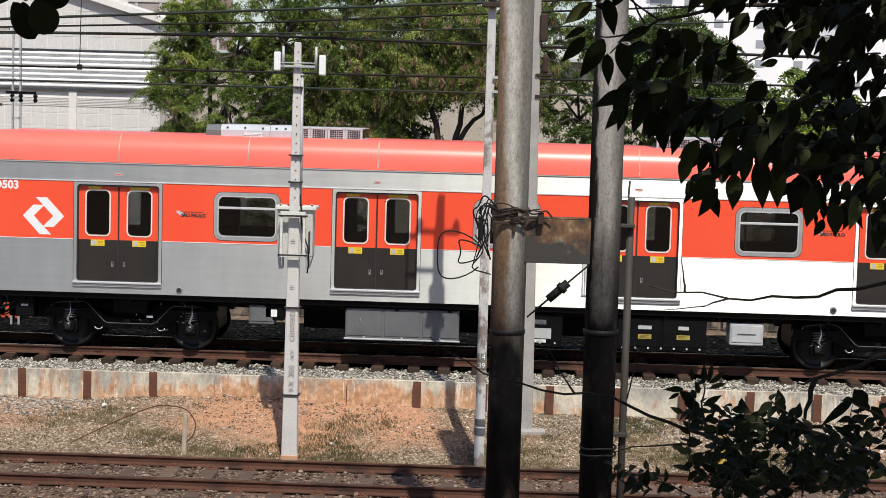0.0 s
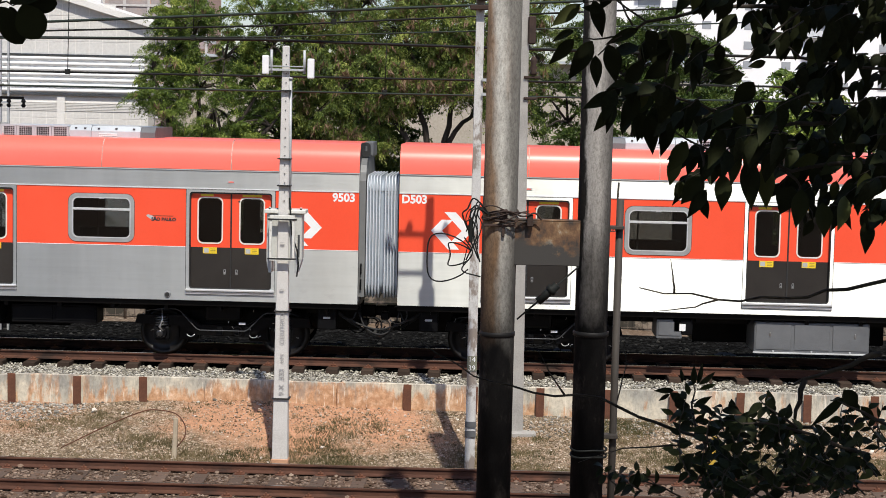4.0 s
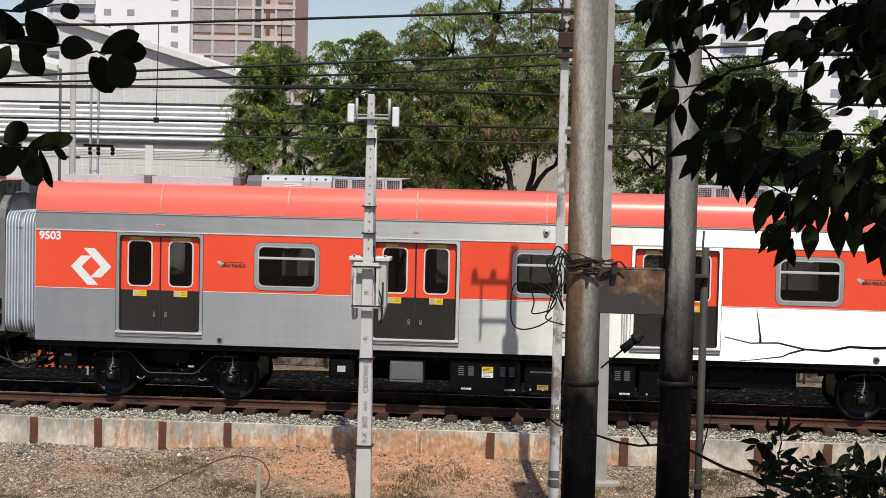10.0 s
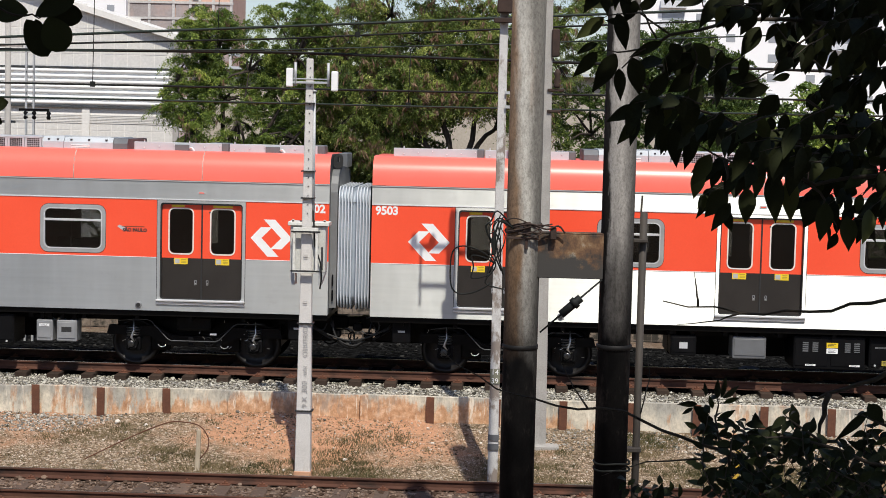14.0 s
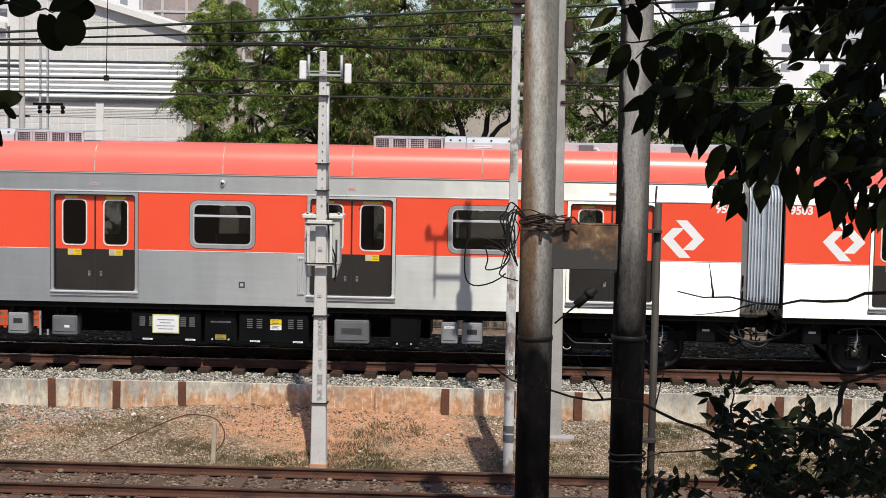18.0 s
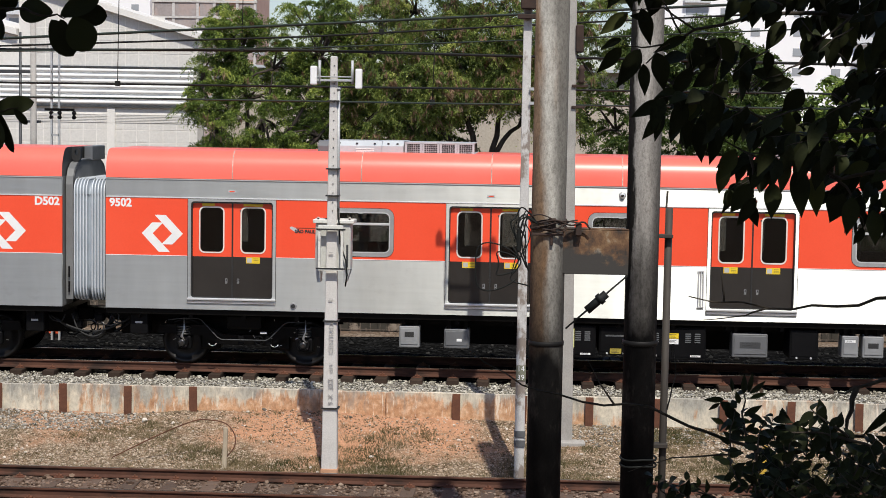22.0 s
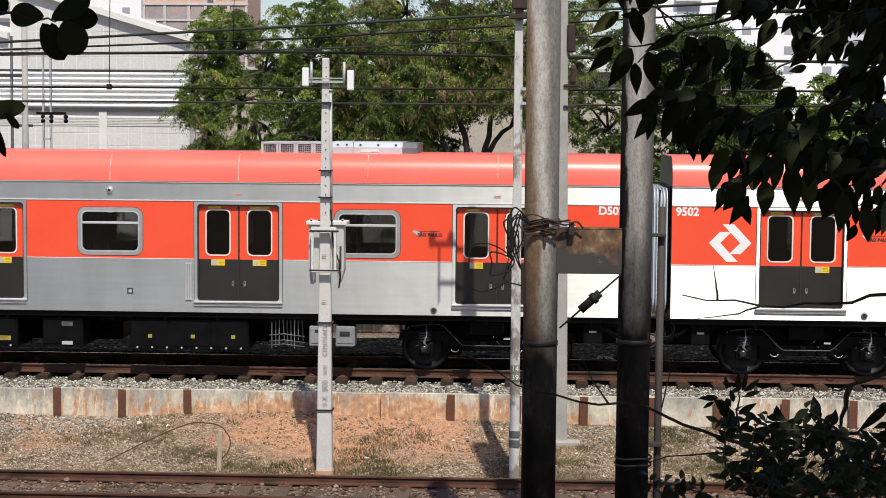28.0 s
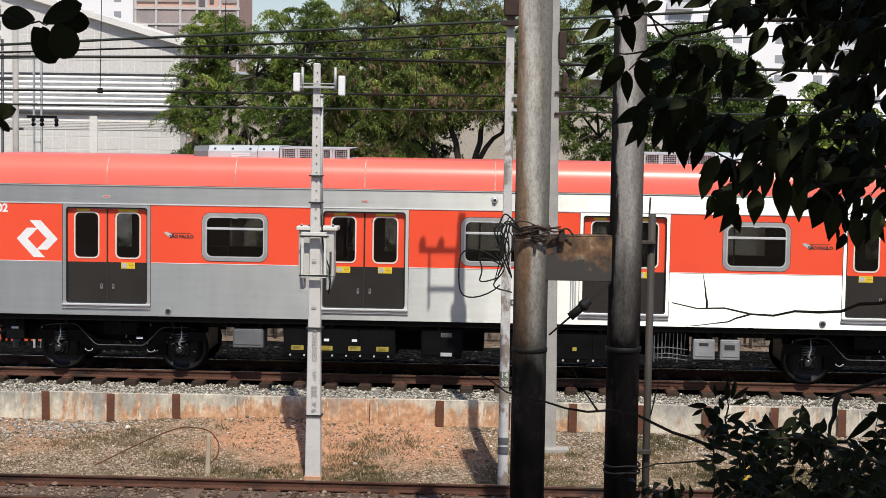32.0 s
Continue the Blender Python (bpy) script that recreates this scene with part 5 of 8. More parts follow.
def gangway_thing():
    """Folded bellows between two cars; its origin is the middle of the gap."""
    g = thing("gangway", "pale grey ribbed bellows between two train cars", "gangway", pose(0, TRAIN_Y, 0), "gangways of the passing train")
    bm = bmesh.new()
    x0, fold, gap, n = -0.272, 0.0605, 0.052, 6
    rows = []
    for side in range(2):
        for i in range(5 * n + 1):
            u = i / n
            x = x0 + u * fold + side * (5 * fold + gap)
            b = 0.08 * abs(math.sin(math.pi * u)) ** 0.55 - 0.012 * (side == 0 and u > 4) + 0.004 * math.sin(7.3 * int(u) + side)
            out = rounded(-1.24 - b, 1.24 + b, 1.35 - b - 0.02 * math.sin(math.pi * (x - x0) / 0.66), 3.575 + b, 0.24, 6)
            rows.append([bm.verts.new((x, y, z)) for y, z in out])
    for p, q in zip(rows, rows[1:]):
        for k in range(len(p)):
            bm.faces.new((p[k], p[(k + 1) % len(p)], q[(k + 1) % len(p)], q[k])).smooth = True
    bmesh.ops.recalc_face_normals(bm, faces=bm.faces)
    bel = part("bellows", bm, BELLOWS, g)
    for k in range(10):
        x = x0 + (k % 5 + 0.5) * fold + (k // 5) * (5 * fold + gap)
        b = 0.082
        out = rounded(-1.24 - b, 1.24 + b, 1.35 - b - 0.02 * math.sin(math.pi * (x - x0) / 0.66), 3.575 + b, 0.25, 6)
        bm = bmesh.new()
        tube(bm, [(x, y, z) for y, z in out + out[:1]], 0.0135, 6)
        part("clamp_profile", bm, PROFILE_GREY, bel, "pale clamp profile round a fold")
    for z, t in ((3.36, 0.010), (1.50, 0.009)):
        pts = []
        for k in range(41):
            u = k / 40 * 0.657
            f = u / fold if u < 5 * fold else (u - gap) / fold
            inner = 5 * fold <= u <= 5 * fold + gap
            pts.append((x0 + u, -1.242 - (0.0 if inner else 0.08 * abs(math.sin(math.pi * f)) ** 0.55), z + 0.004 * math.sin(9 * u)))
        part("stitched_cord", tube(bmesh.new(), pts, t * 0.5, 4), BOX_GREY, bel)
    for x in (-0.21, -0.06, 0.13):
        part("lifting_tab", box(bmesh.new(), x - 0.006, x + 0.006, -1.16, -1.12, 3.63, 3.70, 0.003), BOX_LIGHT, bel)
    bm = bmesh.new()
    arch = [(-1.29, 1.28), (-1.31, 3.55), (-1.27, 3.72), (-1.17, 3.86), (-1.0, 3.96), (-0.75, 4.02), (-0.4, 4.04)]
    arch += [(-y, z) for y, z in arch[::-1]]
    ends = [[bm.verts.new((x, y, z)) for y, z in arch] for x in (-0.412, -0.275)]
    for k in range(len(arch)):
        q = (k + 1) % len(arch)
        bm.faces.new((ends[0][k], ends[0][q], ends[1][q], ends[1][k]))
    bm.faces.new(ends[0][::-1])
    bm.faces.new(ends[1])
    bmesh.ops.recalc_face_normals(bm, faces=bm.faces)
    portal = part("end_portal", bm, END_GREY, g, "grey arched steel end portal")
    part("portal_rim", tube(bmesh.new(), [(-0.27, y * 0.97, z - 0.02) for y, z in arch[1:-1]], 0.012, 5), BOX_DARK, portal)
    part("end_frame", box(bmesh.new(), 0.388, 0.412, -1.36, 1.36, 1.3, 3.70, 0.006), UNDER_BOX, g, "dark end frame")
    for z in (1.42, 1.72):
        part("frame_latch", box(bmesh.new(), -0.36, -0.33, -1.34, -1.31, z, z + 0.22, 0.006), UNDER_BOX, portal)
    part("roof_panel", box(bmesh.new(), -0.40, -0.22, 0.0, 1.0, 4.0, 4.29, 0.015), BOX_GREY, g, "grey panel above the portal")
    for y in (-0.9, 0.12):
        bm = bmesh.new()
        ring_frame(bm, rounded(-0.41, -0.23, 4.0, 4.29, 0.08), rounded(-0.35, -0.29, 4.12, 4.23, 0.028), y, y + 0.1)
        part("lifting_loop", bm, RUBBER, g, "black rubber loop")
    part("white_edge", box(bmesh.new(), -0.40, -0.28, -0.80, -0.68, 4.03, 4.055), WHITE, g)
    bm = bmesh.new()
    box(bm, -0.3, 0.3, -0.15, 0.15, 0.78, 0.98, 0.03)
    part("coupler", bm, UNDER, g)
    for k in range(4):
        bm = bmesh.new()
        tube(bm, eased([(-0.41, -0.9 + k * 0.12, 0.95), (-0.25, -0.95 + k * 0.12, 0.62 - 0.04 * k), (0.05, -0.95 + k * 0.12, 0.5 - 0.03 * k), (0.28, -0.92 + k * 0.12, 0.64), (0.41, -0.9 + k * 0.12, 0.95)], 4), 0.018, 6)
        part("hanging_cable", bm, RUBBER, g)
    rr = random.Random(23)
    for k in range(7):
        cx, cz, r, y = rr.uniform(-0.45, 0.45), rr.uniform(0.62, 0.92), rr.uniform(0.07, 0.2), rr.uniform(-1.1, -0.3)
        turn = rr.uniform(0, 6.3)
        pts = [(cx + r * math.cos(turn + a), y + 0.02 * a, cz + r * 0.9 * math.sin(turn + a)) for a in [4.6 * i / 12 for i in range(13)]]
        part("looped_hose", tube(bmesh.new(), pts, rr.uniform(0.010, 0.02), 6), UNDER if k % 3 else SPRING, g)
    for x, z in ((-0.3, 0.72), (0.12, 0.86), (0.33, 0.66)):
        part("coupling_head", box(bmesh.new(), x - 0.09, x + 0.09, -0.85, -0.6, z - 0.08, z + 0.08, 0.03), UNDER_BOX, g)
    return g


CAR_AT = (0.28, -20.62, -41.57, -62.56)
first = base_car()
CARS = [first] + [copy_thing(first, pose(x, TRAIN_Y, 0)) for x in CAR_AT[1:]]
for k, (l, r) in enumerate((("D503", "D503"), ("9503", "9503"), ("9502", "9502"), ("D502", "D502"))):
    fit_out(CARS[k], k, l, r)
GANGWAY_AT = [(a + b) / 2 for a, b in zip(CAR_AT, CAR_AT[1:])]
joint = gangway_thing()
GANGWAYS = [joint] + [copy_thing(joint, pose(x, TRAIN_Y, 0)) for x in GANGWAY_AT[1:]]

# ---- poles and wires ----
TAR = surface("black tarred concrete", (0.006, 0.006, 0.006), (0.016, 0.015, 0.014), 3, 40, 0.55, 0, 0.4, 0.004, None, 0.0, (0.035, 0.034, 0.033), 3.0, (0.62, 0.75), (1, 1, 0.3), spec=0.15)


def dark_below(name, base, rust, split, soft, rust_side, dark_side, flank_mix, edge, drift):
    """Grey concrete, turning black below a ragged line, with rust runs."""
    m, nt, b = nodes_of(name)
    co = nt.nodes.new("ShaderNodeTexCoord").outputs["Object"]
    big = noise_at(nt, co, 4.0, 6, 0.6, (1, 1, 0.3))
    col = ramp(nt, big, [(0.3, [c * 0.72 for c in base]), (0.7, base)])
    grain = noise_at(nt, co, 60, 3, 0.7)
    col = mixed(nt, 0.3, col, ramp(nt, grain, [(0.3, [c * 0.6 for c in base]), (0.7, [c * 1.15 for c in base])]))
    run = noise_at(nt, co, 5.0, 4, 0.6, (1.3, 1.3, 0.12))
    col = mixed(nt, ramp(nt, run, [(0.56, (0, 0, 0)), (0.72, (0.5, 0.5, 0.5))]), col, rust)
    streak = noise_at(nt, co, 7.0, 5, 0.6, (1, 1, 0.15))
    col = mixed(nt, ramp(nt, streak, [(0.53, (0, 0, 0)), (0.72, (0.6, 0.6, 0.6))]), col, (0.16, 0.15, 0.138))
    sep = nt.nodes.new("ShaderNodeSeparateXYZ")
    nt.links.new(co, sep.inputs[0])
    # one flank takes the rust colour, near black on the second pole; the other a black algae band
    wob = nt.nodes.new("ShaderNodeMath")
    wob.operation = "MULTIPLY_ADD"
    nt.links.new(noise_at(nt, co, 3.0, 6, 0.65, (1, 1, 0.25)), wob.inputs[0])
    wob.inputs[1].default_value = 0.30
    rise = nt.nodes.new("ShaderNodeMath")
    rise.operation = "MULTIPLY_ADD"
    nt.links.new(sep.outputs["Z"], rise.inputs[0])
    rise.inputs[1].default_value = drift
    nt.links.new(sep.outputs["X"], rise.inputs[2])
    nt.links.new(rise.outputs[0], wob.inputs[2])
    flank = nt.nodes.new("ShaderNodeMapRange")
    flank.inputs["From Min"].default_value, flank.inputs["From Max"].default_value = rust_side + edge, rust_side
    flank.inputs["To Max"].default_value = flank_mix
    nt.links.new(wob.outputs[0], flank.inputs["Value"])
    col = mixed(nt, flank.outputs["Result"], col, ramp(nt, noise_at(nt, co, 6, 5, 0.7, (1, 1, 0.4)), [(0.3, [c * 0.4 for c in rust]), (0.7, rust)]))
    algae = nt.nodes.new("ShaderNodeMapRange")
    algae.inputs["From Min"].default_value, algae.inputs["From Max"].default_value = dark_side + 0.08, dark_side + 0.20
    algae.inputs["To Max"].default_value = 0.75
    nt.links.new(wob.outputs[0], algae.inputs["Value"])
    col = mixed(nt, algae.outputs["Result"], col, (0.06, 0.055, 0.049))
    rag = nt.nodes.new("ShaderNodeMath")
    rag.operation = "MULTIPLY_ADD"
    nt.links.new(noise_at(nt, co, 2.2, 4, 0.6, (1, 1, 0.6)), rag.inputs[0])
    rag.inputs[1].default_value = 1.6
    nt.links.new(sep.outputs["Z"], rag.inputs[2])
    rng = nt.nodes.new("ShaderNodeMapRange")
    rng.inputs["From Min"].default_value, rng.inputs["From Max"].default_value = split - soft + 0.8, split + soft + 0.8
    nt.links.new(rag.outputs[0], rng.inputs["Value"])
    low_tone = ramp(nt, noise_at(nt, co, 3.0, 5, 0.65, (1, 1, 0.4)), [(0.38, (0.004, 0.004, 0.004)), (0.52, (0.010, 0.0095, 0.009)), (0.60, (0.040, 0.036, 0.031)), (0.68, (0.095, 0.085, 0.072))])
    col = mixed(nt, rng.outputs["Result"], low_tone, col)
    pit = noise_at(nt, co, 38, 5, 0.75, (1, 1, 0.5))
    col = mixed(nt, 0.5, col, ramp(nt, pit, [(0.38, (0.45, 0.43, 0.40)), (0.5, (1, 1, 1)), (0.64, (1.35, 1.35, 1.32))]), "MULTIPLY")
    nt.links.new(col, b.inputs["Base Color"])
    b.inputs["Roughness"].default_value, b.inputs["Specular IOR Level"].default_value = 0.85, 0.12
    relief(nt, b, grain, 0.5, 0.004)
    return m


def round_pole(bm, z0, z1, r0, r1, seg=20):
    rod(bm, (0, 0, z0), (0, 0, z1), r0, r1, seg)
    return bm


def rect_shaft(bm, z0, z1, w0, w1, d0, d1, bevel=0.012):
    out = []
    for z, w, d in ((z0, w0, d0), (z1, w1, d1)):
        out.append([bm.verts.new((sx * w / 2, sy * d / 2, z)) for sx, sy in ((-1, -1), (1, -1), (1, 1), (-1, 1))])
    for k in range(4):
        bm.faces.new((out[0][k], out[0][(k + 1) % 4], out[1][(k + 1) % 4], out[1][k]))
    bm.faces.new(out[0][::-1])
    bm.faces.new(out[1])
    bmesh.ops.bevel(bm, geom=bm.edges[:], offset=bevel, segments=1, affect="EDGES")
    return bm


DARK_RUST = surface("dark rusty iron", (0.022, 0.014, 0.011), (0.06, 0.034, 0.024), 6, 60, 0.85, 0.1, 0.5, 0.004)
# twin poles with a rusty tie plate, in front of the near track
POLE_A = dark_below("concrete with rust runs, black below", (0.40, 0.385, 0.345), (0.20, 0.108, 0.048), 2.65, 0.6, 0.17, 0.21, 0.85, 0.09, 0.03)
POLE_B = dark_below("concrete, black below", (0.38, 0.36, 0.33), (0.016, 0.014, 0.012), 3.2, 0.7, 0.015, 0.10, 0.97, 0.03, 0.0)
twin = thing("twin_pole", "pair of tall concrete poles, black below, joined by a rusty plate", "utility pole")
TWIN = 1.075
twin.matrix_basis = Matrix.LocRotScale((0, 20.0 * TWIN, EYE[2] * (1 - TWIN)), None, (TWIN, TWIN, TWIN))
for x, m, z_ring, top, r in ((0.215, POLE_A, 2.33, 8.4, 0.206), (1.323, POLE_B, 2.36, 11.6, 0.196)):
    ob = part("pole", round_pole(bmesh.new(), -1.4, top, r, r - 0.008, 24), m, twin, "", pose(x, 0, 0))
    bm = bmesh.new()
    drum(bm, (0, 0, 0), [(z_ring - 0.03, 0.2), (z_ring - 0.025, 0.212), (z_ring + 0.025, 0.212), (z_ring + 0.03, 0.2)], 24, "z")
    part("collar", bm, TAR, ob)


def tie_material():
    """Old painted plate: pale remains, rust, and a ragged dark lower part."""
    m, nt, b = nodes_of("rust-blotched steel plate")
    co = nt.nodes.new("ShaderNodeTexCoord").outputs["Object"]
    n = noise_at(nt, co, 3.2, 6, 0.7, (1, 1, 0.8))
    col = ramp(nt, n, [(0.38, (0.03, 0.026, 0.022)), (0.50, (0.12, 0.062, 0.03)), (0.58, (0.20, 0.12, 0.06)), (0.66, (0.34, 0.30, 0.23)), (0.76, (0.15, 0.135, 0.115))])
    sep = nt.nodes.new("ShaderNodeSeparateXYZ")
    nt.links.new(co, sep.inputs[0])
    add = nt.nodes.new("ShaderNodeMath")
    add.operation = "MULTIPLY_ADD"
    nt.links.new(noise_at(nt, co, 4.5, 5, 0.65), add.inputs[0])
    add.inputs[1].default_value = 0.9
    nt.links.new(sep.outputs["Z"], add.inputs[2])
    col = mixed(nt, ramp_range(nt, add.outputs[0], 3.96, 3.82), col, (0.040, 0.037, 0.033))
    nt.links.new(col, b.inputs["Base Color"])
    b.inputs["Roughness"].default_value = 0.8
    relief(nt, b, noise_at(nt, co, 40, 4, 0.6), 0.4, 0.004)
    return m


def ramp_range(nt, value, a, b):
    r = nt.nodes.new("ShaderNodeMapRange")
    r.inputs["From Min"].default_value, r.inputs["From Max"].default_value = a, b
    nt.links.new(value, r.inputs["Value"])
    return r.outputs["Result"]


PLATE_RUST = tie_material()
part("tie_plate", box(bmesh.new(), 0.36, 1.18, -0.10, -0.08, 3.16, 3.68, 0.006), PLATE_RUST, twin, "rusty steel tie plate between the poles")
part("tie_plate", box(bmesh.new(), 0.36, 1.18, 0.08, 0.10, 3.16, 3.68, 0.006), PLATE_RUST, twin)
part("tie_cap", box(bmesh.new(), 0.36, 1.18, -0.10, 0.10, 3.684, 3.70, 0.003), PLATE_RUST, twin)
bm = bmesh.new()
for z in (3.70, 3.78):
    pts = [(0.215 + 0.215 * math.cos(a), 0.215 * math.sin(a), z + 0.02 * math.sin(3 * a)) for a in [2 * math.pi * k / 20 for k in range(21)]]
    tube(bm, pts, 0.010, 6)
box(bm, 0.21, 0.30, -0.24, -0.20, 3.66, 3.82, 0.008)
box(bm, 0.02, 0.40, -0.24, -0.21, 3.615, 3.645, 0.006)
box(bm, 0.235, 0.27, -0.24, -0.2, 3.50, 3.62, 0.006)
box(bm, 0.53, 0.60, -0.20, -0.12, 3.62, 3.76, 0.008)
tube(bm, eased([(0.1, -0.24, 3.76), (0.3, -0.28, 3.80), (0.48, -0.22, 3.74), (0.62, -0.2, 3.78), (0.7, -0.18, 3.70)]), 0.011, 6)
tube(bm, eased([(0.15, -0.24, 3.68), (0.3, -0.30, 3.70), (0.45, -0.22, 3.78), (0.55, -0.2, 3.80)]), 0.009, 6)
tube(bm, eased([(-0.02, -0.2, 3.83), (0.12, -0.25, 3.86), (0.28, -0.26, 3.80), (0.42, -0.25, 3.70), (0.30, -0.27, 3.66), (0.12, -0.24, 3.71)]), 0.008, 6)
tube(bm, eased([(0.0, -0.22, 3.70), (0.2, -0.27, 3.74), (0.38, -0.26, 3.79), (0.56, -0.2, 3.77)]), 0.008, 6)
part("clamp", bm, DARK_RUST, twin, "rusty clamp with twisted wire")
rnd = random.Random(12)
for k in range(9):
    x = -0.03 - 0.017 * k
    top = 3.86 + rnd.uniform(-0.05, 0.08)
    low = 3.3 + rnd.uniform(-0.35, 0.3)
    mid = x + rnd.uniform(-0.10, 0.10)
    bm = bmesh.new()
    tube(bm, eased([(0.1, -0.2, 3.74), (x * 0.6, -0.22, top), (x - 0.02, -0.24, top - 0.12), (mid, -0.24, (top + low) / 2), (x + rnd.uniform(-0.06, 0.06), -0.22, low)]), 0.007 + 0.003 * (k % 2), 5)
    part("cable", bm, CABLE, twin, "tangled black cable")
for cx, cz, r in ((-0.42, 3.24, 0.27), (-0.29, 3.28, 0.13)):
    bm = bmesh.new()
    tube(bm, [(cx + r * math.cos(a) + 0.06 * math.cos(2 * a), -0.24, cz + r * 1.05 * math.sin(a)) for a in [0.3 + 5.5 * k / 22 for k in range(23)]], 0.009, 5)
    part("cable_loop", bm, CABLE, twin, "hanging loop of black cable")
bm = bmesh.new()
tube(bm, eased([(-0.2, -0.22, 3.48), (-0.1, -0.24, 3.3), (-0.22, -0.24, 3.1), (0.0, -0.22, 3.02)]), 0.009, 5)
part("cable", bm, CABLE, twin)
part("splice_sleeve", box(bmesh.new(), -0.15, -0.10, -0.25, -0.20, 3.42, 3.70, 0.015), CABLE, twin, "black splice sleeve")
bm = bmesh.new()
a, b = Vector((1.15, -0.15, 3.16)), Vector((0.44, -0.15, 2.52))
for o in (-0.03, 0.03):
    tube(bm, [a, (a + b) / 2 + Vector((o, 0, o)), b], 0.011, 5)
stay = part("stay_wire", bm, CABLE, twin)
bm = bmesh.new()
m0, m1 = a.lerp(b, 0.34), a.lerp(b, 0.66)
rod(bm, m0, m1, 0.05, 0.05, 10)
rod(bm, a.lerp(b, 0.41), a.lerp(b, 0.47), 0.068, 0.068, 10)
part("guy_insulator", bm, CABLE, stay, "dark porcelain strain insulator")
bm = bmesh.new()
rod(bm, (1.625, 0.1, -1.3), (1.635, 0.1, 3.95), 0.045, seg=12)
rod(bm, (1.60, 0.1, 3.95), (1.61, 0.1, 4.15), 0.012, seg=6)
box(bm, 1.45, 1.68, -0.02, 0.12, 1.10, 1.15, 0.005)
box(bm, 1.45, 1.68, -0.02, 0.12, 3.6, 3.64, 0.005)
part("conduit_pipe", bm, surface("dark brown steel pipe", (0.030, 0.027, 0.024), (0.085, 0.075, 0.065), 3, 40, 0.7, 0.2, 0.2, 0.003, (1, 1, 0.2), spec=0.2), twin, "dark steel conduit strapped beside the pole")
bm = bmesh.new()
for z, r in ((0.98, 0.212), (0.90, 0.212)):
    pts = [(1.335 + r * math.cos(k * 0.35), r * math.sin(k * 0.35), z + 0.01 * math.sin(k)) for k in range(19)]
    tube(bm, pts, 0.014, 5)
part("strap", bm, CABLE, twin)

STAMP = surface("faded grey stamp", (0.30, 0.29, 0.28), (0.42, 0.41, 0.39), 8, 60, 0.9, 0, 0)
CABINET = surface("dull grey painted cabinet", (0.46, 0.46, 0.42), (0.56, 0.56, 0.52), 3, 40, 0.6, 0, 0.2, 0.004, None, 0, (0.34, 0.33, 0.29), 3.0, (0.55, 0.75), (1, 1, 0.3))
PAINTED_FRAME = surface("weathered cream paint", (0.58, 0.575, 0.52), (0.70, 0.695, 0.64), 4, 50, 0.55, 0, 0.2, 0.003, None, 0, (0.30, 0.27, 0.22), 5.0, (0.6, 0.72))
# slim concrete pole with two antennas and a cabinet (nine-metre, double-T)
sig = thing("antenna_pole", "pale slim concrete pole with two white antennas and a cabinet", "pole", pose(-3.40, 29.0, -1.2))
bm = bmesh.new()
rect_shaft(bm, -0.1, 7.19, 0.275, 0.115, 0.22, 0.11, 0.012)
shaft = part("shaft", bm, PALE_CONCRETE, sig)
bm = bmesh.new()
for k in range(17):
    z = 4.55 + k * 0.155
    rod(bm, (0.012, -0.092 + 0.006 * k / 4, z), (0.012, -0.05, z), 0.010, seg=8)
part("step_hole", bm, RUBBER, shaft)
bm = bmesh.new()
rod(bm, (0.10, -0.02, 4.3), (0.085, -0.02, 6.62), 0.028, seg=8)
rod(bm, (0.085, -0.02, 6.62), (0.085, -0.02, 6.66), 0.045, seg=8)
part("conduit", bm, GALV, sig, "thin grey conduit")
for z, w in ((1.12, 0.27), (2.64, 0.245), (4.8, 0.2), (5.26, 0.2), (6.42, 0.17)):
    part("strap", box(bmesh.new(), -w / 2 - 0.01, w / 2 + 0.02, -0.13, 0.12, z, z + 0.022), RUBBER, sig)
bm = bmesh.new()
box(bm, -0.30, 0.34, -0.13, -0.09, 6.76, 6.80, 0.004)
box(bm, -0.30, 0.34, -0.13, -0.09, 6.83, 6.85, 0.004)
for x in (-0.235, 0.325):
    rod(bm, (x, -0.11, 6.72), (x, -0.11, 7.12), 0.024, seg=8)
part("crossbar", bm, GALV, sig, "galvanised crossbar")
for x in (-0.335, 0.435):
    bm = bmesh.new()
    box(bm, x - 0.055, x + 0.06, -0.17, -0.05, 6.70 - (0.06 if x > 0 else 0), 7.02 - (0.04 if x > 0 else 0), 0.02, 2)
    part("antenna", bm, WHITE, sig, "white panel antenna")
cab = part("cabinet", box(bmesh.new(), -0.29, 0.32, -0.02, 0.34, 3.42, 4.22, 0.015), CABINET, sig, "pale grey metal cabinet")
bm = bmesh.new()
box(bm, -0.33, 0.38, -0.07, 0.38, 4.22, 4.29, 0.012)
for x in (-0.24, 0.30):
    rod(bm, (x, -0.02, 4.29), (x, -0.02, 4.33), 0.02, seg=6)
part("lid", bm, PAINTED_FRAME, cab, "overhanging cabinet lid")
bm = bmesh.new()
plate(bm, [(-0.29, 3.42), (-0.25, 3.2), (-0.2, 3.2), (-0.2, 3.42)], -0.02, 0.3)
plate(bm, [(0.32, 3.42), (0.25, 3.2), (0.2, 3.2), (0.2, 3.42)], -0.02, 0.3)
part("bracket", bm, GALV, cab)
bm = bmesh.new()
for x in (-0.20, 0.19):
    box(bm, x - 0.022, x + 0.022, -0.21, -0.15, 3.38, 4.12, 0.004)
box(bm, -0.22, 0.21, -0.215, -0.15, 4.08, 4.14, 0.004)
box(bm, -0.22, 0.21, -0.215, -0.15, 3.36, 3.41, 0.004)
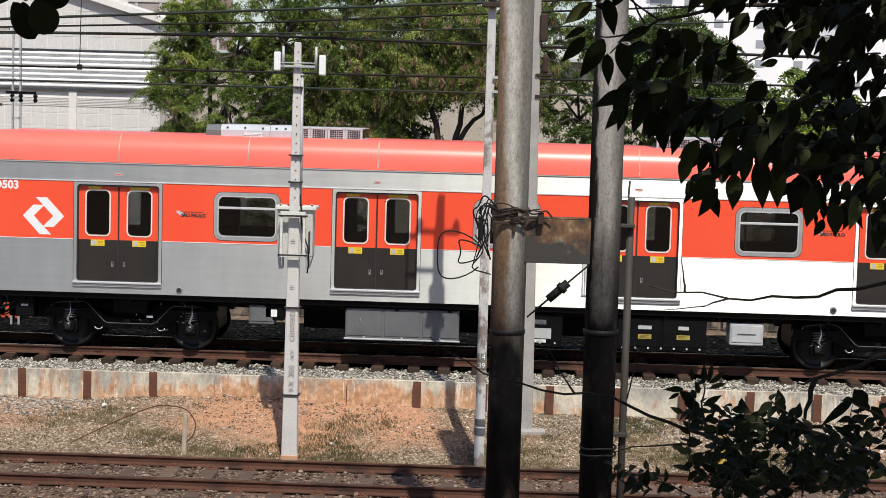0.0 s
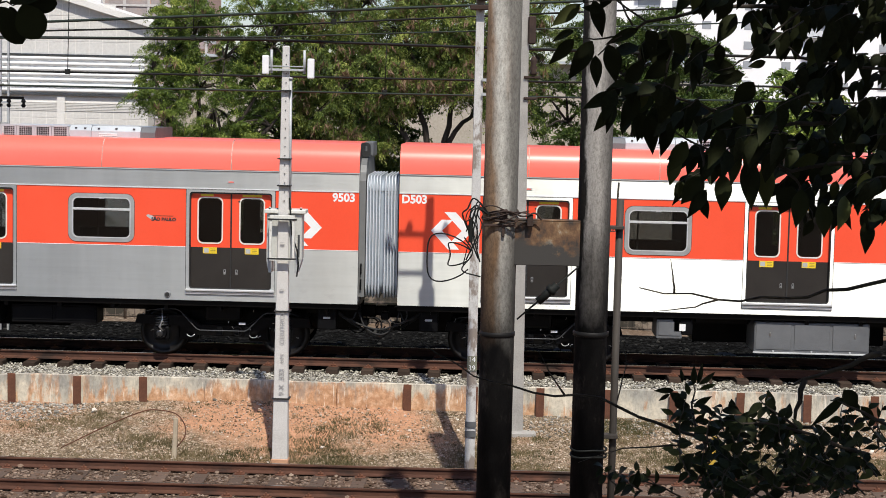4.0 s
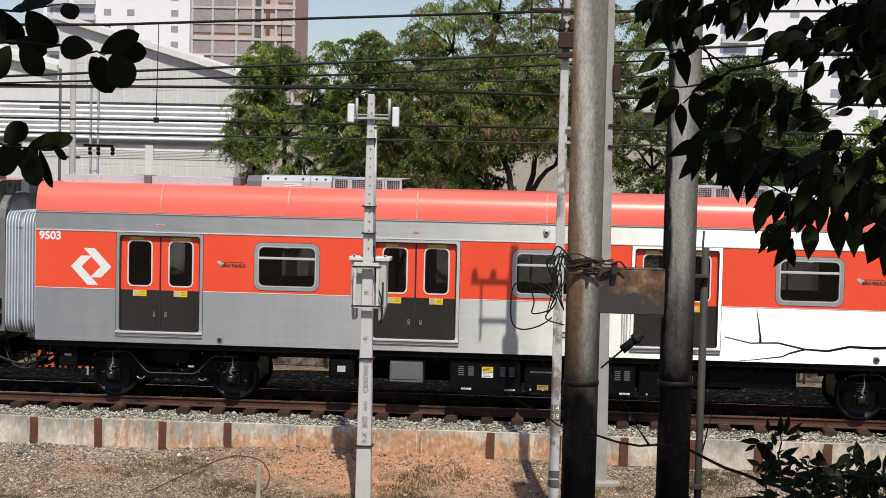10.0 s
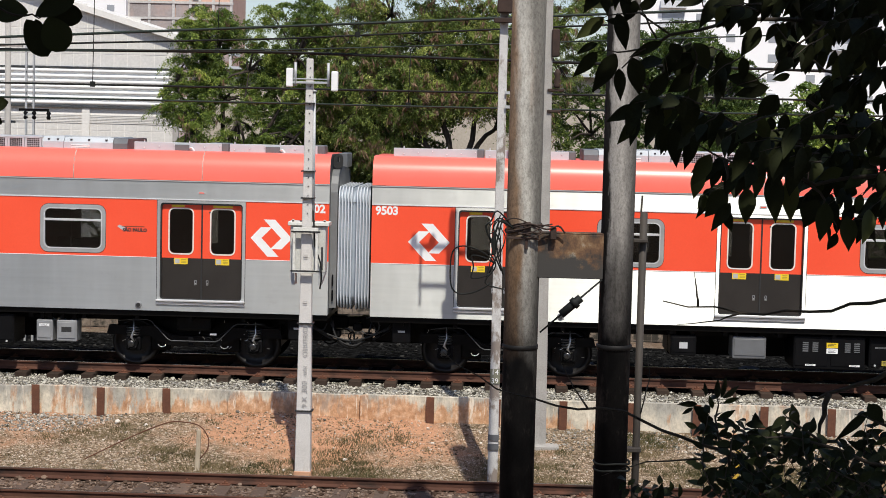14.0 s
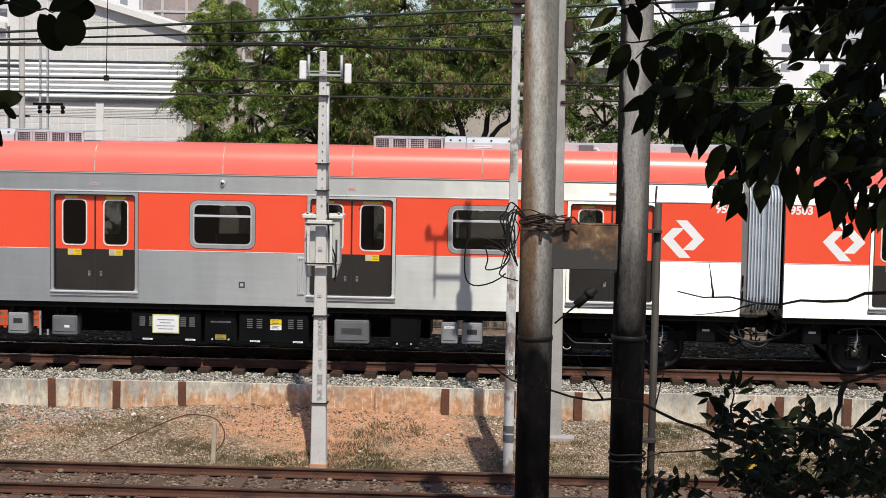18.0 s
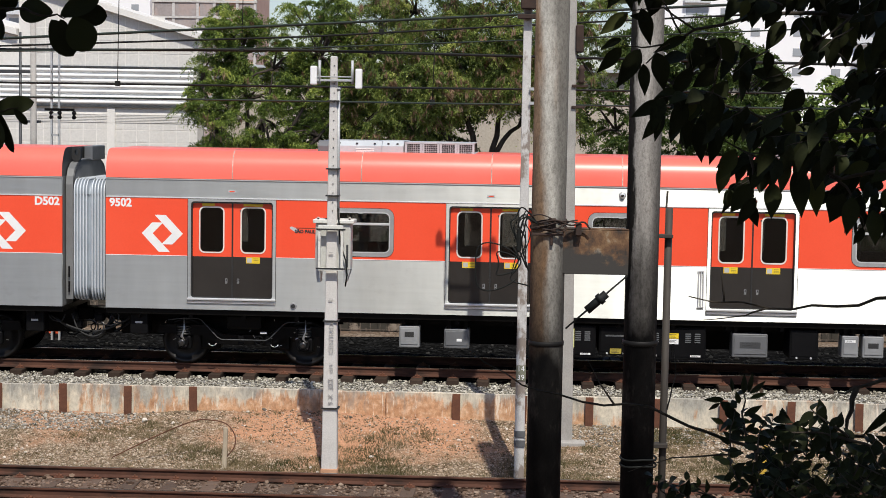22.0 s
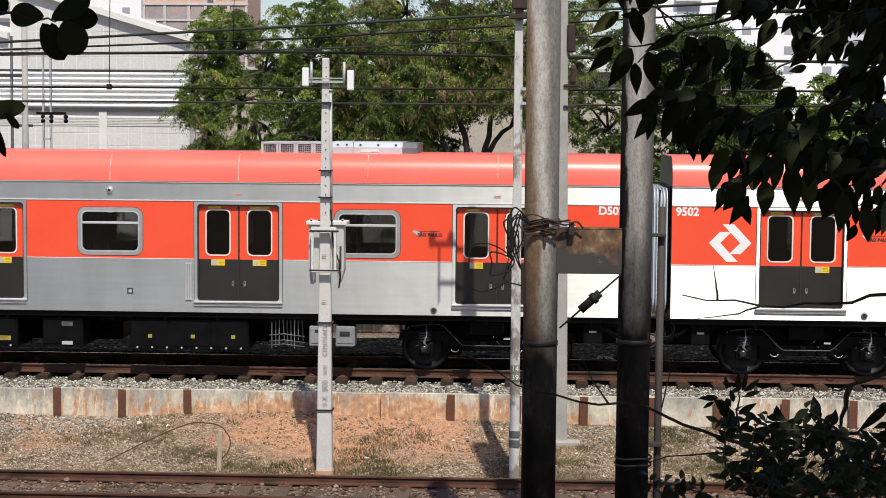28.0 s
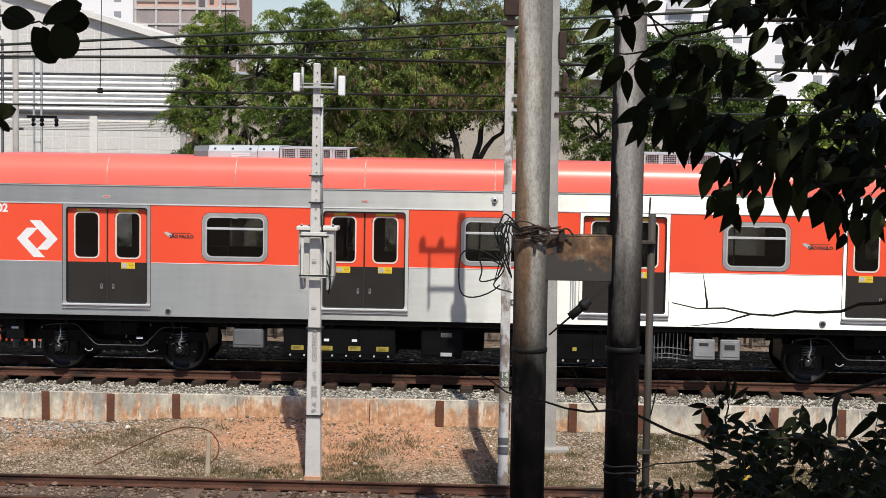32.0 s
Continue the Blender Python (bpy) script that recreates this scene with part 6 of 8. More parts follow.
part("mounting_frame", bm, PAINTED_FRAME, sig, "cream-painted mounting frame")
part("cross_strap", box(bmesh.new(), -0.25, 0.25, -0.222, -0.20, 4.055, 4.085, 0.003), RUBBER, sig, "dark strap")
part("cross_strap", box(bmesh.new(), -0.25, 0.25, -0.222, -0.20, 3.385, 3.41, 0.003), RUBBER, sig, "dark strap")
part("cable_drop", tube(bmesh.new(), [(0.10, -0.06, 4.6), (0.13, -0.10, 4.3), (0.15, -0.13, 4.0), (0.25, -0.1, 3.7), (0.27, -0.06, 3.45), (0.24, -0.04, 3.25)], 0.014, 6), CABLE, sig, "black cable")
for x in (-0.225, 0.265):
    part("cabinet_slot", box(bmesh.new(), x - 0.018, x + 0.018, -0.026, -0.018, 3.47, 3.86, 0.002), BOX_DARK, cab)
for x in (-0.24, -0.1, 0.12, 0.3):
    part("lid_bolt", rod(bmesh.new(), (x, -0.04, 4.29), (x, -0.04, 4.315), 0.018, seg=8), DARK_RUST, cab)
cab.location.z = 0.11
for ob in sig.children:
    if ob.name.startswith(("mounting_frame", "cross_strap")):
        ob.location.z = 0.17
for text, size, z in (("9-X", 0.125, 1.29), ("300", 0.14, 1.555), ("daN", 0.095, 1.84), ("CENTRAD", 0.118, 2.355)):
    words("pole_lettering", text, size, STAMP, sig, pose(0.02, -0.116, z, 90, -90, 0), "grey stamped lettering", 0.001)
words("pole_mark", "II", 0.11, STAMP, sig, pose(0.0, -0.112, 3.02, 90, -90, 0), "", 0.002)
words("pole_mark", "II", 0.11, STAMP, sig, pose(0.0, -0.112, 3.82, 90, -90, 0), "", 0.002)
bm = bmesh.new()
box(bm, -0.15, 0.15, -0.125, 0.125, -0.06, 0.075, 0.01)
part("foot", bm, surface("clay-stained concrete", (0.42, 0.22, 0.12), (0.55, 0.32, 0.2), 5, 50, 0.9), sig)

# white line pole with a kilometre mark and a crossarm above
FLAKED = surface("flaking white paint", (0.44, 0.43, 0.41), (0.60, 0.59, 0.57), 4, 50, 0.8, 0, 0.4, 0.005, None, 0.0, (0.24, 0.20, 0.17), 3.0, (0.5, 0.56), (1, 1, 0.5))
km = thing("line_pole", "flaking white line pole with a crossarm and a kilometre mark", "utility pole", pose(-0.11, 29.0, -1.2))
part("shaft", rect_shaft(bmesh.new(), -0.1, 9.9, 0.175, 0.13, 0.2, 0.15, 0.01), FLAKED, km)
bm = bmesh.new()
box(bm, -0.085, 0.085, -0.11, -0.104, 1.70, 1.96, 0.0)
part("mark_field", bm, surface("dark green paint", (0.16, 0.16, 0.11), (0.22, 0.22, 0.16), 6, 50, 0.7), km)
for text, z in (("14", 1.90), ("39", 1.75)):
    words("kilometre_mark", text, 0.13, WHITE, km, pose(0, -0.114, z, 90, 0, 0), "", 0.001)
bm = bmesh.new()
box(bm, -0.095, 0.095, -0.12, 0.11, 0.72, 0.82)
box(bm, -0.095, 0.095, -0.12, 0.11, 0.55, 0.66)
part("band", bm, BOX_GREY, km)
bm = bmesh.new()
box(bm, -0.78, 0.42, -0.14, -0.08, 9.40, 9.46, 0.008)
box(bm, -0.60, -0.565, -0.14, -0.08, 8.3, 9.40, 0.008)
box(bm, -0.08, -0.045, -0.17, -0.11, 8.3, 9.40, 0.008)
box(bm, -0.62, 0.1, -0.14, -0.08, 8.65, 8.70, 0.008)
part("crossarm", bm, DARK_RUST, km, "rusty crossarm frame")
for x in (-0.72, -0.36, 0.0, 0.34):
    bm = bmesh.new()
    drum(bm, (x, -0.12, 9.47), [(0, 0.03), (0.03, 0.06), (0.07, 0.035), (0.1, 0.07), (0.15, 0.04), (0.2, 0.03)], 12, "z")
    part("insulator", bm, RUST, km, "brown pin insulator")
bm = bmesh.new()
box(bm, -0.12, 0.16, -0.26, -0.1, 8.02, 8.30, 0.02)
box(bm, -0.17, 0.2, -0.22, -0.1, 7.86, 7.94, 0.01)
drum(bm, (0.1, -0.2, 8.3), [(0, 0.04), (0.05, 0.08), (0.1, 0.04), (0.15, 0.08), (0.22, 0.03)], 12, "z")
drum(bm, (-0.06, -0.2, 8.3), [(0, 0.04), (0.05, 0.08), (0.1, 0.04), (0.15, 0.08), (0.22, 0.03)], 12, "z")
part("fuse_switch", bm, DARK_RUST, km, "rusty fuse switch")
bm = bmesh.new()
for z in (6.66, 6.42):
    box(bm, 0.05, 0.3, -0.14, -0.1, z, z + 0.05)
    drum(bm, (0.2, -0.16, z + 0.05), [(0, 0.03), (0.03, 0.05), (0.09, 0.03)], 10, "z")
part("side_bracket", bm, GALV, km)

# plain concrete pole by the wall
cp = thing("concrete_pole", "plain grey square concrete pole beside the wall", "pole", pose(0.73, 30.8, -0.92, 0, -0.3, 0))
part("shaft", rect_shaft(bmesh.new(), -0.1, 9.2, 0.235, 0.13, 0.22, 0.13, 0.02), CONCRETE, cp)
part("switch_box", box(bmesh.new(), 0.06, 0.2, -0.14, 0.0, 7.1, 7.6, 0.02), DARK_RUST, cp, "rusty switch box")
bm = bmesh.new()
drum(bm, (0.17, -0.1, 6.54), [(0, 0.03), (0.04, 0.07), (0.08, 0.04), (0.14, 0.07), (0.2, 0.04), (0.26, 0.07), (0.34, 0.03)], 12, "z")
part("insulator", bm, DARK_RUST, cp, "dark ribbed insulator")
for z, w in ((6.48, 0.3), (6.1, 0.24)):
    part("bracket", box(bmesh.new(), 0.0, w, -0.12, -0.06, z, z + 0.05, 0.01), DARK_RUST, cp)
bm = bmesh.new()
box(bm, -0.35, 0.35, -0.3, 0.3, -0.12, 0.06, 0.02)
part("footing", bm, CONCRETE, cp)

# wires: height over the ground line at four places along x (all at about the line poles' distance)
LINE_Y = 34.3


def out_there(x, z):
    """A place over the far track in line with one at the line poles."""
    k = LINE_Y / 29.0
    return x * k, EYE[2] + (z - EYE[2]) * k


def wire(name, label, y, pts, r, mat):
    bm = bmesh.new()
    pts, y, r = [out_there(*p) for p in pts], y + LINE_Y - 29.0, r * 1.15
    out = []
    for (x0, z0), (x1, z1) in zip(pts, pts[1:]):
        n = max(2, int(abs(x1 - x0) / 2))
        out += [(x0 + (x1 - x0) * k / n, y, z0 + (z1 - z0) * k / n) for k in range(n)]
    out.append((pts[-1][0], y, pts[-1][1]))
    tube(bm, out, r, 6)
    return thing(name, label, "wire", bm=bm, material=mat, group="overhead wires")


wire("overhead_wire", "weathered green-grey overhead wire", 29.05, [(-40, 4.4), (-8.95, 6.23), (-3.87, 6.53), (-0.2, 6.75), (30, 8.5)], 0.024, COPPER_WIRE)
wire("overhead_wire", "black overhead cable beside the line pole", 29.05, [(-40, 4.75), (-8.95, 6.10), (-3.87, 6.32), (-0.2, 6.56), (30, 8.4)], 0.017, CABLE)
wire("overhead_wire", "thin weathered overhead wire", 29.0, [(-40, 5.6), (-8.95, 6.0), (-3.86, 6.13), (-0.2, 6.31), (30, 7.9)], 0.013, COPPER_WIRE)
wire("overhead_wire", "thick black overhead cable", 29.1, [(-40, 6.0), (-8.95, 6.03), (-3.86, 6.09), (-0.19, 6.04), (30, 5.7)], 0.026, CABLE)
wire("overhead_wire", "black overhead cable above the train roof", 29.05, [(-40, 5.4), (-8.94, 5.46), (-0.17, 5.48), (30, 5.5)], 0.019, CABLE)
wire("overhead_wire", "pale green overhead wire", 29.0, [(-40, 5.15), (-6.24, 5.22), (-0.17, 5.22), (30, 5.3)], 0.017, COPPER_WIRE)
wire("overhead_wire", "thick black overhead cable high over the track", 29.0, [(-40, 6.6), (-8.0, 7.1), (-0.5, 7.45), (30, 8.0)], 0.024, CABLE)
for x, z0, z1 in ((-7.15, 5.46, 7.12), (-5.0, 6.08, 7.25), (-2.6, 6.405, 6.62), (-1.71, 5.22, 6.25)):
    bm = bmesh.new()
    (x, z0), z1 = out_there(x, z0), out_there(x, z1)[1]
    tube(bm, [(x, LINE_Y + 0.03, z0), (x + 0.03, LINE_Y + 0.03, z1)], 0.009, 5)
    box(bm, x - 0.05, x + 0.05, LINE_Y - 0.01, LINE_Y + 0.07, z0 - 0.04, z0 + 0.07, 0.01)
    thing("dropper", "thin dropper wire with a clamp between overhead wires", "wire", bm=bm, material=CABLE, group="droppers")

# short wooden stake with a bent rod on the slope
bm = bmesh.new()
rect_shaft(bm, -0.12, 0.72, 0.085, 0.07, 0.07, 0.06, 0.008)
stake = thing("wooden_stake", "short pale leaning wooden stake with a bent rod on the slope", "stake", pose(-5.26, 29.05, -1.2, 0, 2, 0), bm=bm, material=surface("pale weathered wood", (0.34, 0.28, 0.2), (0.5, 0.43, 0.32), 6, 60, 0.9, 0, 0.5, 0.005, (3, 3, 0.4)))
bm = bmesh.new()
tube(bm, eased([(-2.0, 0.05, 0.06), (-1.2, 0.1, 0.5), (-0.6, 0.12, 0.78), (-0.3, 0.1, 0.82), (0.0, 0.04, 0.78), (0.17, -0.03, 0.6), (0.17, -0.03, 0.4), (0.05, -0.04, 0.22)]), 0.011, 5)
part("bent_rod", bm, RUST, stake, "thin bent rusty rod")


# small yellow marker post beside the near track
bm = bmesh.new()
rect_shaft(bm, -0.15, 0.58, 0.12, 0.11, 0.06, 0.05, 0.008)
thing("marker_post", "short yellow marker post beside the near track", "post", pose(4.09, 29.2, -1.16, 0, 6, 0), bm=bm, material=surface("faded ochre paint", (0.42, 0.27, 0.03), (0.56, 0.38, 0.05), 6, 50, 0.7))

# ---- behind the train: fence, trees, shed and towers ----
LEAF_A = leaf_material("feathery foliage", [(0, (0.038, 0.064, 0.015)), (0.4, (0.10, 0.155, 0.029)), (0.75, (0.23, 0.30, 0.058)), (1, (0.42, 0.46, 0.10))], 0.45, 0.22, 0.3)
LEAF_B = leaf_material("fine drooping foliage", [(0, (0.038, 0.062, 0.018)), (0.4, (0.118, 0.168, 0.036)), (0.75, (0.28, 0.345, 0.078)), (1, (0.50, 0.51, 0.145))], 0.45, 0.22, 0.3)
PODS = leaf_material("dry brown pods", [(0, (0.09, 0.052, 0.030)), (0.5, (0.22, 0.13, 0.078)), (1, (0.42, 0.29, 0.19))], 0.5, 0.3)
LEAF_C = leaf_material("dark broad foliage", [(0, (0.03, 0.055, 0.012)), (0.5, (0.07, 0.115, 0.022)), (1, (0.16, 0.20, 0.045))], 0.5, 0.3)


def leaf_cloud(rng, centres, sizes, per, length, width, droop):
    """Many small pointed leaves in loose, drooping tufts."""
    c = np.repeat(np.array(centres), per, axis=0)
    s = np.repeat(np.array(sizes), per)[:, None]
    n = len(c)
    off = rng.normal(size=(n, 3))
    off /= np.linalg.norm(off, axis=1)[:, None]
    off *= rng.random((n, 1)) ** 0.5 * s
    lead = rng.normal(size=(len(centres), 3)) * np.array((1.0, 1.0, 0.25)) - np.array((0, 0, 0.25))
    lead = np.repeat(lead / np.linalg.norm(lead, axis=1)[:, None], per, axis=0)
    along = (off * lead).sum(axis=1)[:, None] * lead
    off = along * 1.7 + (off - along) * 0.62
    flat = (off[:, 0] ** 2 + off[:, 1] ** 2) / s[:, 0]
    off[:, 2] = off[:, 2] * 0.38 - (0.25 + 0.35 * droop) * flat - 0.12 * np.abs(rng.normal(size=n)) * s[:, 0] * droop
    p = c + off
    d = rng.normal(size=(n, 3)) + lead * 0.9
    d[:, 2] -= droop
    d /= np.linalg.norm(d, axis=1)[:, None]
    w = np.cross(d, rng.normal(size=(n, 3)))
    w /= np.linalg.norm(w, axis=1)[:, None] + 1e-9
    L = (length * rng.uniform(0.6, 1.3, (n, 1)))
    W = (width * rng.uniform(0.7, 1.3, (n, 1)))
    v = np.stack([p - d * L / 2, p + w * W / 2, p + d * L / 2, p - w * W / 2], axis=1).reshape(-1, 3)
    f = np.arange(n * 4).reshape(n, 4)
    return v, f


def tree(label, base, trunk_h, limbs, lobes, tufts, per, leaf, mat, seed, tuft=0.42, trunk_r=0.22, droop=0.6, trunk_lean=(0, 0), pods=0):
    rng = np.random.default_rng(seed)
    t = thing("tree", label, "tree", pose(*base), "trees behind the railway")
    bm = bmesh.new()
    fork = Vector((trunk_lean[0], trunk_lean[1], trunk_h))
    tube(bm, [(0, 0, -0.3), (trunk_lean[0] * 0.3, 0, trunk_h * 0.5), fork], [trunk_r * 1.25, trunk_r * 0.9, trunk_r * 0.7], 10)
    part("trunk", bm, BARK, t)
    ends = []
    for limb in limbs:
        if isinstance(limb[0], tuple):
            pts, r = [Vector(p) for p in limb[:-1]], limb[-1]
            bm = bmesh.new()
            fine = [pts[0]]
            for a, b in zip(pts, pts[1:]):
                fine += [a.lerp(b, 0.5) + Vector((rng.normal() * 0.06, 0, rng.normal() * 0.04)), b]
            tube(bm, fine, [r * (1 - 0.75 * i / (len(fine) - 1)) for i in range(len(fine))], 7)
            part("limb", bm, BARK, t)
            ends += pts[-2:]
            continue
        lx, ly, lz, r = limb
        e = Vector((lx, ly, lz))
        k = (e - fork)
        m1 = fork + k * 0.35 + Vector((rng.normal() * 0.15, rng.normal() * 0.15, -abs(k.x) * 0.12))
        m2 = fork + k * 0.7 + Vector((rng.normal() * 0.2, rng.normal() * 0.2, 0.1))
        bm = bmesh.new()
        tube(bm, [fork + Vector((0, 0, -0.25)), m1, m2, e], [r, r * 0.8, r * 0.55, r * 0.25], 7)
        part("limb", bm, BARK, t)
        ends += [m2, e]
    centres, sizes = [], []
    bm = bmesh.new()
    for i in range(tufts):
        cx, cy, cz, rx, ry, rz = lobes[rng.integers(len(lobes))]
        u = rng.normal(size=3)
        u /= np.linalg.norm(u)
        q = 0.35 + 0.65 * rng.random() ** 0.45
        p = np.array((cx + rx * u[0] * q, cy + ry * u[1] * q, cz + rz * u[2] * q))
        centres.append(p)
        sizes.append(tuft * rng.uniform(0.6, 1.35))
        if i % 5 == 0 and ends:
            e = min(ends, key=lambda o: (o - Vector(p)).length)
            mid = e.lerp(Vector(p), 0.5) + Vector((0, 0, 0.12))
            tube(bm, [e, mid, Vector(p)], [0.045, 0.03, 0.01], 5)
    part("twig_mass", bm, BARK, t)["kind"] = "stuff"
    v, f = leaf_cloud(rng, centres, sizes, per, leaf[0], leaf[1], droop)
    raw("crown", v, f, mat, t)
    if pods:
        pick = rng.choice(len(centres), pods)
        v, f = leaf_cloud(rng, [centres[i] + np.array((0, -0.35, -0.05)) for i in pick], [tuft * 0.4] * pods, 12, 0.23, 0.028, 2.4)
        raw("pod_mass", v, f, PODS, t, False, "hanging dry brown pods")["kind"] = "stuff"
    return t


tree("feathery bright green tree with drooping tufts", (-8.0, 49, -0.5), 2.6, [(-2.0, 0, 6.0, 0.10), (-0.6, 0.4, 7.2, 0.10), ((0.1, 0, 2.5), (0.5, -0.3, 3.8), (0.9, -0.5, 4.9), (1.5, -0.6, 5.8), (1.9, -0.4, 7.2), 0.10),
                ((0.1, 0, 2.5), (1.0, -0.4, 3.9), (1.9, -0.5, 4.9), (2.6, -0.4, 5.8), 0.09), ((-0.1, 0, 2.5), (-0.5, -0.5, 4.0), (-1.1, -0.7, 5.2), (-1.5, -0.5, 6.4), 0.08), ((0.5, -0.3, 3.9), (0.3, -0.8, 5.4), (0.6, -0.7, 6.8), 0.06)],
     [(-1.4, 0, 5.9, 0.8, 1.0, 0.7), (-0.7, 0, 8.0, 0.9, 1.0, 0.7), (-1.0, 0, 6.9, 0.9, 0.9, 0.8), (-0.2, 0.3, 7.0, 1.3, 1.4, 1.3), (1.3, -0.2, 7.9, 0.9, 1.2, 1.1), (2.3, 0.2, 8.3, 0.6, 0.8, 0.8), (1.6, 0, 6.2, 1.2, 1.3, 1.2), (0.2, -0.5, 5.4, 1.6, 1.3, 1.0), (-0.6, -0.3, 4.4, 1.2, 1.0, 0.6), (0.8, -0.4, 4.4, 1.2, 0.9, 0.6)],
     560, 330, (0.09, 0.022), LEAF_A, 11, 0.31, 0.22, 0.7, (0, 0), 40)
tree("large old tree with brown pods and forked limbs", (-1.6, 50, -0.5), 2.2, [((0, 0, 2.1), (-0.3, -0.1, 3.4), (-0.62, -0.2, 4.48), (-1.01, -0.2, 5.05), (-1.38, -0.1, 5.6), (-1.9, 0, 6.5), (-3.2, 0.1, 7.4), 0.12),
                ((0, 0, 2.1), (0.0, 0, 3.4), (-0.07, 0, 4.46), (-0.31, 0, 5.4), (-0.25, 0, 6.1), (-0.8, 0.2, 7.6), (-0.6, 0.2, 9.4), 0.13),
                ((0, 0, 2.1), (0.3, 0.1, 3.6), (0.44, 0.1, 4.6), (0.6, 0.1, 5.5), (0.75, 0.1, 5.85), (1.2, 0, 7.4), (1.6, 0, 9.0), 0.12),
                ((0.4, 0.1, 4.3), (0.75, 0, 4.85), (1.17, 0, 5.25), (1.8, 0, 6.0), (2.6, 0.1, 7.6), 0.09), ((-1.3, -0.1, 5.5), (-1.4, 0.1, 6.6), (-1.9, 0.2, 8.6), 0.06),
                ((0.7, 0.1, 5.7), (0.4, 0.2, 6.6), (0.3, 0.3, 8.4), 0.05), ((1.2, 0, 5.3), (1.3, 0.1, 6.0), (1.9, 0.1, 7.2), 0.04)],
     [(-3.3, 0, 7.0, 1.6, 1.5, 1.4), (-3.1, 0, 8.3, 1.0, 1.0, 0.9), (-1.6, 0.2, 9.0, 1.7, 1.6, 1.4), (-0.4, 0, 9.9, 1.8, 1.6, 1.5), (1.4, -0.2, 9.2, 1.7, 1.6, 1.5), (2.5, 0.1, 7.4, 1.3, 1.4, 1.3), (-0.8, -0.6, 7.8, 2.0, 1.1, 1.1), (-3.0, -0.3, 5.6, 1.2, 1.0, 0.8), (0.8, -0.5, 8.0, 1.6, 1.0, 0.9), (-2.2, -0.8, 6.6, 2.0, 0.9, 1.0), (2.0, -0.6, 6.4, 1.5, 0.9, 0.9), (0.9, -0.3, 6.9, 1.0, 0.7, 0.6), (1.0, -0.4, 6.2, 1.0, 0.6, 0.45), (2.3, -0.4, 5.6, 0.7, 0.6, 0.6), (-0.4, -0.4, 6.3, 0.7, 0.6, 0.5), (-1.3, -0.4, 6.0, 1.0, 0.7, 0.8), (-2.0, -0.2, 4.6, 0.9, 0.7, 0.5), (3.2, 0, 8.8, 1.2, 1.2, 1.4)],
     1300, 235, (0.10, 0.022), LEAF_B, 12, 0.34, 0.24, 1.0, (0, 0), 650)
tree("dark leafy tree beside the railway", (4.0, 51, -0.5), 2.6, [(-1.5, 0, 5.2, 0.12), (0.3, 0.3, 6.6, 0.12), (1.7, 0, 5.4, 0.12)],
     [(-1.6, 0, 5.4, 1.4, 1.3, 1.5), (0.1, 0.2, 6.6, 1.5, 1.4, 1.3), (1.5, 0, 5.6, 1.4, 1.3, 1.3), (-0.4, -0.3, 4.2, 2.0, 1.2, 1.0), (2.6, 0, 4.4, 1.2, 1.0, 0.9), (2.2, 0, 7.0, 1.1, 1.0, 1.2), (1.2, 0.3, 8.0, 1.0, 1.0, 0.8), (2.9, 0, 5.8, 0.9, 1.0, 1.1), (-0.6, 0, 7.6, 1.2, 1.0, 0.9)],
     560, 150, (0.14, 0.045), LEAF_C, 13, 0.36)
# its upper lobes are added as a dark backing behind the larger crowns
tree("dense dark green tree behind the gaps of larger trees", (-5.2, 53, -0.5), 2.2, [(-1.0, 0, 4.4, 0.1), (1.0, 0.3, 5.0, 0.1)],
     [(-1.2, 0, 4.4, 1.5, 1.2, 1.3), (0.6, 0, 5.2, 1.5, 1.2, 1.4), (2.0, 0, 4.2, 1.3, 1.1, 1.2), (0.2, -0.3, 3.6, 2.2, 1.0, 0.8), (-1.6, 0, 6.2, 1.5, 1.0, 1.2), (0.9, 0, 6.9, 1.8, 1.0, 1.3), (2.8, 0, 6.6, 1.5, 1.0, 1.3), (3.6, 0, 8.0, 1.4, 1.0, 1.2)],
     560, 120, (0.15, 0.06), LEAF_C, 14, 0.45)
tree("green tree further along the railway", (9.5, 55, -0.5), 2.6, [(-1.5, 0, 4.8, 0.12), (1.5, 0.3, 5.6, 0.12)],
     [(-1.6, 0, 4.9, 1.5, 1.3, 1.4), (0.6, 0, 5.6, 1.6, 1.3, 1.5), (2.2, 0, 4.7, 1.4, 1.2, 1.2), (0, -0.3, 3.8, 2.4, 1.0, 0.8)], 260, 90, (0.2, 0.09), LEAF_A, 15, 0.45)

# shrubs along the fence
def shrubs():
    rng = np.random.default_rng(21)
    cs, ss = [], []
    for i in range(520):
        x = rng.uniform(-16, 16)
        cs.append((x, 45.5 + rng.normal() * 0.6, rng.uniform(-0.3, 1.9 + 0.9 * math.sin(x * 0.9))))
        ss.append(rng.uniform(0.25, 0.5))
    v, f = leaf_cloud(rng, cs, ss, 60, 0.17, 0.07, 0.4)
    tagged(raw("shrubs", v, f, LEAF_C), "dense dark shrubs along the railway fence", "shrubs", kind="stuff")


shrubs()

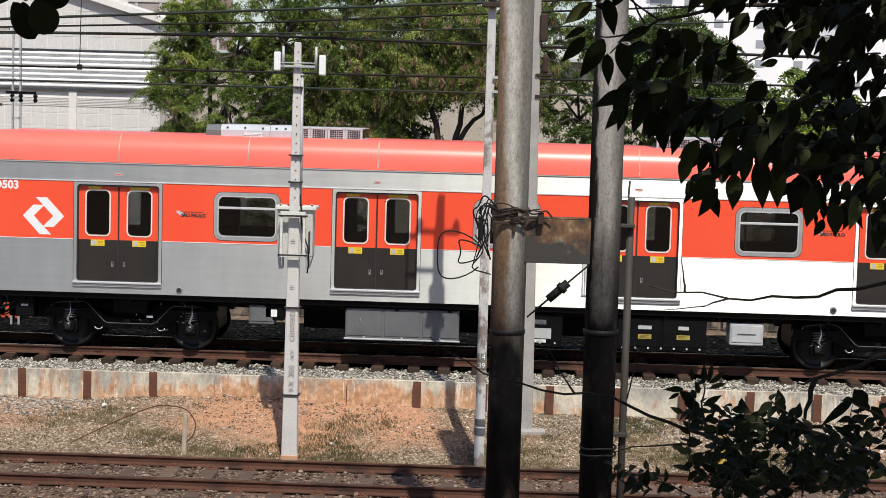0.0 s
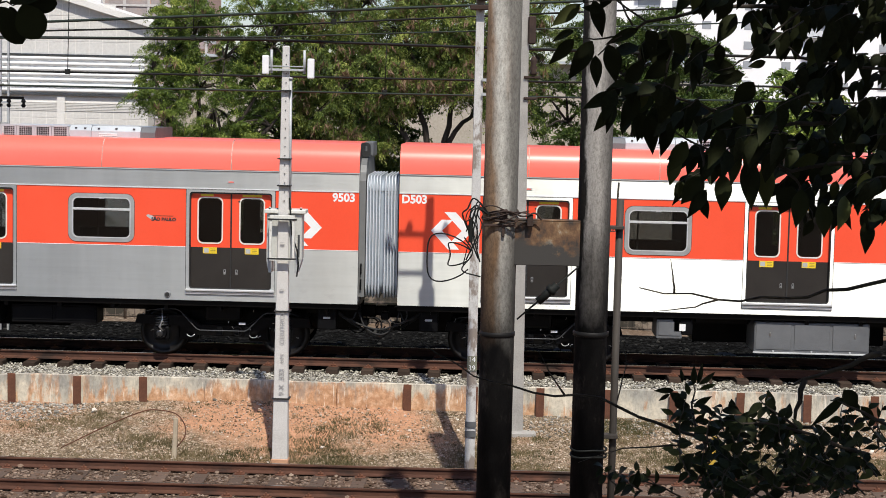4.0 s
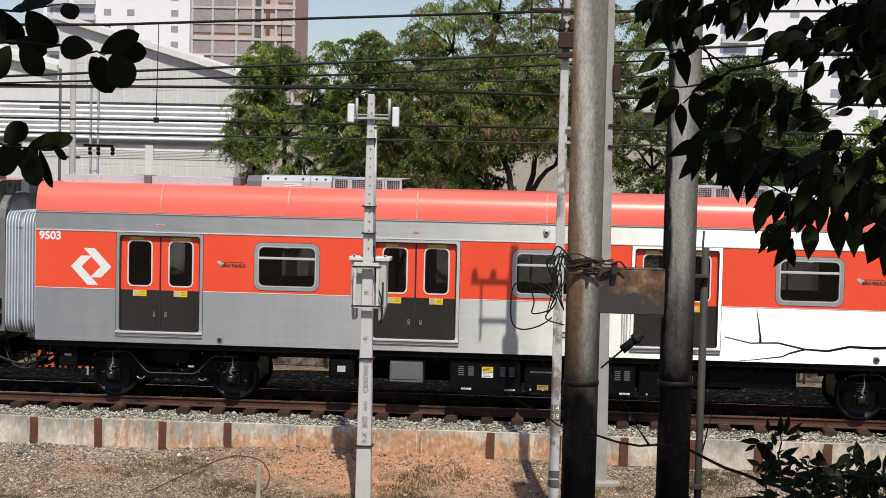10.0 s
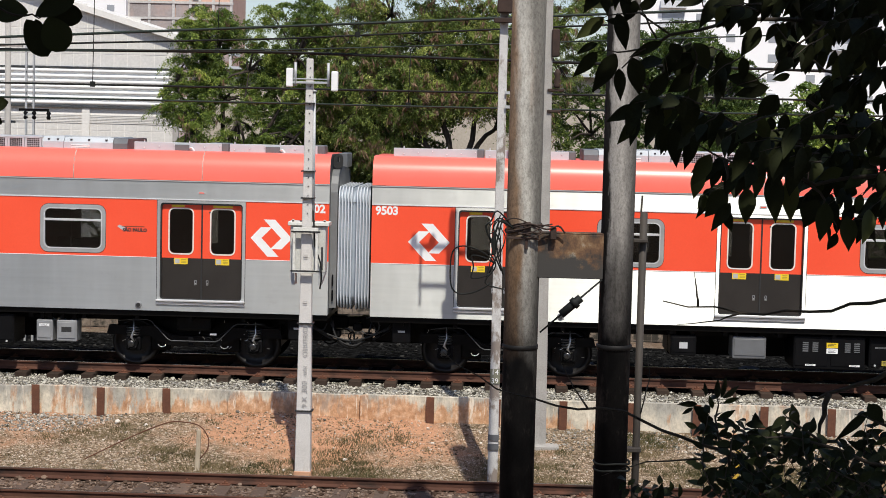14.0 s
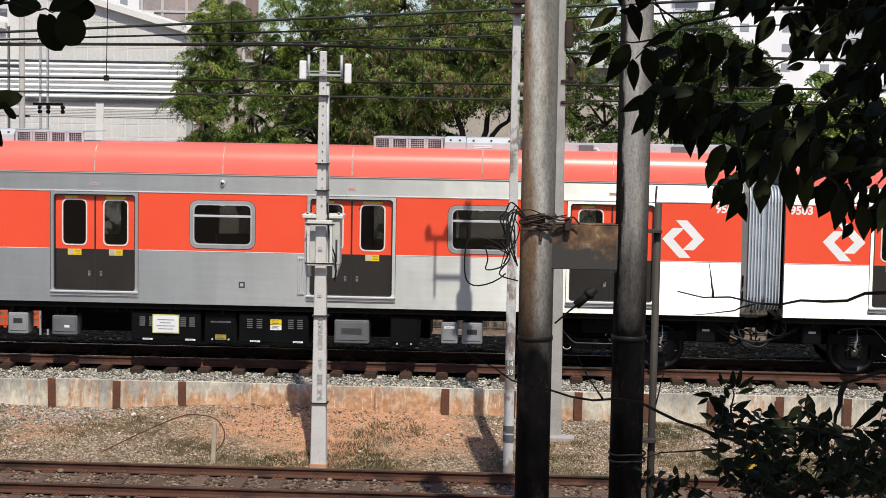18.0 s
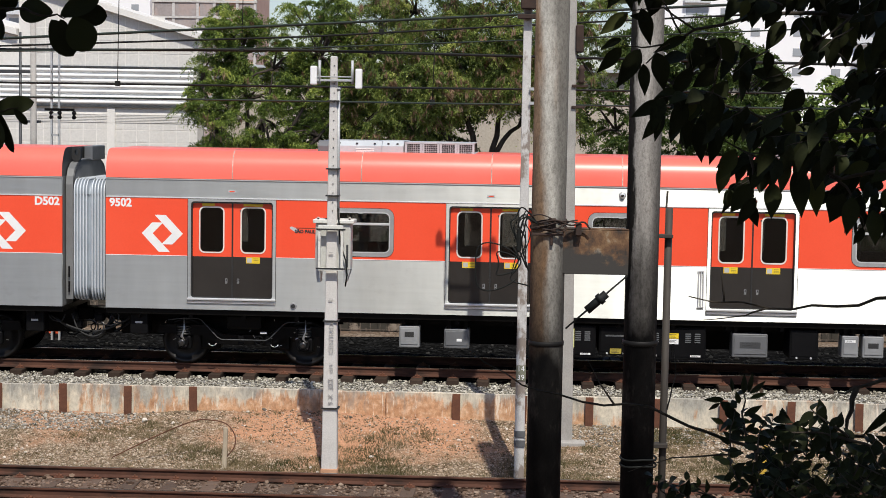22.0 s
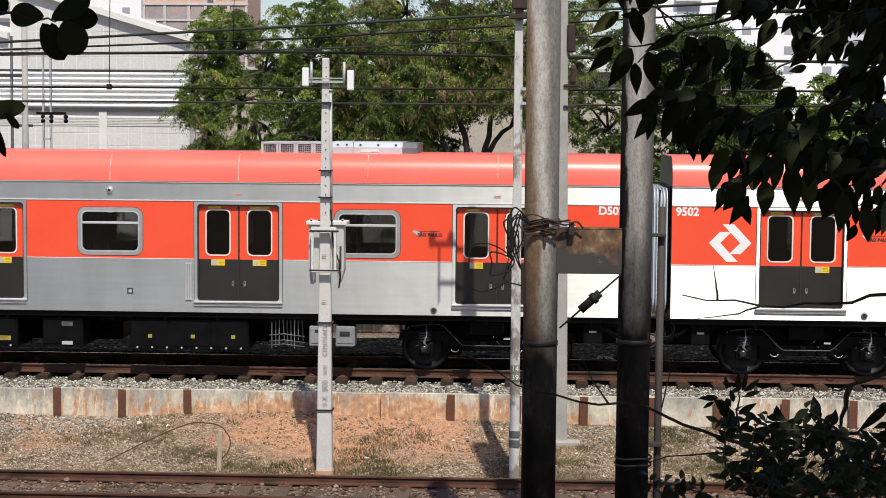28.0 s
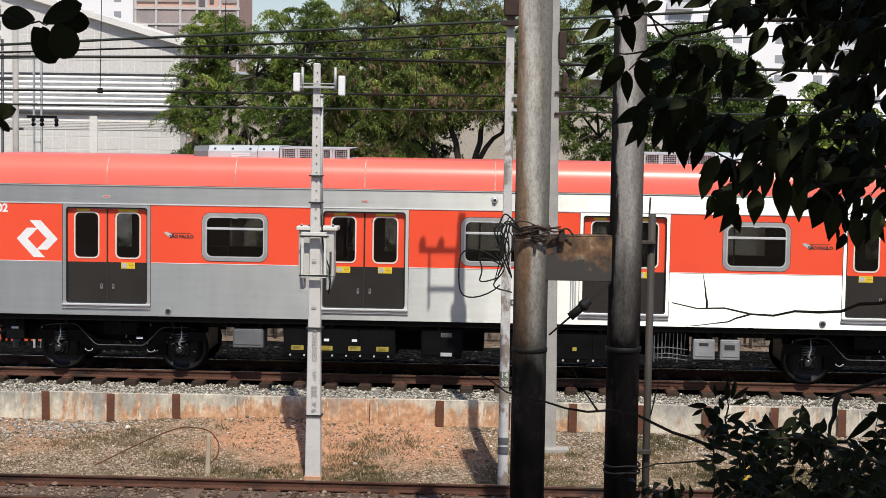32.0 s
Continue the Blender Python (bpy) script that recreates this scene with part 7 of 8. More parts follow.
# fence of brick-coloured panels and wire mesh beyond the far track
BRICK_WALL = surface("old pale brickwork under dark weeds", (0.13, 0.10, 0.078), (0.30, 0.25, 0.20), 3, 30, 0.9, 0, 0.5, 0.01, None, 0, (0.04, 0.036, 0.028), 2.4, (0.42, 0.52))
bm = bmesh.new()
box(bm, -60, 60, 0, 0.2, -0.3, 1.0, 0.01)
low = thing("boundary_wall", "low pale weed-stained boundary wall behind the far track", "wall", pose(0, 43.0, -0.5), kind="structure", bm=bm, material=BRICK_WALL)
OLD_FENCE = surface("dull brown-grey fence steel", (0.10, 0.075, 0.06), (0.17, 0.135, 0.11), 4, 40, 0.8)
fence = thing("mesh_fence", "dull wire mesh fence behind the far track", "fence", pose(0, 42.6, -0.5))
bm = bmesh.new()
for i in range(-60, 61):
    rod(bm, (i * 0.25, 0, 0), (i * 0.25, 0, 1.5), 0.008, seg=4)
for z in (0.1, 0.35, 0.6, 0.85, 1.1, 1.45):
    rod(bm, (-15, 0, z), (15, 0, z), 0.007, seg=4)
part("mesh_panel", bm, OLD_FENCE, fence)
for i in range(-5, 6):
    bm = bmesh.new()
    rod(bm, (i * 3, 0.02, -0.2), (i * 3, 0.02, 1.6), 0.035, seg=8)
    part("fence_post", bm, OLD_FENCE, fence)

# orange barrier, plastic sheets and rubble on the dark ground behind the train
bar = thing("orange_barrier", "orange plastic mesh barrier behind the far track", "barrier", pose(-12.35, 41.2, -0.5))
ORANGE = surface("orange plastic", (0.62, 0.085, 0.03), (0.78, 0.13, 0.05), 3, 30, 0.5, 0, 0)
bm = bmesh.new()
for k in range(9):
    box(bm, -0.7 + k * 0.17, -0.62 + k * 0.17, -0.01, 0.01, 0.0, 0.95)
for k in range(6):
    box(bm, -0.72, 0.76, -0.015, 0.015, 0.05 + k * 0.17, 0.13 + k * 0.17)
part("mesh_sheet", bm, ORANGE, bar)
for x in (-0.72, 0.76):
    part("stake", rod(bmesh.new(), (x, 0, -0.1), (x, 0, 1.05), 0.025, seg=8), RUST, bar)


def crumpled(n, seed, cx, cy, w, d, h):
    rr = np.random.default_rng(seed)
    vs = [(cx + (i / n - 0.5) * w + rr.normal() * 0.02, cy + (j / n - 0.5) * d, ground_z(cx, cy) + 0.03 + abs(rr.normal()) * h * (1 - (2 * i / n - 1) ** 2)) for j in range(n + 1) for i in range(n + 1)]
    return vs, [(j * (n + 1) + i, j * (n + 1) + i + 1, (j + 1) * (n + 1) + i + 1, (j + 1) * (n + 1) + i) for j in range(n) for i in range(n)]


SHEET = surface("grey plastic sheeting", (0.02, 0.021, 0.022), (0.05, 0.052, 0.054), 2, 20, 0.8, 0, 0.3, 0.02, spec=0.1)
for k, (cx, cy, w) in enumerate(((0.1, 38.3, 0.5), (1.9, 38.4, 0.4), (5.6, 38.3, 0.45))):
    v, f = crumpled(10, 60 + k, cx, cy, w, 0.35, 0.03)
    tagged(raw("plastic_sheet", v, f, SHEET, None, True), "crumpled grey plastic sheet on dark ground", "plastic sheet", "plastic sheets")
# rubble darkened likewise, with the shade behind the train in its colour
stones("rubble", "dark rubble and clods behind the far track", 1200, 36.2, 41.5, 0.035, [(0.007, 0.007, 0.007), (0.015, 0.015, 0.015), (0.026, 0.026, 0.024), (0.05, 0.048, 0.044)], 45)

# factory shed with a sloping gable
BLOCKWORK = surface("pale block wall", (0.66, 0.64, 0.60), (0.76, 0.74, 0.70), 0.8, 12, 0.9, 0, 0.1, 0.004, None, 0, (0.60, 0.58, 0.54), 0.7, (0.55, 0.75), (1, 1, 0.4), speck=0.15)
BLOCKS = surface("pale grey blocks", (0.57, 0.555, 0.52), (0.68, 0.665, 0.63), 0.9, 12, 0.9, 0, 0.1, 0.004, None, 0.0, (0.50, 0.485, 0.45), 0.9, (0.55, 0.7), speck=0.2)
CORRUGATED = surface("white corrugated sheet", (0.78, 0.78, 0.76), (0.86, 0.86, 0.84), 0.9, 20, 0.6, 0, 0.1, 0.004, None, 0, (0.66, 0.64, 0.60), 0.8, (0.58, 0.75), speck=0.1)
shed = thing("factory_shed", "pale factory shed with a sloping roofline and corrugated band", "building", pose(0, 60.0, -0.5))
XR = -11.72
bm = bmesh.new()
plate(bm, [(-40, 0), (XR, 0), (XR, 8.15), (-18.34, 10.05), (-18.34, 8.2), (-28.0, 10.4), (-40, 10.4)], 0.0, 0.3)
wallp = part("end_wall", bm, BLOCKWORK, shed, "pale block end wall")
bm = bmesh.new()
wave = []
for k in range(7):
    z = 5.76 + k * 0.188
    wave += [(-0.03, z), (-0.035, z + 0.03), (-0.12, z + 0.045), (-0.14, z + 0.10), (-0.12, z + 0.155), (-0.035, z + 0.165)]
ends = [[bm.verts.new((x, y, z)) for y, z in wave] for x in (-40, XR - 0.3)]
for k in range(len(wave) - 1):
    bm.faces.new((ends[0][k], ends[1][k], ends[1][k + 1], ends[0][k + 1])).smooth = True
part("corrugated_band", bm, CORRUGATED, shed, "white horizontally corrugated band")
bm = bmesh.new()
for x0, z0, x1, z1 in ((-18.5, 10.08, XR + 0.3, 8.02), (-28.0, 10.4, -18.36, 8.2)):
    plate(bm, [(x0, z0), (x1, z1), (x1, z1 + 0.22), (x0, z0 + 0.22)], -0.25, 12.0)
part("roof_slab", bm, BLOCKWORK, shed, "grey roof edge")
bm = bmesh.new()
for i in range(30):
    for j in range(5):
        x, z = -26.0 + i * 0.48, 7.15 + j * 0.45
        if z < 8.1 + (XR - x) * 0.25 and -18.3 < x < XR - 0.4:
            box(bm, x, x + 0.445, -0.012, 0.0, z, z + 0.415)
for i in range(34):
    for j in range(3):
        box(bm, -28.0 + i * 0.48, -27.555 + i * 0.48, -0.008, 0.0, 4.0 + j * 0.45, 4.415 + j * 0.45)
part("blockwork", bm, BLOCKS, shed)["kind"] = "stuff"
bm = bmesh.new()
box(bm, XR - 0.15, XR + 0.05, -0.15, 0.0, 0, 8.0)
for x in (-15.0, -19.5, -24.0):
    part("pier", box(bmesh.new(), x - 0.14, x + 0.14, -0.08, 0.0, 0, 5.7), BLOCKWORK, shed)
part("corner_pier", bm, CONCRETE, shed)
bm = bmesh.new()
for k in range(6):
    box(bm, -40, XR - 0.3, -0.03, 0.0, 5.42 - k * 0.055, 5.45 - k * 0.055)
part("slatted_strip", bm, BLOCKWORK, shed)["kind"] = "stuff"
bm = bmesh.new()
box(bm, -40, XR - 0.2, -0.12, -0.02, 5.68, 5.74)
box(bm, -40, XR - 0.2, -0.13, -0.02, 7.09, 7.13)
part("ledge", bm, BOX_DARK, shed)

annex = thing("low_annex", "pale plastered annex with a grey sheet roof behind trees", "building", pose(0, 63, -0.5))
bm = bmesh.new()
box(bm, -11.4, 9.0, 0, 8, 0, 7.3)
part("wall", bm, surface("cream plaster", (0.38, 0.34, 0.28), (0.48, 0.43, 0.36), 0.6, 12, 0.9), annex)
bm = bmesh.new()
box(bm, -11.8, 9.4, -0.4, 8.2, 7.25, 7.35)
part("sheet_roof", bm, AC_GREY, annex)


def tower(label, at, w, d, h, floors, wall_mat, cols, slab=False, balcony=()):
    """A tower block: storeys, windows with frames, balconies."""
    t = thing("tower_block", label, "building", pose(*at))
    part("wall", box(bmesh.new(), 0, w, 0, d, 0, h), wall_mat, t)
    fh = h / floors
    pane = bpy.data.meshes.new("window")
    bm = bmesh.new()
    box(bm, -0.7, 0.7, -0.06, 0.0, 0, 1.2)
    bm.to_mesh(pane)
    bm.free()
    pane.materials.append(TOWER_GLASS)
    bal = bpy.data.meshes.new("balcony")
    bm = bmesh.new()
    box(bm, -2.0, 2.0, -1.1, 0.0, -0.15, 0.0)
    box(bm, -2.0, 2.0, -1.1, -1.02, 0.0, 0.95)
    box(bm, -2.0, -1.9, -1.1, 0.0, 0.0, 0.95)
    box(bm, 1.9, 2.0, -1.1, 0.0, 0.0, 0.95)
    bm.to_mesh(bal)
    bm.free()
    bal.materials.append(BALCONY)
    deep = bpy.data.meshes.new("balcony_door")
    bm = bmesh.new()
    box(bm, -1.7, 1.7, -0.06, 0.0, 0, 2.2)
    bm.to_mesh(deep)
    bm.free()
    deep.materials.append(TOWER_GLASS)
    for k in range(floors):
        for c in cols:
            part("window", pane, None, t, "", pose(c, -0.0, k * fh + 1.0))
        for c in balcony:
            part("balcony", bal, None, t, "", pose(c, 0, k * fh + 0.1))
            part("balcony_door", deep, None, t, "", pose(c, 0, k * fh + 0.1))
    return t


TOWER_WHITE = surface("white rendered tower wall", (0.80, 0.80, 0.81), (0.84, 0.84, 0.85), 0.05, 2, 0.8, 0, 0, speck=0.02)
TOWER_GLASS = surface("grey window glass", (0.26, 0.28, 0.31), (0.36, 0.38, 0.40), 0.4, 4, 0.2, 0, 0, speck=0.05)
BALCONY = surface("pale balcony rail", (0.52, 0.54, 0.57), (0.62, 0.64, 0.66), 0.3, 4, 0.5, 0, 0)
tower("white tower block with balconies", (-101, 320, -0.5), 28.4, 18, 60, 20, TOWER_WHITE, (12.5, 17, 25.5), False, (3.0, 8.2))
tower("white tower block with small windows and balconies", (17.5, 265, -0.5), 26.0, 18, 54, 18, TOWER_WHITE, (1.6, 11.8, 16.5, 23.0), False, (7.5,))
tower("white tower block behind foliage", (43.6, 266, -0.5), 22.0, 18, 54, 18, TOWER_WHITE, (3.0, 12.0, 18), False, (7.5,))
site = thing("unfinished_tower", "unfinished brick and concrete tower wrapped in dark netting", "building", pose(-72.5, 322, -0.5))
BRICK_RAW = surface("raw orange block infill", (0.52, 0.33, 0.26), (0.64, 0.44, 0.36), 0.3, 4, 0.9, 0, 0)
SITE_GREY = surface("raw concrete frame", (0.46, 0.44, 0.43), (0.56, 0.54, 0.52), 0.2, 3, 0.9, 0, 0)
NET = surface("dark site netting", (0.27, 0.24, 0.235), (0.36, 0.32, 0.31), 0.25, 2, 0.9, 0, 0, 0.01, None, 0, (0.42, 0.32, 0.29), 0.2, (0.5, 0.65))
part("core", box(bmesh.new(), 0, 19.8, 0, 16, 0, 58), BRICK_RAW, site)
bm = bmesh.new()
for k in range(20):
    box(bm, -0.2, 20.0, -0.5, 0.0, k * 3.0 - 0.2, k * 3.0 + 0.25)
for x in (0, 4, 8.6, 11.8, 13.6, 16.2, 19.6):
    box(bm, x - 0.25, x + 0.25, -0.4, 0.0, 0, 58)
part("frame", bm, SITE_GREY, site)
bm = bmesh.new()
for k in range(19):
    for x0, x1 in ((0.3, 3.7), (4.3, 8.3), (9.0, 11.5)):
        box(bm, x0, x1, -0.3, -0.02, k * 3.0 + (0.3 if k % 3 else 1.2), k * 3.0 + 2.7)
part("netting", bm, NET, site)
SITE_DARK = surface("dark window opening", (0.09, 0.085, 0.085), (0.15, 0.14, 0.14), 0.3, 3, 0.8, 0, 0)
for k in range(19):
    for x0, x1, z0, z1, m in ((12.2, 13.3, 0.4, 2.6, SITE_DARK), (14.2, 15.0, 1.1, 2.2, SITE_DARK), (16.6, 19.3, 1.1, 2.6, NET)):
        part("opening", box(bmesh.new(), x0, x1, -0.25, -0.02, k * 3.0 + z0, k * 3.0 + z1), m, site)

# masts on the far side, at the shed
for x, y, r, h, m, lab in ((-11.88, 40.0, 0.085, 8.0, CONCRETE, "round grey concrete mast"), (-12.5, 41.0, 0.04, 7.4, BOX_DARK, "dark slim mast")):
    bm = bmesh.new()
    rod(bm, (0, 0, -0.2), (0, 0, h), r, r * 0.8, 12)
    box(bm, -0.5, 0.35, -0.05, 0.05, h - 1.0, h - 0.92)
    box(bm, 0.0, 0.5, -0.05, 0.05, h - 2.2, h - 2.14)
    thing("line_mast", lab + " beside the tracks", "mast", pose(x, y, -0.5), "masts", bm=bm, material=m)
lat = thing("lattice_mast", "slim pale lattice mast with insulators", "mast", pose(-11.35, 40.0, -0.5))
bm = bmesh.new()
for k in range(14):
    box(bm, -0.09, 0.09, -0.03, 0.0, 0.4 + k * 0.5, 0.45 + k * 0.5)
part("lacing", bm, GALV, lat)
for x in (-0.09, 0.09):
    part("leg", box(bmesh.new(), x - 0.022, x + 0.022, -0.03, 0.03, 0, 7.3), GALV, lat)
bm = bmesh.new()
box(bm, -0.25, 0.45, -0.05, 0.05, 5.5, 5.56)
for x in (-0.1, 0.1, 0.45):
    drum(bm, (x, 0, 5.3), [(0, 0.03), (0.05, 0.06), (0.1, 0.03), (0.15, 0.06), (0.2, 0.03)], 10, "z")
part("insulator_arm", bm, UNDER_BOX, lat)

# ---- the tree under which the camera stands: leaves hang into the view ----
def leaf_mesh(length, width, fold, bend, blunt=False):
    n = 14 if blunt else 9
    vs, fs = [], []
    for i in range(n + 1):
        u = i / n
        w = width / 2 * (math.sin(math.pi * u ** 0.76) ** 1.1 if 0 < u < 1 else 0.0)
        if blunt:
            w = width / 2 * (math.sin(math.pi * u ** 1.25) ** 0.55 if 0 < u < 1 else 0.0)
        z = -bend * u * u * length
        x = u * length * (1 - 0.15 * bend * u)
        vs += [(x, -w, z + fold * w), (x, 0, z), (x, w, z + fold * w)]
    for i in range(n):
        a = i * 3
        fs += [(a, a + 3, a + 4, a + 1), (a + 1, a + 4, a + 5, a + 2)]
    me = bpy.data.meshes.new("leaf")
    me.from_pydata(vs, [], fs)
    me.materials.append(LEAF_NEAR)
    me.polygons.foreach_set("use_smooth", [True] * len(fs))
    return me


def near_leaf_material():
    m, nt, b = nodes_of("glossy dark leaf")
    co = nt.nodes.new("ShaderNodeTexCoord").outputs["Object"]
    rnd = nt.nodes.new("ShaderNodeObjectInfo").outputs["Random"]
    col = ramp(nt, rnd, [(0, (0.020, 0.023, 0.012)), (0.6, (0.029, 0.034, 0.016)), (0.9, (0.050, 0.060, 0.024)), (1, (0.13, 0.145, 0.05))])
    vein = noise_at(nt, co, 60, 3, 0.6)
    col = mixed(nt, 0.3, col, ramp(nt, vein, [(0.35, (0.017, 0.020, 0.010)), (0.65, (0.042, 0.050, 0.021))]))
    nt.links.new(col, b.inputs["Base Color"])
    b.inputs["Roughness"].default_value = 0.5
    b.inputs["Specular IOR Level"].default_value = 0.07
    relief(nt, b, vein, 0.2, 0.002)
    return m


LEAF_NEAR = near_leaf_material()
LEAVES = [leaf_mesh(0.12, 0.055, 0.25, 0.25), leaf_mesh(0.105, 0.050, 0.15, 0.5), leaf_mesh(0.13, 0.055, 0.35, 0.12), leaf_mesh(0.09, 0.050, 0.2, 0.35)]
ROUND_LEAVES = [leaf_mesh(0.092, 0.060, 0.12, 0.15, True), leaf_mesh(0.078, 0.056, 0.1, 0.2, True)]
BROAD = leaf_mesh(1.0, 1.0, 0.1, 0.12, True)
POINTED = leaf_mesh(1.0, 1.0, 0.18, 0.14)
home = thing("broadleaf_tree", "dark glossy broadleaf tree hanging over the viewpoint", "tree", pose(3.2, -1.5, 3.3))
ORIGIN = Vector((3.2, -1.5, 3.3))


def sight(px, py, dist):
    """A place at a distance in front of the viewpoint: across and up as tangents of the line of sight at the middle of the clip."""
    m = aim(-2.42, 3.946, 1.465)
    return m @ Vector(((px - 784) / 3000 * dist, (441 - py) / 3000 * dist, -dist)) - ORIGIN


def hang_leaves(branch, pts, n, rnd, kinds, droop, spread=0.06, size=1.0):
    """Leaves along a twig, in turn on either side, tips hanging."""
    for i in range(n):
        u = (i + rnd.random()) / n * (len(pts) - 1)
        k = min(int(u), len(pts) - 2)
        p = Vector(pts[k]).lerp(Vector(pts[k + 1]), u - k)
        along = (Vector(pts[k + 1]) - Vector(pts[k])).normalized()
        side = Vector((along.z, rnd.uniform(-1, 1), -along.x)) * (1 if i % 2 else -1)
        d = (along * rnd.uniform(0.1, 0.9) + side * rnd.uniform(0.3, 1.0) + Vector((rnd.uniform(-0.3, 0.3), rnd.uniform(-0.6, 0.6), -droop * rnd.uniform(0.5, 1.5)))).normalized()
        up = Vector((rnd.uniform(-0.6, 0.6), -0.75 + rnd.uniform(-0.5, 0.5), 0.6))
        y = up.cross(d).normalized()
        z = d.cross(y)
        m = Matrix((d, y, z)).transposed().to_4x4()
        s = size * rnd.uniform(0.75, 1.2)
        ob = part("leaf", rnd.choice(kinds), None, branch)
        ob.matrix_basis = Matrix.Translation(p) @ m @ Matrix.Scale(s, 4)


def lay_leaf(branch, base, tip, wide, dist, rnd, shape=None):
    """One leaf from its stalk to its tip."""
    a, b = sight(*base, dist), sight(*tip, dist + rnd.uniform(-0.02, 0.02))
    d = (b - a).normalized()
    y = Vector((rnd.uniform(-0.25, 0.25), -1, rnd.uniform(-0.1, 0.3))).cross(d).normalized()
    m = Matrix((d, y, d.cross(y))).transposed().to_4x4()
    n = (b - a).length
    ob = part("leaf", shape or BROAD, None, branch)
    ob.matrix_basis = Matrix.Translation(a) @ m @ Matrix.Diagonal((n, wide * (0.85 if shape else 1.0) / 3000 * dist, n, 1))


def twig(pts, r0, n, rnd, kinds=LEAVES, droop=0.7, size=1.0, label=""):
    pts = [Vector(p) for p in pts]
    fine = []
    for a, b in zip(pts, pts[1:]):
        for k in range(3):
            fine.append(a.lerp(b, k / 3) + Vector((rnd.uniform(-1, 1), rnd.uniform(-1, 1), rnd.uniform(-1, 1))) * ((0.006 if r0 > 0.004 else 0.002) if k else 0))
    fine.append(pts[-1])
    bm = bmesh.new()
    tube(bm, fine, [r0 * (1 - 0.75 * i / (len(fine) - 1)) for i in range(len(fine))], 6)
    br = part("branch", bm, TWIG, home, label)
    if n:
        hang_leaves(br, fine, n, rnd, kinds, droop, size=size)
    return br


def foreground():
    rnd = random.Random(31)
    bm = bmesh.new()
    tube(bm, [(0, 0, -0.2), (0.05, 0.1, 2.0), (-0.1, 0.3, 4.2)], [0.2, 0.17, 0.14], 12)
    part("trunk", bm, BARK, home)
    for pts, r in (([(-0.1, 0.3, 3.9), (0.2, 2.0, 4.2), (-0.3, 4.2, 3.3)], 0.07), ([(-0.1, 0.3, 4.0), (-1.5, 1.5, 5.0), (-2.8, 2.5, 4.6)], 0.07), ([(-0.1, 0.3, 4.1), (0.3, -0.5, 6.0), (-1.0, -1.0, 7.5)], 0.09)):
        twig(pts, r, 0, rnd)
    # upper right: boughs that come in from the right, their sprays hanging to the left and down
    main = twig([sight(1700, 20, 4.5), sight(1480, 60, 4.5), sight(1363, 52, 4.4), sight(1204, 79, 4.4), sight(1145, 112, 4.4), sight(1118, 138, 4.4)], 0.0075, 0, rnd)
    for base, tip, wide in (((1087, 47), (1034, 88), 30), ((1116, 18), (1045, 28), 24), ((1075, 94), (1036, 112), 17), ((1108, 112), (1066, 182), 38), ((1075, 109), (1031, 155), 28),
                            ((1113, 138), (1116, 196), 26), ((1136, 118), (1152, 188), 40), ((1110, 40), (1128, 108), 32), ((1145, 18), (1120, 60), 26), ((1136, -12), (1118, 24), 28),
                            ((1180, 18), (1140, 36), 22), ((1204, -10), (1196, 26), 24), ((1268, 10), (1214, 28), 26), ((1190, 92), (1130, 118), 22), ((1130, 60), (1088, 52), 20)):
        lay_leaf(main, base, tip, wide, 4.4, rnd, POINTED)
    for pts in ([(1204, 79), (1150, 40), (1100, 44), (1080, 50)], [(1180, 86), (1150, 30), (1130, 0)], [(1160, 104), (1110, 110), (1075, 104)], [(1300, 66), (1262, 28), (1262, 8)]):
        twig([sight(*p, 4.4) for p in pts], 0.003, 0, rnd)
    low = twig([sight(1700, 250, 4.5), sight(1560, 262, 4.5), sight(1470, 259, 4.4), sight(1386, 276, 4.4), sight(1300, 225, 4.4), sight(1230, 205, 4.4), sight(1150, 212, 4.4)], 0.0075, 0, rnd)
    for base, tip, wide in (((1151, 206), (1087, 232), 30), ((1148, 224), (1110, 274), 28), ((1148, 226), (1131, 276), 22), ((1198, 147), (1160, 204), 32), ((1245, 150), (1198, 182), 36),
                            ((1262, 170), (1214, 236), 38), ((1204, 94), (1228, 130), 30), ((1245, 94), (1275, 142), 42), ((1316, 122), (1275, 148), 28), ((1363, 165), (1298, 152), 32),
                            ((1378, 172), (1316, 186), 32), ((1395, 186), (1357, 228), 42), ((1186, 206), (1160, 270), 38), ((1207, 240), (1216, 318), 34), ((1186, 236), (1198, 290), 30)):
        lay_leaf(low, base, tip, wide, 4.4, rnd, POINTED)
    fringe = twig([sight(1700, 330, 4.4), sight(1560, 330, 4.4), sight(1460, 345, 4.4), sight(1380, 318, 4.4), sight(1300, 300, 4.4), sight(1240, 260, 4.4)], 0.007, 0, rnd)
    for base, tip, wide in (((1245, 250), (1230, 322), 30), ((1275, 290), (1242, 348), 36), ((1304, 353), (1263, 404), 42), ((1310, 376), (1275, 428), 28), ((1298, 382), (1313, 432), 24),
                            ((1340, 350), (1338, 415), 38), ((1386, 320), (1390, 416), 42), ((1416, 330), (1416, 414), 38), ((1463, 370), (1440, 424), 42), ((1480, 376), (1470, 446), 38),
                            ((1516, 400), (1522, 464), 38), ((1498, 430), (1482, 464), 22), ((1510, 318), (1463, 336), 28), ((1416, 150), (1384, 160), 18), ((1363, 65), (1328, 118), 36)):
        lay_leaf(fringe, base, tip, wide, 4.4, rnd, POINTED)
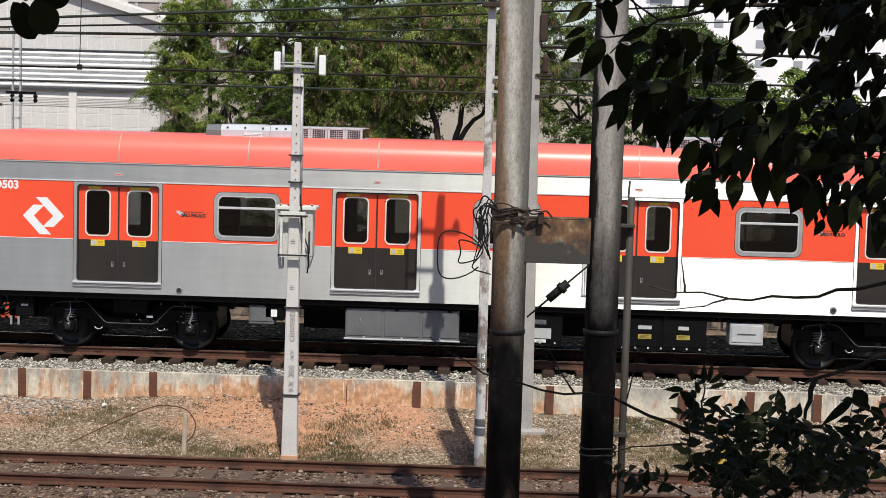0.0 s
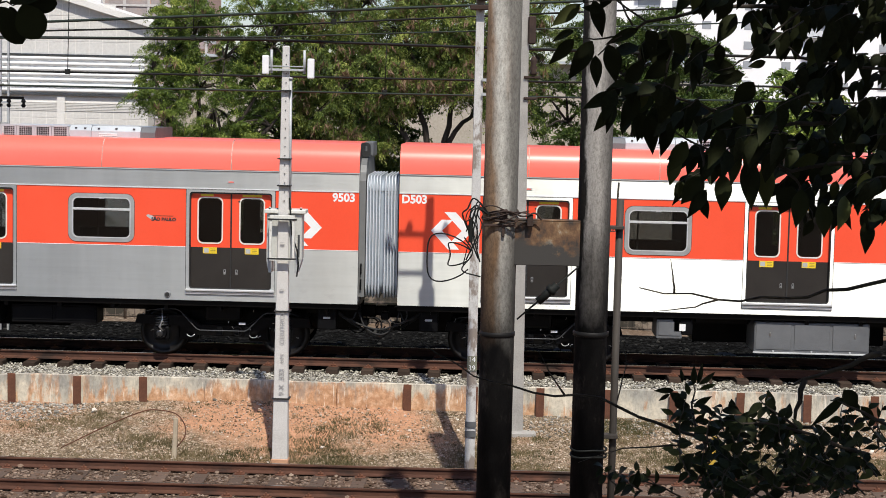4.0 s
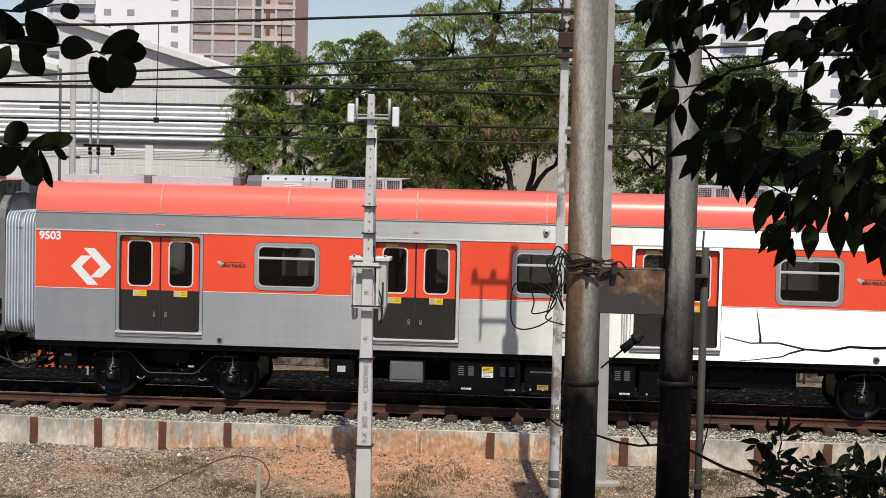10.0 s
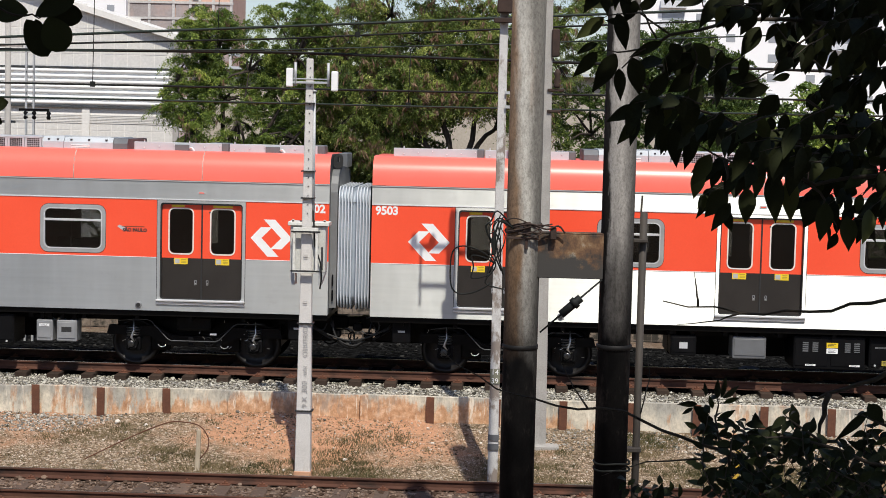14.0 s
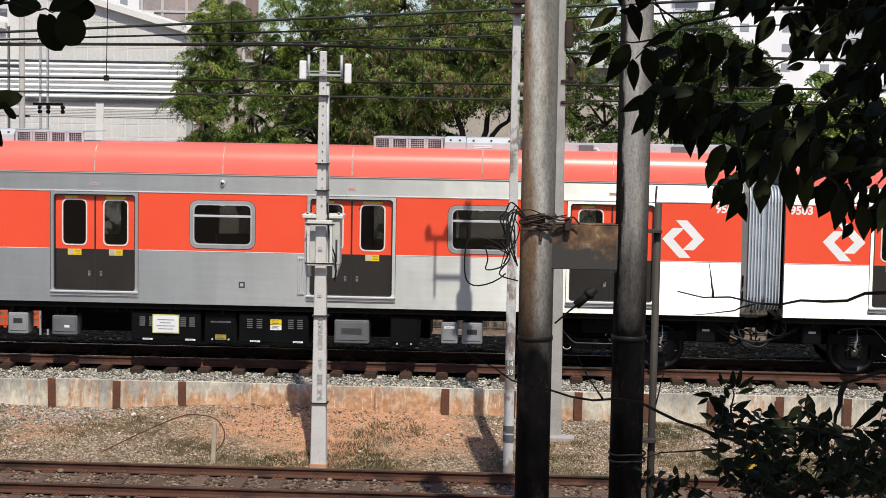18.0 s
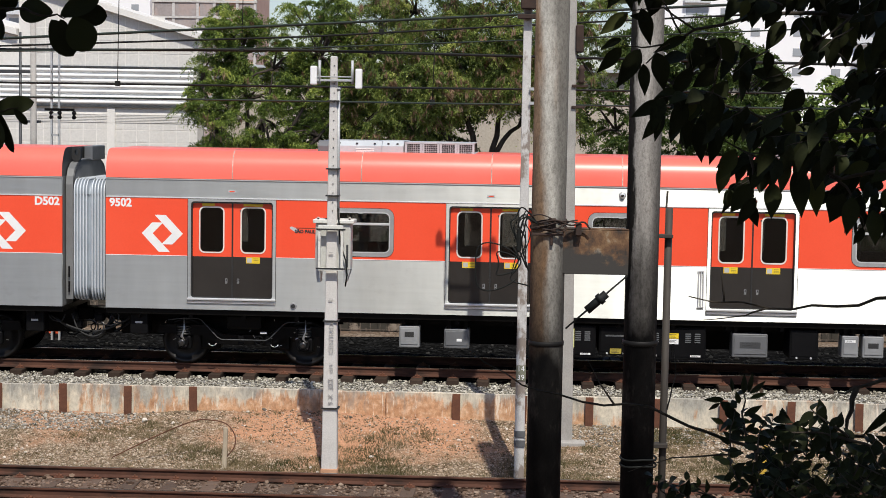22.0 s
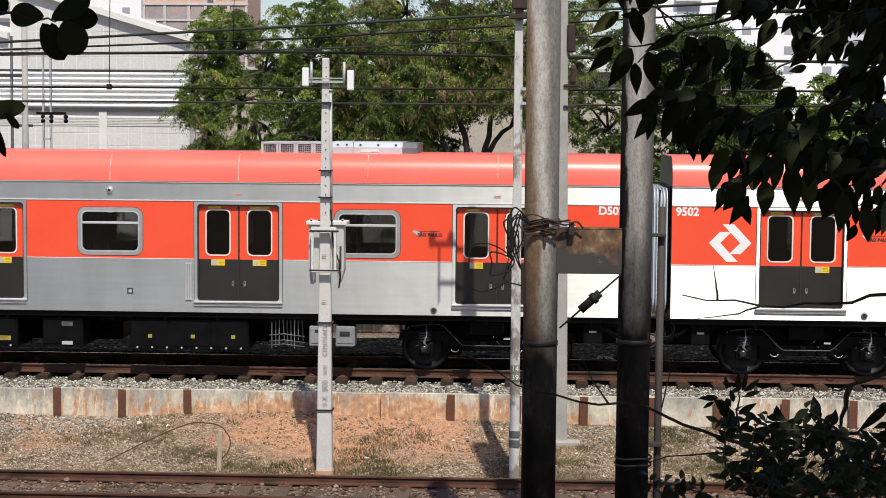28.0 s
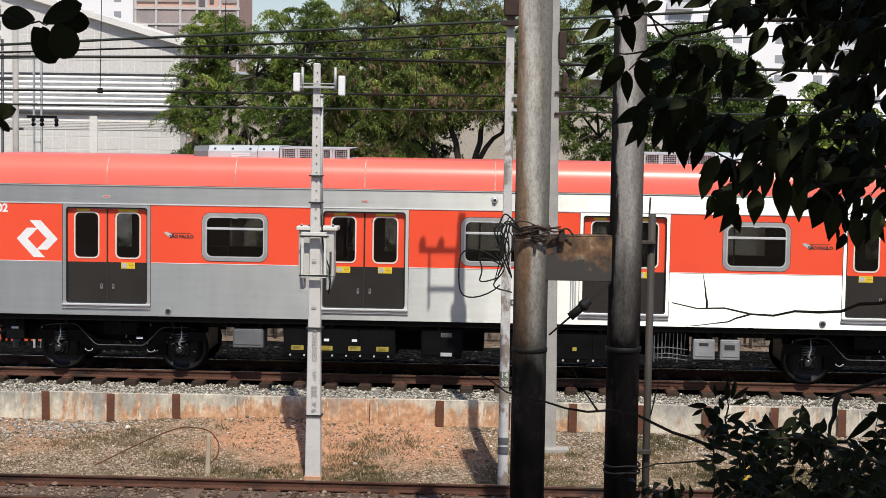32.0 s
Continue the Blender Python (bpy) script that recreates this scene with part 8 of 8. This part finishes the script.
    for pts in ([(1300, 300), (1305, 340), (1300, 385)], [(1380, 318), (1345, 340), (1338, 352)], [(1440, 340), (1470, 360), (1482, 390), (1500, 430)], [(1433, 94), (1395, 130), (1357, 159), (1320, 170)],
                [(1480, 60), (1433, 94), (1390, 130)], [(1700, 170), (1500, 150), (1432, 118), (1392, 64)], [(1445, 194), (1498, 235), (1568, 255)], [(1230, 205), (1250, 130), (1240, 92)]):
        twig([sight(*p, 4.4) for p in pts], 0.0045, 0, rnd)
    for xa, xb, ya, yb, n in ((1160, 1300, 175, 290, 7), (1200, 1320, 90, 190, 4), (1290, 1440, 200, 320, 9), (1270, 1350, 290, 380, 5), (1340, 1570, 250, 350, 12), (1430, 1640, 300, 400, 10), (1480, 1660, 380, 450, 6),
                              (1290, 1390, -60, 60, 5), (1370, 1640, -70, 60, 18), (1380, 1640, 40, 130, 12), (1480, 1660, 120, 200, 5), (1520, 1660, 190, 300, 8), (1040, 1180, -70, 10, 5), (1180, 1330, -80, -10, 5), (1560, 1720, -60, 120, 10), (1560, 1720, 120, 440, 11), (1400, 1580, -20, 90, 7), (1420, 1600, 150, 260, 4), (1260, 1420, -110, -40, 6)):
        for i in range(n):
            w, h = xb - xa, yb - ya
            cx, cy = xa + w * rnd.uniform(0.1, 0.9), ya + h * rnd.uniform(0.1, 0.75)
            dx, dy = rnd.uniform(18, 45), rnd.uniform(-14, 22)
            d = rnd.uniform(4.1, 4.9)
            twig([sight(cx + dx, cy - dy, d), sight(cx, cy, d - 0.03), sight(cx - dx, cy + dy + 10, d - 0.06)], 0.0026, rnd.randint(5, 7), rnd, droop=1.0, size=rnd.uniform(0.52, 0.72))
    # lower right: upright shoots of smaller leaves
    for xa, xb, ya, yb, n in ((1240, 1340, 745, 800, 6), (1330, 1440, 765, 830, 9), (1230, 1340, 800, 880, 8), (1300, 1480, 815, 900, 16), (1120, 1250, 866, 900, 5), (1520, 1640, 745, 820, 6), (1440, 1600, 800, 870, 13), (1420, 1600, 840, 900, 18), (1280, 1440, 850, 900, 10)):
        for i in range(n):
            x0, y0 = rnd.uniform(xa, xb) + 20, yb + rnd.uniform(0, 30)
            x1, y1 = rnd.uniform(xa, xb), rnd.uniform(ya, ya + (yb - ya) * 0.5)
            d = rnd.uniform(3.9, 4.8)
            twig([sight(x0, y0, d), sight((x0 + x1) / 2 - 6, (y0 + y1) / 2, d), sight(x1, y1, d)], 0.0026, rnd.randint(5, 8), rnd, LEAVES, droop=0.25, size=rnd.uniform(0.30, 0.43))
    shoot = twig([sight(1310, 850, 4.3), sight(1284, 770, 4.3), sight(1286, 722, 4.3)], 0.005, 5, rnd, LEAVES, droop=-0.1, size=0.36)
    for base, tip, wide in (((1266, 720), (1264, 691), 9), ((1287, 723), (1287, 687), 14), ((1293, 722), (1304, 682), 11), ((1295, 723), (1329, 699), 12), ((1297, 731), (1329, 721), 11), ((1251, 733), (1215, 733), 13),
                            ((1244, 739), (1222, 752), 9), ((1278, 741), (1272, 717), 12), ((1270, 756), (1242, 735), 22), ((1285, 763), (1321, 742), 15), ((1251, 775), (1226, 765), 13), ((1278, 770), (1252, 788), 18)):
        lay_leaf(shoot, base, tip, wide, 4.3, rnd, POINTED)
    bush = twig([sight(1500, 800, 4.2), sight(1420, 788, 4.2), sight(1340, 786, 4.2), sight(1290, 790, 4.2)], 0.005, 6, rnd, LEAVES, droop=0.2, size=0.36)
    for base, tip, wide in (((1327, 782), (1312, 766), 12), ((1355, 772), (1354, 746), 16), ((1368, 776), (1348, 752), 12), ((1392, 784), (1391, 760), 20), ((1406, 780), (1405, 754), 11), ((1425, 776), (1430, 754), 15),
                            ((1436, 795), (1456, 780), 14), ((1330, 790), (1372, 780), 16), ((1400, 795), (1372, 782), 16), ((1380, 800), (1350, 812), 16), ((1455, 800), (1480, 812), 14), ((1320, 800), (1290, 812), 15)):
        lay_leaf(bush, base, tip, wide, 4.2, rnd, POINTED)
    twig([sight(1600, 850, 4.1), sight(1450, 800, 4.1), sight(1340, 790, 4.1)], 0.006, 14, rnd, LEAVES, droop=0.0, size=0.5)
    twig([sight(1470, 800, 4.1), sight(1420, 765, 4.1), sight(1405, 752, 4.1)], 0.004, 8, rnd, LEAVES, droop=0.2, size=0.5)
    br = twig([sight(1640, 800, 4.1), sight(1568, 765, 4.1), sight(1530, 752, 4.1)], 0.005, 0, rnd)
    for base, tip, wide in (((1555, 746), (1494, 801), 20), ((1554, 733), (1581, 771), 34), ((1584, 763), (1612, 790), 20), ((1592, 793), (1562, 808), 14)):
        lay_leaf(br, base, tip, wide, 4.1, rnd, POINTED)
    # bare twigs
    twig([sight(1620, 670, 4.2), sight(1568, 690, 4.2), sight(1480, 715, 4.2), sight(1452, 722, 4.2)], 0.009, 0, rnd)
    twig([sight(1485, 715, 4.2), sight(1468, 770, 4.2), sight(1470, 800, 4.2)], 0.008, 0, rnd)
    twig([sight(1700, 520, 4.2), sight(1560, 555, 4.2), sight(1450, 570, 4.2), sight(1330, 572, 4.2), sight(1190, 550, 4.2)], 0.006, 0, rnd)
    twig([sight(1330, 572, 4.2), sight(1290, 585, 4.2), sight(1215, 592, 4.2)], 0.003, 0, rnd)
    twig([sight(1252, 560, 4.2), sight(1250, 530, 4.2), sight(1246, 500, 4.2)], 0.003, 0, rnd)
    twig([sight(1320, 830, 4.2), sight(1220, 790, 4.2), sight(1120, 745, 4.2), sight(1000, 735, 4.2), sight(895, 705, 4.2), sight(800, 640, 4.2)], 0.0052, 0, rnd)
    twig([sight(1058, 742, 4.2), sight(1030, 700, 4.2), sight(1010, 660, 4.2)], 0.003, 0, rnd)
    twig([sight(1280, 830, 4.2), sight(1160, 835, 4.2), sight(1080, 860, 4.2)], 0.003, 0, rnd)
    twig([sight(1150, 750, 4.2), sight(1166, 690, 4.2), sight(1162, 640, 4.2)], 0.002, 0, rnd)
    # upper left: a few round leaves on a thin twig
    br = twig([sight(-140, 25, 4.0), sight(-50, 26, 4.0), sight(20, 30, 4.0), sight(62, 44, 4.0), sight(84, 46, 4.0), sight(106, 40, 4.0)], 0.0045, 0, rnd)
    for base, tip, wide in (((70, 38), (5, 32), 44), ((82, 44), (150, 8), 40), ((104, 38), (167, 46), 40), ((66, 50), (104, 116), 46), ((104, 46), (132, 106), 56), ((82, 50), (92, 70), 16),
                            ((-60, 26), (-24, 84), 44), ((-70, 20), (-14, 44), 38), ((-80, 30), (-110, 90), 44), ((-90, 24), (-120, -30), 40)):
        lay_leaf(br, base, tip, wide, 4.0, rnd)
    br = twig([sight(-180, 190, 4.0), sight(-100, 205, 4.0), sight(-40, 214, 4.0), sight(5, 206, 4.0)], 0.0045, 0, rnd)
    for base, tip, wide in (((-48, 212), (34, 194), 34), ((-46, 212), (-34, 282), 46), ((-26, 216), (-6, 286), 18), ((-2, 208), (22, 236), 14), ((-60, 206), (-110, 260), 50), ((-30, 212), (-64, 250), 40), ((-90, 204), (-50, 170), 40)):
        lay_leaf(br, base, tip, wide, 4.0, rnd)
    twig([sight(-160, -40, 4.0), sight(-60, -30, 4.0), sight(20, -45, 4.0)], 0.004, 6, rnd, ROUND_LEAVES, 0.3, 1.0)
    # the crown overhead, unseen and added to keep the near leaves in shade
    rng = np.random.default_rng(33)
    cs = []
    for i in range(1800):
        cs.append((rng.uniform(-8, 5), rng.uniform(-7, 4.6), rng.uniform(2.6, 7.0)))
    cs = [c for c in cs if c[2] > 3.1 + 0.22 * max(0, c[1] - 1.5) or (c[1] < -1.5 and c[2] > 0.5)]
    v, f = leaf_cloud(rng, cs, [0.9] * len(cs), 40, 0.26, 0.13, 0.3)
    raw("crown", v, f, LEAF_C, home)


foreground()


# ---- what moves: the train rolls past at about two metres a second ----
RUN = [
    (0, 0.00), (0.5, 1.04), (1, 2.08), (1.5, 3.12), (2, 4.13), (2.5, 5.10), (3, 6.12), (3.5, 7.15),
    (5.5, 11.22), (6, 12.23), (6.5, 13.25), (7, 14.23), (7.5, 15.24), (8, 16.24), (8.5, 17.24), (9, 18.24),
    (9.5, 19.23), (10, 20.23), (10.5, 21.22), (11, 22.20), (11.5, 23.19), (12, 24.18), (12.5, 25.16), (13, 26.14),
    (13.5, 27.11), (14, 28.09), (14.5, 29.06), (15, 30.04), (15.5, 31.00), (17.5, 34.84), (18, 35.79), (18.5, 36.74),
    (19, 37.69), (19.5, 38.63), (20, 39.57), (20.5, 40.51), (21, 41.45), (21.5, 42.39), (22, 43.33), (22.5, 44.27),
    (23, 45.20), (23.5, 46.07), (24, 47.00), (24.5, 47.92), (25, 48.84), (25.5, 49.75), (27.5, 53.52), (28, 54.49),
    (28.5, 55.47), (29, 56.43), (29.5, 57.40), (30, 58.36), (30.5, 59.31), (31, 60.28), (31.5, 61.24), (32, 62.19),
]


def run_at(t):
    for (a, s), (b, e) in zip(RUN, RUN[1:]):
        if t <= b:
            return s + (e - s) * (t - a) / (b - a)
    return RUN[-1][1]


def motions():
    for things, places in ((CARS, CAR_AT), (GANGWAYS, GANGWAY_AT)):
        for ob, x in zip(things, places):
            walk(ob, [(t, pose(x + s, TRAIN_Y, 0)) for t, s in RUN])
    times = [k * 32.0 / 110 for k in range(111)]
    for car in CARS:
        for bg in car.children:
            if bg.name.startswith("bogie"):
                for w in bg.children:
                    if w.name.startswith("wheelset"):
                        x = w.location.x
                        walk(w, [(t, pose(x, 0, WHEEL_R, 0, math.degrees(run_at(t) / WHEEL_R), 0)) for t in times])


motions()
